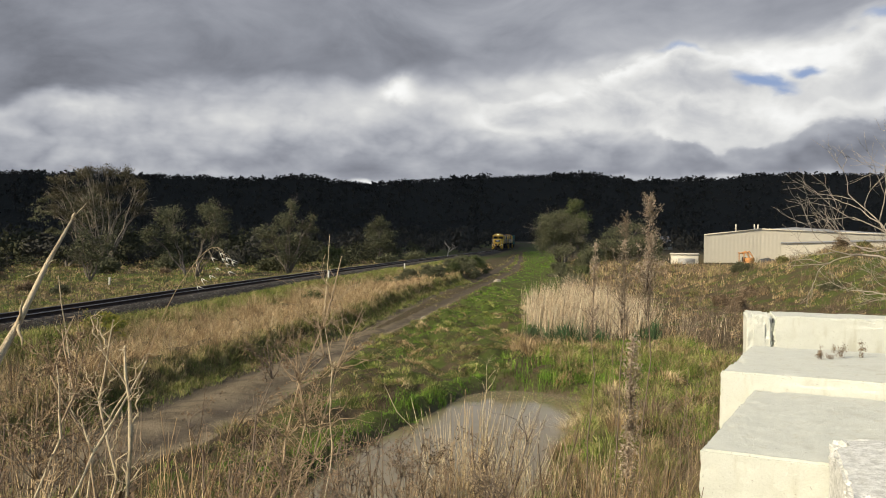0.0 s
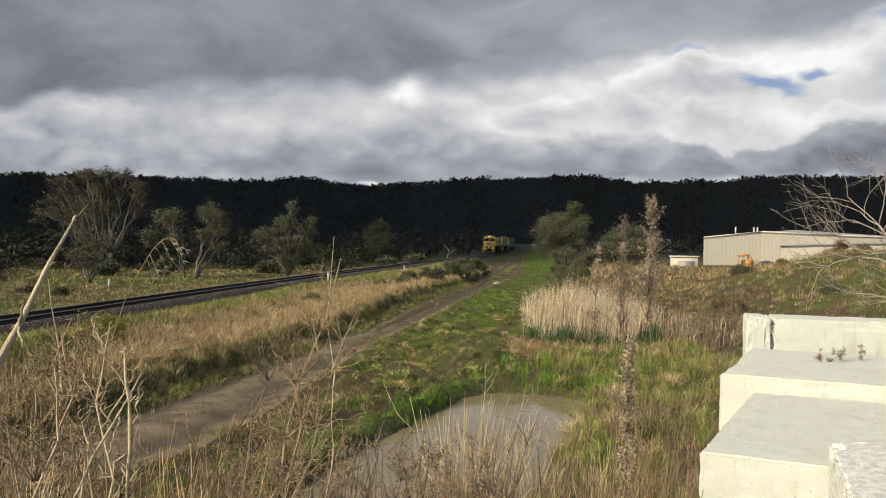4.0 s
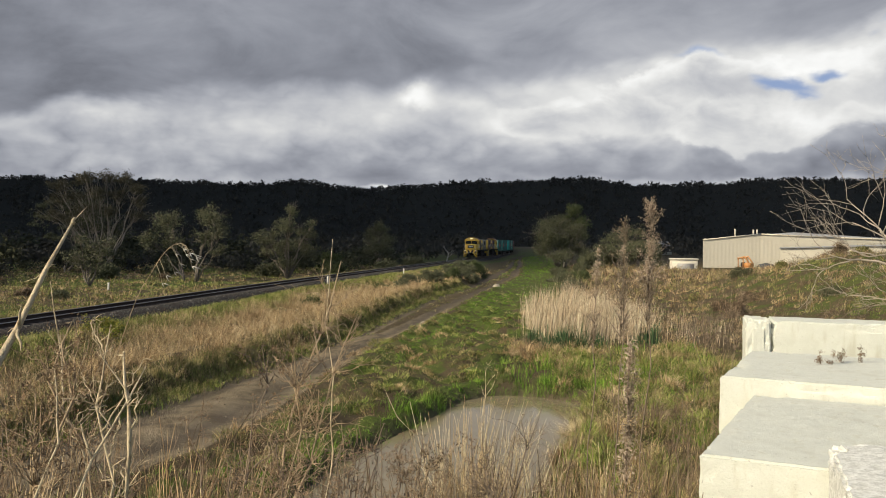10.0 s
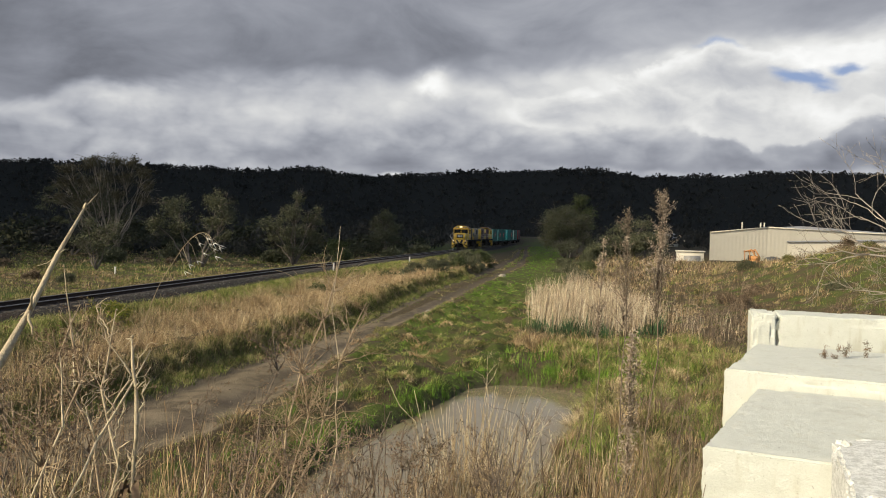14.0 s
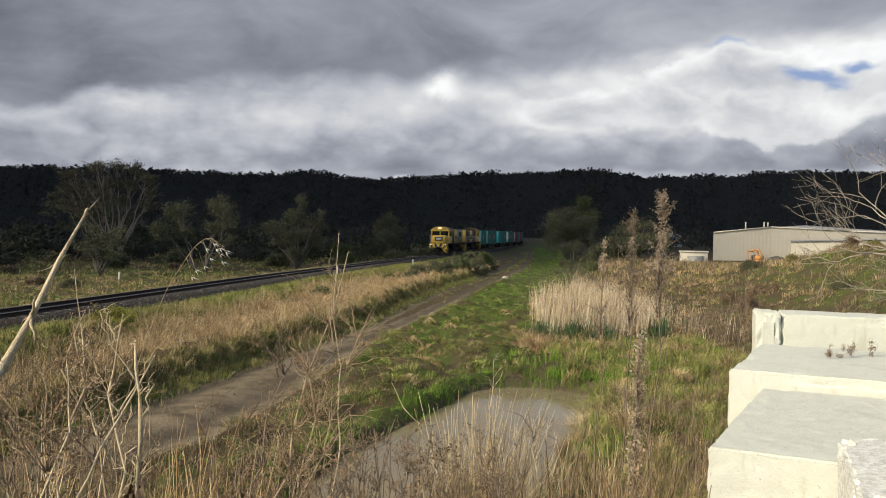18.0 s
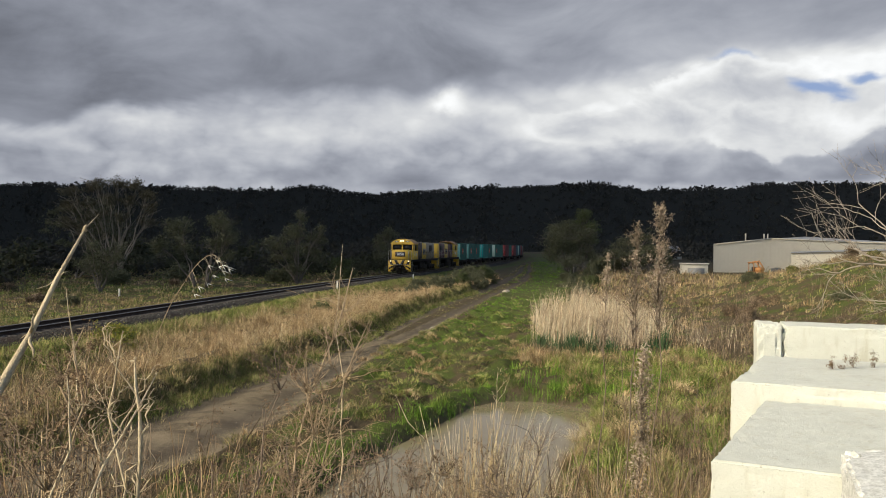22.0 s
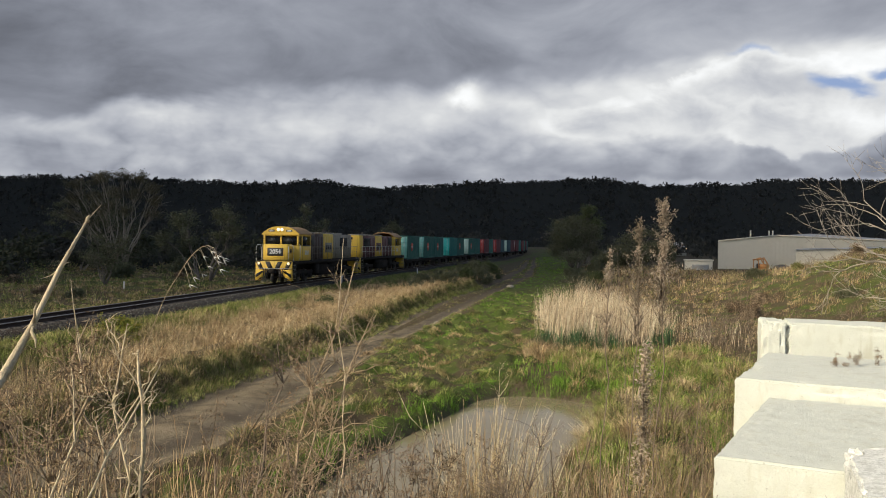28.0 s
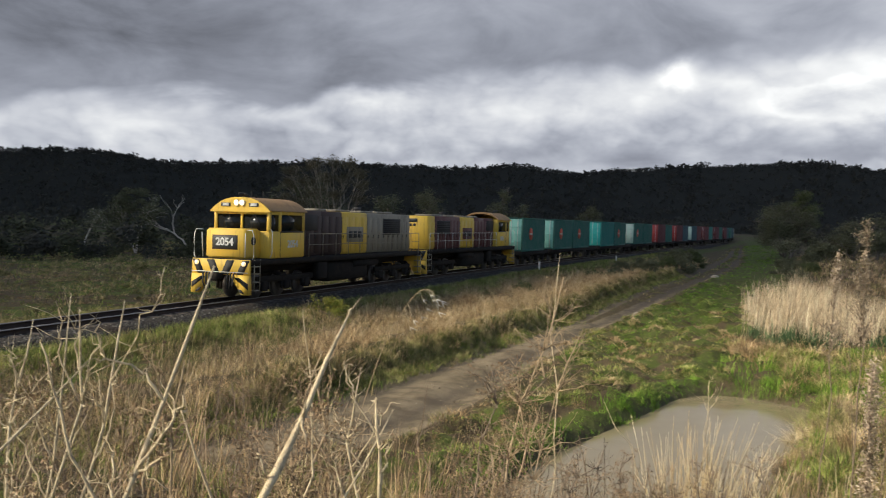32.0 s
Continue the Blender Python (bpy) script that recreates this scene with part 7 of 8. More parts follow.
# ---- concrete blocks ----
def rough_concrete_material():
    m = Nodes("broken_concrete")
    where = m.coords()
    lump, grit = m.noise(where, 26, 5, 0.7), m.noise(where, 90, 4, 0.7)
    col = m.mix(m.step(lump, 0.36, 0.62), (0.50, 0.495, 0.455), (0.72, 0.715, 0.67))
    col = m.mix(m.math("MULTIPLY", m.step(grit, 0.52, 0.66), 0.5), col, (0.27, 0.26, 0.23))
    m.bump(m.math("ADD", lump, m.math("MULTIPLY", grit, 0.4)), 0.45, 0.014)
    return m.done(col, 0.95, 0, 0.1)


M_ROUGH = rough_concrete_material()


def block(label, corner, size, top, turn, seed, chip=0.02, name="concrete_block", material=M_CONCRETE, rough=1.0):
    """A cast block with worn, chipped edges: corner is its near left top corner, size along its face, depth and height."""
    w, d, h = size
    bm = bmesh.new()
    bmesh.ops.create_cube(bm, size=1.0, matrix=Matrix.Translation((w / 2, d / 2, -h / 2)) @ Matrix.Diagonal((w, d, h, 1)))
    bmesh.ops.bevel(bm, geom=bm.edges[:], offset=0.012, segments=2, affect="EDGES")
    bmesh.ops.subdivide_edges(bm, edges=[e for e in bm.edges if e.calc_length() > 0.15], cuts=52, use_grid_fill=True)
    mid = Vector((w / 2, d / 2, -h / 2))
    shift = Vector((seed, 2.3 * seed, 0.7 * seed))
    for v in bm.verts:
        c = v.co
        edge = sum(1 for a, b in ((c.x, w), (c.y, d), (-c.z, h)) if min(a, b - a) < 0.055)
        n = noise.noise(c * 1.6 + shift) * 0.006 + noise.noise(c * 9 + shift) * 0.004 + rough * (noise.noise(c * 27) * 0.004 + noise.noise(c * 60) * 0.0025)
        loss = 0.0
        if edge >= 2:
            spall = noise.noise(c * 3.5 + shift) + 0.7 * noise.noise(c * 12 + shift) + 0.5 * noise.noise(c * 31 + shift)
            loss = chip * (max(0.0, spall + 0.1) * 1.3 + 0.3 * max(0.0, noise.noise(c * 45 + shift)))
        v.co += (c - mid).normalized() * (n - loss)
    me = bpy.data.meshes.new(name)
    bm.to_mesh(me)
    bm.free()
    me.polygons.foreach_set("use_smooth", np.ones(len(me.polygons), bool))
    me.set_sharp_from_angle(angle=0.55)
    me.materials.append(material)
    ob = new(name, me)
    ob.matrix_basis = pose(corner[0], corner[1], top, 0, 0, turn)
    return tagged(ob, label, "concrete block", "concrete blocks")


block("cream cast concrete block with pitted worn edges", (1.17, 3.90), (1.6, 1.78, 1.0), 2.055, -27, 3, 0.018)
block("cream cast concrete block with a chipped corner", (1.81, 5.61), (1.9, 1.55, 1.0), 2.15, -27, 5, 0.022)
block("narrow cream concrete end piece with moss stains", (2.56, 7.26), (0.20, 0.5, 1.1), 2.37, -16, 21, 0.02)
block("long cream cast concrete block with straight edges", (2.76, 7.20), (2.3, 0.5, 1.1), 2.37, -16, 18, 0.02)
block("broken rough grey concrete block", (1.30, 2.72), (1.4, 0.98, 1.0), 2.18, -20, 12, 0.06, material=M_ROUGH, rough=1.3)


# ---- dead weeds on the bank ----
def curve_pts(a, b, sag=0.05, n=8, r=None, wob=0.02):
    a, b = np.array(a, float), np.array(b, float)
    t = np.linspace(0, 1, n)[:, None]
    p = a + (b - a) * t + np.array((0, 0, 1.0)) * sag * np.sin(np.pi * t)
    if r is not None:
        p[1:-1] += r.normal(size=(n - 2, 3)) * wob
    return p


def husks(geo, r, at, n, reach, size):
    """Little pointed scales round a place."""
    for _ in range(n):
        c = np.array(at) + r.normal(size=3) * reach
        d = r.normal(size=3)
        d /= np.linalg.norm(d)
        s = np.cross(d, r.normal(size=3))
        s *= size * 0.3 / (np.linalg.norm(s) + 1e-9)
        geo.add([c - d * size, c + s, c + d * size, c - s], [(0, 1, 2, 3)])


def weed(label, base, top, seed, radius=0.006, branches=6, blen=0.25, heads=True, stem=None, lean_up=0.7, husk=0.006, leaves=0):
    """A dead stem with side twigs and dry heads, rooted at base, reaching top."""
    r = np.random.default_rng(seed)
    base, top = np.array(base, float), np.array(top, float)
    t = thing("dead_weed", label, "dead weed", "dead weeds", at=Matrix.Translation(base))
    axis = top - base
    if "leafless" in label:
        husk = 0.0065
    thick = radius > 0.0051 and "stalk" in label
    rough_line = curve_pts((0, 0, 0), axis, 0, 9, r, (0.010 + 0.010 * np.linalg.norm(axis)) * (0.7 if thick else 1.0))
    main = np.array([rough_line[i // 3] * (1 - (i % 3) / 3) + rough_line[min(8, i // 3 + 1)] * (i % 3) / 3 for i in range(25)])
    main[1:-1] += r.normal(size=(23, 3)) * radius * 0.35
    girth = radius * np.linspace(1, 0.62 if thick else 0.42, 25) * (1 + 0.45 * (np.arange(25) % 6 == 3) + 0.12 * r.normal(size=25)).clip(0.5, 1.6)
    girth[-1] *= 0.45
    g = Geo().tube(main, girth, 7)
    if thick:
        for k in (9, 13, 16, 19, 22, 24):      # broken side stubs at the nodes, and a split tip
            for _ in range(2 if k < 24 else 3):
                d = r.normal(size=3) * (0.8 if k < 24 else 0.35) + axis / np.linalg.norm(axis) * 1.2
                d *= radius * (r.uniform(3, 8) if k < 24 else r.uniform(0.6, 1.4)) / np.linalg.norm(d)
                q = main[k]
                g.tube(curve_pts(q, q + d, 0, 4, r, radius * 0.3), girth[min(k, 22)] * np.array((0.7, 0.5, 0.42, 0.12)), 5)
        for k in range(70):                    # peeling fibres
            q = main[r.integers(4, 25)]
            d = axis / np.linalg.norm(axis) * r.uniform(-1, 1) + r.normal(size=3) * 0.45
            d *= radius * r.uniform(1.5, 5)
            g.tube([q, q + d * 0.6, q + d + r.normal(size=3) * radius * 0.5], [radius * 0.16, radius * 0.10, radius * 0.04], 3)
    if "fork" in label or "thistle stalk" in label:
        for k in range(5):                     # forks that bend upwards, each with broken twigs
            q = main[int(25 * r.uniform(0.62, 0.95))]
            a, l = r.uniform(0, 6.28), r.uniform(0.06, 0.17)
            out = np.array((math.cos(a), math.sin(a) * 0.5, 0.0))
            mid = q + out * l * 0.36 + np.array((0, 0, l * 0.5))
            end = mid + out * l * 0.28 + np.array((0, 0, l * 0.6)) + r.normal(size=3) * 0.012
            arm = np.vstack([curve_pts(q, mid, 0, 5, r, 0.0015)[:-1], curve_pts(mid, end, 0, 6, r, 0.004)])
            g.tube(arm, radius * np.linspace(0.46, 0.2, len(arm)) * (1 + 0.2 * r.normal(size=len(arm))).clip(0.6, 1.6), 6)
            for j in range(6):
                o = arm[r.integers(3, len(arm))]
                e = np.array((r.normal() * 0.8, r.normal() * 0.6, r.uniform(0.1, 1.3))) * r.uniform(0.012, 0.045)
                g.tube(curve_pts(o, o + e, 0, 4, r, 0.002), radius * np.array((0.2, 0.16, 0.11, 0.05)), 4)
    main = main[::3]
    heads_geo = Geo()
    blen *= 0.6
    for k in range(2 * branches):
        f = r.uniform(0.25, 1.0)
        p = main[int(f * 8)]
        d = np.array((r.normal(), r.normal() * 0.6, lean_up * r.uniform(0.5, 2.2)))
        d = d / np.linalg.norm(d) * blen * r.uniform(0.5, 1.3)
        tw = curve_pts(p, p + d, 0.02 * r.normal(), 5, r, 0.006)
        g.tube(tw, np.linspace(radius * 0.42, radius * 0.2, 5), 4)
        for j in range(r.integers(2, 6)):
            q = tw[r.integers(1, 5)]
            e = d * 0.3 + r.normal(size=3) * blen * 0.22
            g.tube(curve_pts(q, q + e, 0, 4, r, 0.004), np.linspace(radius * 0.22, radius * 0.12, 4), 3)
            if heads:
                husks(heads_geo, r, q + e, 10, husk * 1.3, husk)
        if heads:
            husks(heads_geo, r, p + d, 14, husk * 1.5, husk)
    for k in range(5):
        q = main[r.integers(2, 9)]
        e = np.array((r.normal(), r.normal(), -0.6)) * radius * 2.5
        s = np.cross(e, r.normal(size=3))
        s *= radius * 0.5 / np.linalg.norm(s)
        g.add([q, q + e * 0.5 + s, q + e * 1.1 + (0, 0, radius), q + e * 0.5 - s], [(0, 1, 2, 3)])
    dry = Geo()
    for k in range(leaves * (4 if thick else 1)):
        q = main[r.integers(1, 7)] + (r.normal(size=3) * radius if thick else 0)
        a, l = r.uniform(0, 6.28), r.uniform(0.015, 0.045) * (1.5 if thick else 1.0)
        o = np.array((math.cos(a), math.sin(a), 0))
        s = np.array((-math.sin(a), math.cos(a), r.normal() * 0.5)) * l * (0.13 if thick else 0.08)
        p0, p1, p2, p3 = q, q + o * l * 0.35 + (0, 0, 0.015), q + o * l * 0.6 - (0, 0, l * 0.35), q + o * l * 0.45 - (0, 0, l * 0.9)
        dry.add([p0 - s * 0.3, p0 + s * 0.3, p1 + s, p1 - s, p2 + s * 0.9, p2 - s * 0.7, p3], [(0, 1, 2, 3), (3, 2, 4, 5)])
        dry.more([(5, 4, 6)])
    if leaves:
        tagged(part("withered_leaf", dry, M_THISTLE, t), kind="stuff")
    part("stem", g, stem or M_STEM, t)
    if heads_geo.n:
        tagged(part("husk", heads_geo, M_THISTLE, t), kind="stuff")
    return t


def oat_stem(label, knots, seed):
    """A thin grass stem through a few knots that arches over, its pale spikelets hanging on fine threads."""
    r = np.random.default_rng(seed)
    knots = np.array(knots, float)
    base = knots[0].copy()
    knots = knots - base
    t = thing("oat_grass", label, "grass", at=Matrix.Translation(base))
    ext = np.vstack([2 * knots[0] - knots[1], knots, 2 * knots[-1] - knots[-2]])
    p = []
    for k in range(1, len(ext) - 2):
        a, b, c, d = ext[k - 1 : k + 3]
        for u in np.arange(0, 1, 0.1):
            p.append(0.5 * (2 * b + (c - a) * u + (2 * a - 5 * b + 4 * c - d) * u * u + (3 * b - a - 3 * c + d) * u**3))
    p = np.array(p + [knots[-1]])
    part("stem", Geo().tube(p, np.linspace(0.0014, 0.0005, len(p)), 5), M_MIDSTEM, t)
    g, fine = Geo(), Geo()
    for k in range(12):
        q = p[len(p) - 1 - int(k * 2.6)]
        drop = np.array((0.012 + 0.008 * r.random(), 0.01 * r.normal(), -0.012 - 0.035 * r.random() * (k > 1)))
        fine.tube(curve_pts(q, q + drop, 0.006, 4, r, 0.001), 0.0005, 3)
        for j in range(2):
            e = np.array((0.007 + 0.008 * j, 0.005 * r.normal(), -0.011 + 0.005 * j)) * r.uniform(0.7, 1.2)
            s = np.cross(e, (0, 1, 0.2))
            s *= 0.0011 / np.linalg.norm(s)
            o, w = q + drop, np.array((0, 0.0016, 0))
            g.add([o, o + e * 0.45 + s, o + e * 1.3, o + e * 0.45 - s, o + e * 0.45 + w, o + e * 0.45 - w], [(0, 1, 4), (1, 2, 4), (2, 3, 4), (3, 0, 4), (0, 5, 1), (1, 5, 2), (2, 5, 3), (3, 5, 0)])
    tagged(part("pedicel", fine, M_STEM, t), kind="stuff")
    tagged(part("spikelets", g, M_OATS, t), kind="stuff")
    return t


WEEDS = [
    ("thick pale broken stalk leaning over the bank", (-0.96, 0.13, 1.42), (-0.49, 1.15, 3.02), 300, 0.0058, 4, 0.05, False),
    ("thin upright dry weed stalk", (-0.62, 1.78, 1.42), (-0.66, 1.80, 2.76), 301, 0.0055, 3, 0.12, False),
    ("forked dry stalk with broken twigs", (-1.12, 0.80, 1.43), (-0.65, 1.90, 2.72), 302, 0.0045, 4, 0.14, False),
    ("thin upright dry weed stalk", (-0.87, 1.88, 1.43), (-0.85, 1.90, 2.71), 303, 0.0040, 3, 0.10, True),
    ("dry thistle with brown heads", (-0.74, 1.97, 1.42), (-0.98, 2.30, 2.78), 304, 0.0050, 16, 0.22, True),
    ("dry thistle with brown heads", (-0.87, 1.98, 1.42), (-0.94, 2.00, 2.64), 305, 0.0040, 14, 0.20, True),
    ("leafless brown branching weed", (-0.84, 3.27, 1.40), (-0.50, 4.20, 2.90), 306, 0.0066, 26, 0.26, False),
    ("leafless brown branching weed", (-0.69, 3.17, 1.40), (-0.57, 3.90, 2.64), 307, 0.0050, 24, 0.26, True),
    ("leafless brown branching weed", (-0.77, 3.30, 1.40), (-0.40, 4.30, 2.64), 308, 0.0055, 22, 0.28, False),
    ("dry grey branching weed", (-0.73, 2.96, 1.41), (-0.69, 3.39, 2.59), 309, 0.0050, 14, 0.24, True),
    ("thin swaying dry stem", (-0.52, 4.01, 1.29), (-0.55, 4.30, 3.01), 310, 0.0035, 2, 0.06, False),
    ("tall dry weed stalk", (1.51, 5.80, 0.72), (1.70, 5.99, 2.15), 311, 0.0040, 8, 0.25, True),
    ("tall dry weed stalk", (2.19, 7.74, 0.12), (2.38, 8.00, 2.76), 312, 0.0040, 8, 0.30, True),
    ("tall dry weed stalk", (2.84, 8.46, -0.02), (2.90, 8.50, 2.69), 313, 0.0035, 6, 0.20, True),
    ("tall dry weed stalk", (2.00, 9.44, -0.50), (1.90, 10.00, 2.95), 314, 0.0040, 8, 0.30, True),
    ("dry forked weed stem", (0.46, 4.97, 0.99), (0.52, 4.99, 1.99), 315, 0.0050, 8, 0.20, True),
    ("dry forked weed stem", (0.20, 6.30, 0.52), (0.33, 6.49, 2.07), 316, 0.0040, 4, 0.20, False),
    ("pale arching grass stem", (0.28, 5.97, 0.66), (-0.40, 5.99, 1.97), 317, 0.0040, 1, 0.10, False),
    ("thistle stalk leaning over the bank", (-1.01, 0.50, 1.42), (-0.60, 0.97, 3.09), 318, 0.0047, 12, 0.11, True),
    ("forked thistle stalk at the bank edge", (-1.02, 1.03, 1.42), (-1.06, 1.32, 3.01), 319, 0.0036, 12, 0.16, True),
    ("forked thistle stalk at the bank edge", (-1.53, -0.67, 1.43), (-0.90, 1.15, 2.93), 320, 0.0045, 6, 0.10, True),
    ("dry thistle with brown heads", (-1.15, 1.56, 1.41), (-1.02, 1.63, 2.85), 321, 0.0050, 14, 0.16, True),
    ("dry thistle with brown heads", (-0.81, 1.59, 1.42), (-0.91, 2.07, 2.77), 322, 0.0050, 14, 0.20, True),
    ("bleached stalk at the bank edge", (-0.90, 2.44, 1.41), (-1.09, 2.44, 2.88), 323, 0.0040, 8, 0.14, True),
    ("forked thistle stalk at the bank edge", (-1.03, 0.83, 1.42), (-0.95, 1.19, 3.00), 324, 0.0036, 7, 0.12, False),
    ("forked thistle stalk at the bank edge", (-1.02, 0.76, 1.43), (-0.97, 1.34, 3.00), 325, 0.0036, 7, 0.12, False),
    ("bleached forked stalk with broken twigs", (-0.71, 1.87, 1.41), (-0.73, 1.91, 2.81), 326, 0.0045, 5, 0.10, False),
    ("leaning dead stalk with dark heads", (-0.22, 1.17, 1.43), (-0.71, 1.09, 2.88), 327, 0.0040, 8, 0.10, True),
    ("bleached forked stalk with broken twigs", (-1.07, 0.98, 1.41), (-1.26, 1.47, 2.94), 328, 0.0040, 8, 0.16, False),
]
SWAYING = []
for label, base, top, seed, radius, count, reach, heads in WEEDS:
    SWAYING.append(weed(label, base, top, seed, radius, count, reach, heads, M_MIDSTEM if "leafless" in label else M_DARKSTEM if "branching" in label or "tall" in label else M_MIDSTEM if "brown heads" in label else M_STEM, leaves=44 if "thistle stalk" in label else 16 if "thistle" in label else 10 if "stalk" in label else 0))
r = np.random.default_rng(21)
for k in range(88):
    x, y = (r.uniform(-3.6, 0.4), r.uniform(2.4, 5.6)) if k < 62 else (r.uniform(2.2, 6.5), r.uniform(8.5, 15))
    if pond_depth(x, y) > -0.2:
        continue
    h = r.uniform(0.45, 0.95) if k < 62 else r.uniform(0.8, 1.7)
    z = float(ground(x, y)) - 0.02
    SWAYING.append(weed("dry thistle weed with brown heads" if k % 3 else "thin bleached weed with broken twigs", (x, y, z), (x + r.normal() * 0.12, y + r.normal() * 0.1, z + h), 600 + k, r.uniform(0.003, 0.006), r.integers(6, 16), r.uniform(0.14, 0.28), bool(k % 3), M_MIDSTEM if k % 4 == 1 else M_DARKSTEM, leaves=8 if k % 3 else 0))
for x, y, z in ((2.91, 6.29, 2.12), (2.68, 6.15, 2.12), (2.80, 6.2, 2.12), (3.05, 6.3, 2.13)):
    SWAYING.append(weed("tiny brown weed growing between blocks", (x, y, z), (x + 0.02, y, z + 0.11), int(x * 100), 0.0012, 3, 0.035, True, M_DARKSTEM))
# the brush-like seed spike
r = np.random.default_rng(77)
spike = thing("seed_spike", "tall brown bristly dead seed spike", "dead weed", "dead weeds", at=pose(1.37, 6.4, 0.2))
part("stem", Geo().tube(curve_pts((0, 0, 0), (0.05, 0.1, 2.05), 0, 8, r, 0.01), np.linspace(0.014, 0.006, 8), 6), M_DARKSTEM, spike)
g = Geo()
for k in range(2200):
    f = r.uniform(0.30, 1.0)
    husks(g, r, (0.05 * f, 0.1 * f, 2.05 * f), 1, 0.044 * (1.2 - 0.5 * f) * (0.6 + 0.5 * math.sin(23 * f) ** 2), 0.017)
tagged(part("bristle_mass", g, M_PLUME, spike), kind="stuff")
SWAYING.append(spike)


def plume(label, base, top, seed, wide, count):
    """A tall weed whose upper half is a feathery mass of dry seed."""
    r = np.random.default_rng(seed)
    t = thing("plume_weed", label, "dead weed", "dead weeds", at=Matrix.Translation(base))
    axis = np.array(top) - np.array(base)
    main = curve_pts((0, 0, 0), axis, 0, 9, r, 0.02)
    part("stem", Geo().tube(main, np.linspace(0.008, 0.004, 9), 6), M_DARKSTEM, t)
    g, tw = Geo(), Geo()
    for k in range(count):
        f = r.uniform(0.62, 1.0)
        p = axis * f
        d = np.array((r.normal() * 0.7, r.normal() * 0.7, 1.3)) * wide * (1.2 - f) * 1.5
        tw.tube([p, p + d * 0.6, p + d], [0.004, 0.003, 0.002], 3)
        for j in range(24):
            husks(g, r, p + d * r.uniform(0.1, 1.05), 1, 0.02, 0.014)
    tagged(part("twig_mass", tw, M_DARKSTEM, t), kind="stuff")
    tagged(part("seed_plume", g, M_PLUME, t), kind="stuff")
    return t


SWAYING.append(plume("tall feathery dead plume weed", (2.05, 8.9, 0.1), (2.20, 9.0, 3.42), 61, 0.20, 110))
SWAYING.append(plume("feathery dead plume weed", (1.80, 8.9, 0.1), (1.88, 9.0, 3.22), 62, 0.16, 70))
SWAYING.append(plume("short feathery dead plume weed", (1.55, 9.2, 0.1), (1.66, 9.3, 2.95), 63, 0.12, 40))
OAT = oat_stem("arching wild oat stem with pale spikelets", ((-0.95, 1.99, 1.42), (-0.86, 1.99, 2.15), (-0.77, 1.99, 2.46), (-0.65, 2.0, 2.80), (-0.59, 2.0, 2.91), (-0.55, 2.0, 2.96), (-0.52, 2.0, 2.97), (-0.505, 2.0, 2.95)), 71)
for x, y, s, seed in ((-0.79, 39.32, 0.16, 3), (4.63, 73.23, 0.24, 4), (-1.06, 38.00, 0.10, 5)):
    r = np.random.default_rng(seed)
    bm = bmesh.new()
    bmesh.ops.create_icosphere(bm, subdivisions=2, radius=s)
    for v in bm.verts:
        v.co = Vector((v.co.x * 1.3, v.co.y, v.co.z * 0.75)) * (1 + 0.35 * noise.noise(v.co * (2.2 / s) + Vector((seed, 0, 0))))
    me = bpy.data.meshes.new("stone")
    bm.to_mesh(me)
    bm.free()
    me.materials.append(M_POST)
    ob = new("stone", me)
    ob.matrix_basis = pose(x, y, float(ground(x, y)) + 0.25 * s, 0, 0, 40 * seed)
    tagged(ob, "pale rough stone lying beside the lane", "stone", "lane stones")
# straw clumps, each a fan of stiff stems
for i, (x, y, count, tall) in enumerate(((0.15, 5.4, 190, 0.95), (0.42, 5.8, 150, 0.85), (-1.0, 3.4, 40, 0.75), (-1.5, 3.2, 34, 0.7), (-0.7, 3.0, 26, 0.62), (0.9, 5.0, 40, 0.7), (1.2, 6.6, 40, 0.85), (-2.3, 3.6, 40, 0.8), (-0.1, 4.3, 36, 0.6))):
    r = np.random.default_rng(500 + i)
    clump = thing("straw_clump", "bleached clump of stiff dry grass stems", "dry grass", "straw clumps", at=pose(x, y, float(ground(x, y)) - 0.03))
    g = Geo()
    for k in range(count):
        a, l = r.uniform(0, 6.28), tall * r.uniform(0.5, 1.15)
        b = np.array((r.normal() * 0.09, r.normal() * 0.09, 0))
        tip = b + np.array((math.cos(a) * l * r.uniform(0.05, 0.4) + 0.05, math.sin(a) * l * 0.25, l))
        g.tube(curve_pts(b, tip, 0, 5, r, 0.01), np.linspace(0.0035, 0.0012, 5), 3)
    tagged(part("straw", g, M_STRAW if i in (0, 1, 4, 6) else M_DRY, clump), kind="stuff")
# tall scattered stems among the rough ground
g = Geo()
r = np.random.default_rng(88)
for k in range(900):
    x, y = (r.uniform(2.5, 8), r.uniform(8, 20)) if k % 2 else (r.uniform(-4.5, 1.5), r.uniform(3.0, 8.5))
    if pond_depth(x, y) > -0.1 or (x > 0.9 + 0.42 * (y - 3) and y < 9):
        continue
    l = r.uniform(0.5, 1.15) * (1.0 if y > 6 else 0.75)
    b = np.array((x, y, float(ground(x, y)) - 0.02))
    g.tube(curve_pts(b, b + np.array((r.normal() * 0.14 + 0.06, r.normal() * 0.12, l)), 0, 5, r, 0.02), np.linspace(0.005, 0.0018, 5), 3)
stuff("dry_stems", g, M_BRUSH, "scattered tall dry weed stems", "dry stems")


# ---- movement ----
def front_arc(t):
    """Arc length of the leading coupler: the train gathers speed."""
    return arc_at(203.0) - (3.655 * t + 0.05936 * t * t - 1.85)


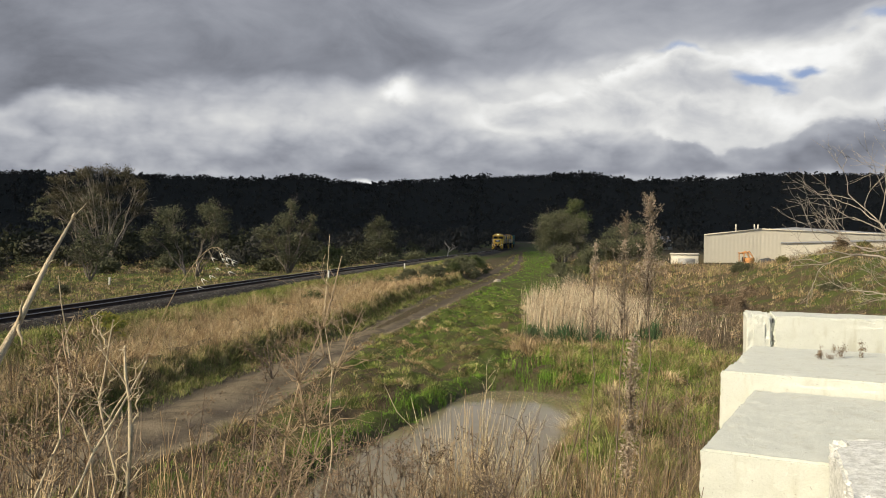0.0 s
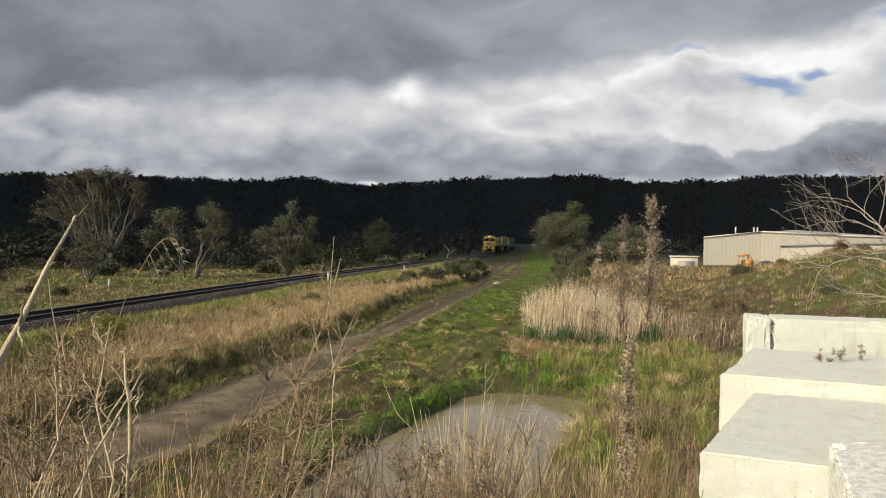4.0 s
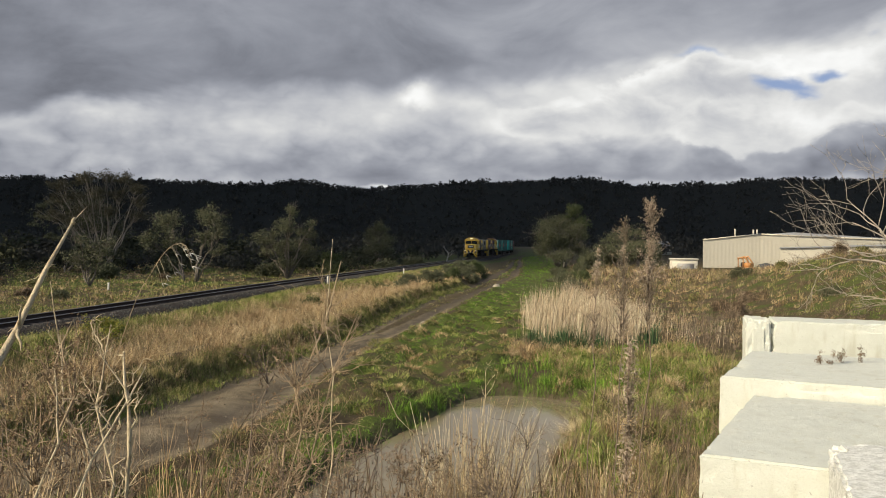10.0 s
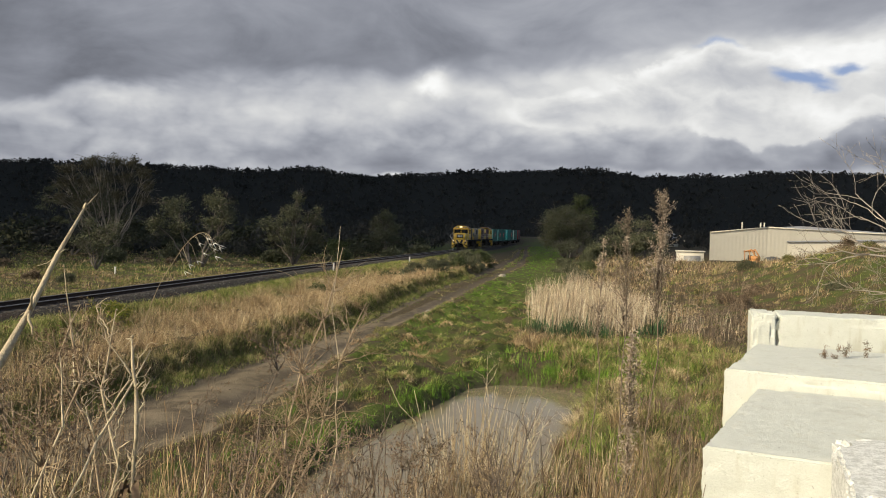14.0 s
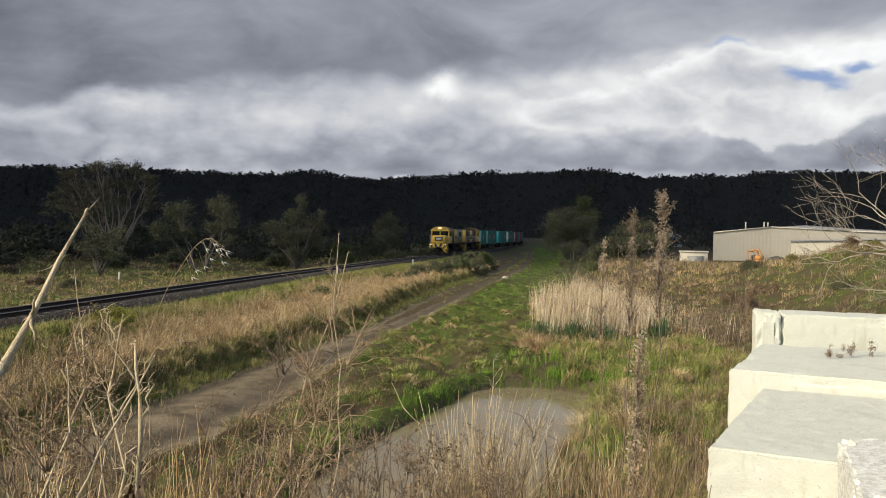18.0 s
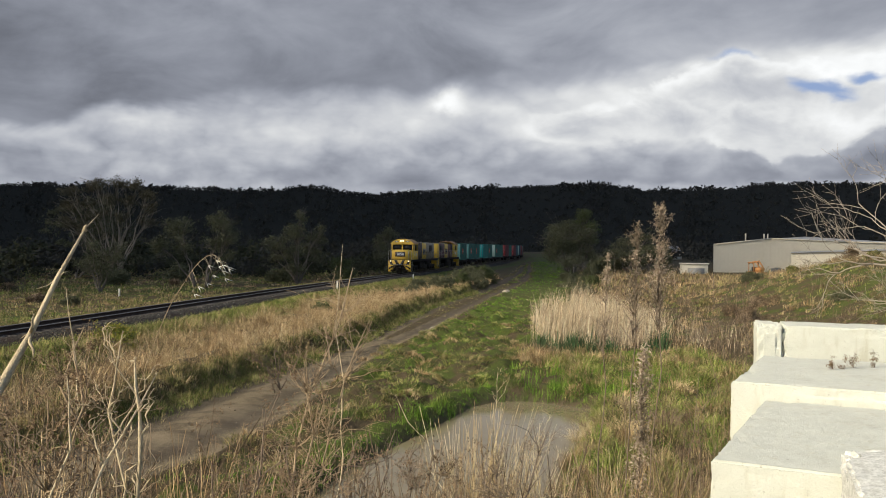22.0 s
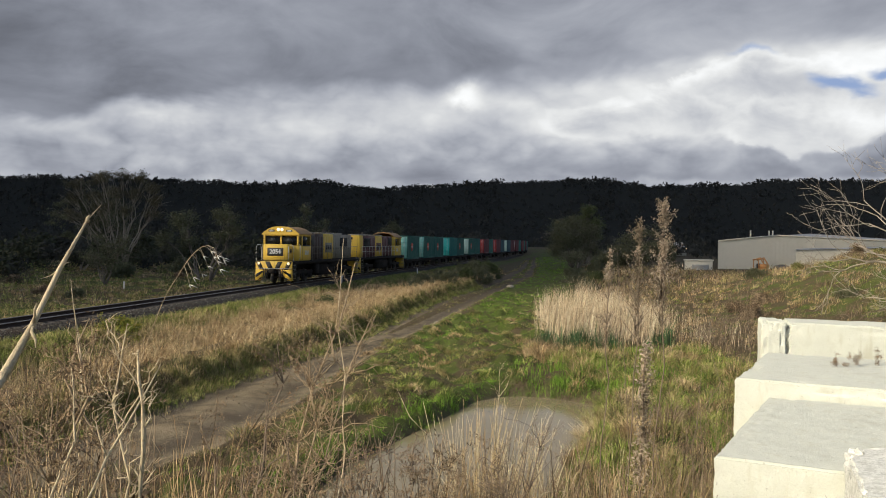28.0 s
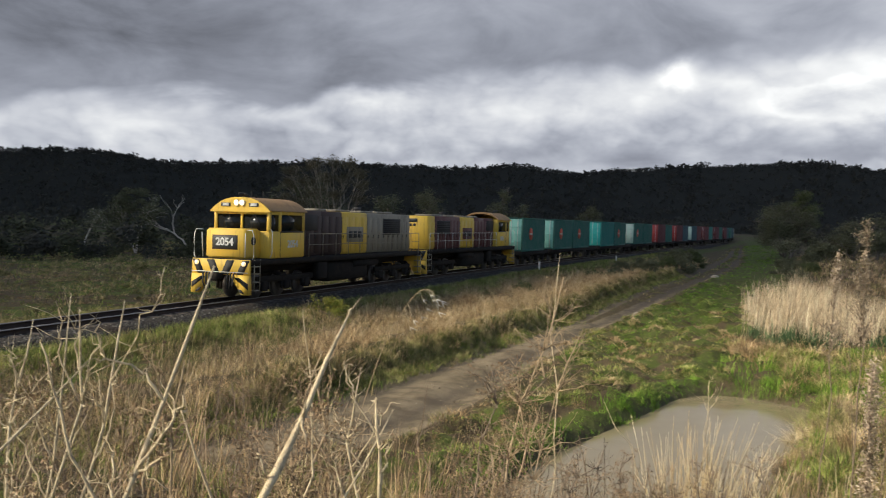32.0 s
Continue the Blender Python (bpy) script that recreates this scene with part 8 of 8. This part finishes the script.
def vehicle_pose(s, half, z, back):
    a, b = along(s - half), along(s + half)
    c, d = (a + b) / 2, (a - b)
    turn = math.degrees(math.atan2(-d[0], d[1])) + (180 if back else 0)
    return pose(c[0], c[1], z, 0, 0, turn)


def motions():
    for ob, behind, half, z, wheels, back in TRAIN:
        walk(ob, [(t, vehicle_pose(front_arc(t) + behind, half, z, back)) for t in np.arange(0, 32.01, 1.0)])
        for w in wheels:
            home = w.matrix_basis.translation.copy()
            sign = 1 if back else -1
            rows = []
            for k in range(0, 961, 2):
                t = k / 30
                rows.append((t, Matrix.Translation(home) @ Matrix.Rotation(sign * (front_arc(0) - front_arc(t)) / 0.46, 4, "X")))
            walk(w, rows)
    # drifting cloud, and its shade
    walk(dome, [(0, pose(0, 0, 0, 0, 0, 0)), (16, pose(0, 0, 0, 0, 0, -2.0)), (32, pose(0, 0, 0, 0, 0, -4.0))])
    walk(cloud, [(t, Matrix.Translation(Vector(ACROSS) * p)) for t, p in ((0, -130), (3, -120), (6, -107), (10, -97), (14, -90), (17, -83), (19, -79), (22, -72), (24, -64), (28, -53), (30, -46), (32, -36))])
    # stems nodding in the wind
    r = np.random.default_rng(5)
    gusts = ((0, 0.0), (3, -2.3), (6, -7.0), (9, -4.3), (10, -2.9), (14, -1.4), (17, -1.4), (20, -0.4), (25, -1.4), (28, -1.6), (29, -1.4), (30, -0.8), (31, -0.8), (32, -2.6))
    rest = OAT.matrix_basis.copy()
    walk(OAT, [(t, rest @ pose(0, 0, 0, 0, float(np.interp(t, *zip(*gusts))) + 0.35 * math.sin(3.1 * t), 0)) for t in np.arange(0, 32.01, 0.5)])
    for i, ob in enumerate(SWAYING):
        home, ph, big = ob.matrix_basis.copy(), r.uniform(0, 6.28), (0.12 if ob.matrix_basis.translation.y < 2.4 else 0.6)
        walk(ob, [(t, home @ pose(0, 0, 0, 0.5 * big * math.sin(1.7 * t + ph), big * math.sin(1.1 * t + ph) + 0.4 * big * math.sin(2.9 * t), 0)) for t in np.arange(0, 32.01, 0.5)])


motions()
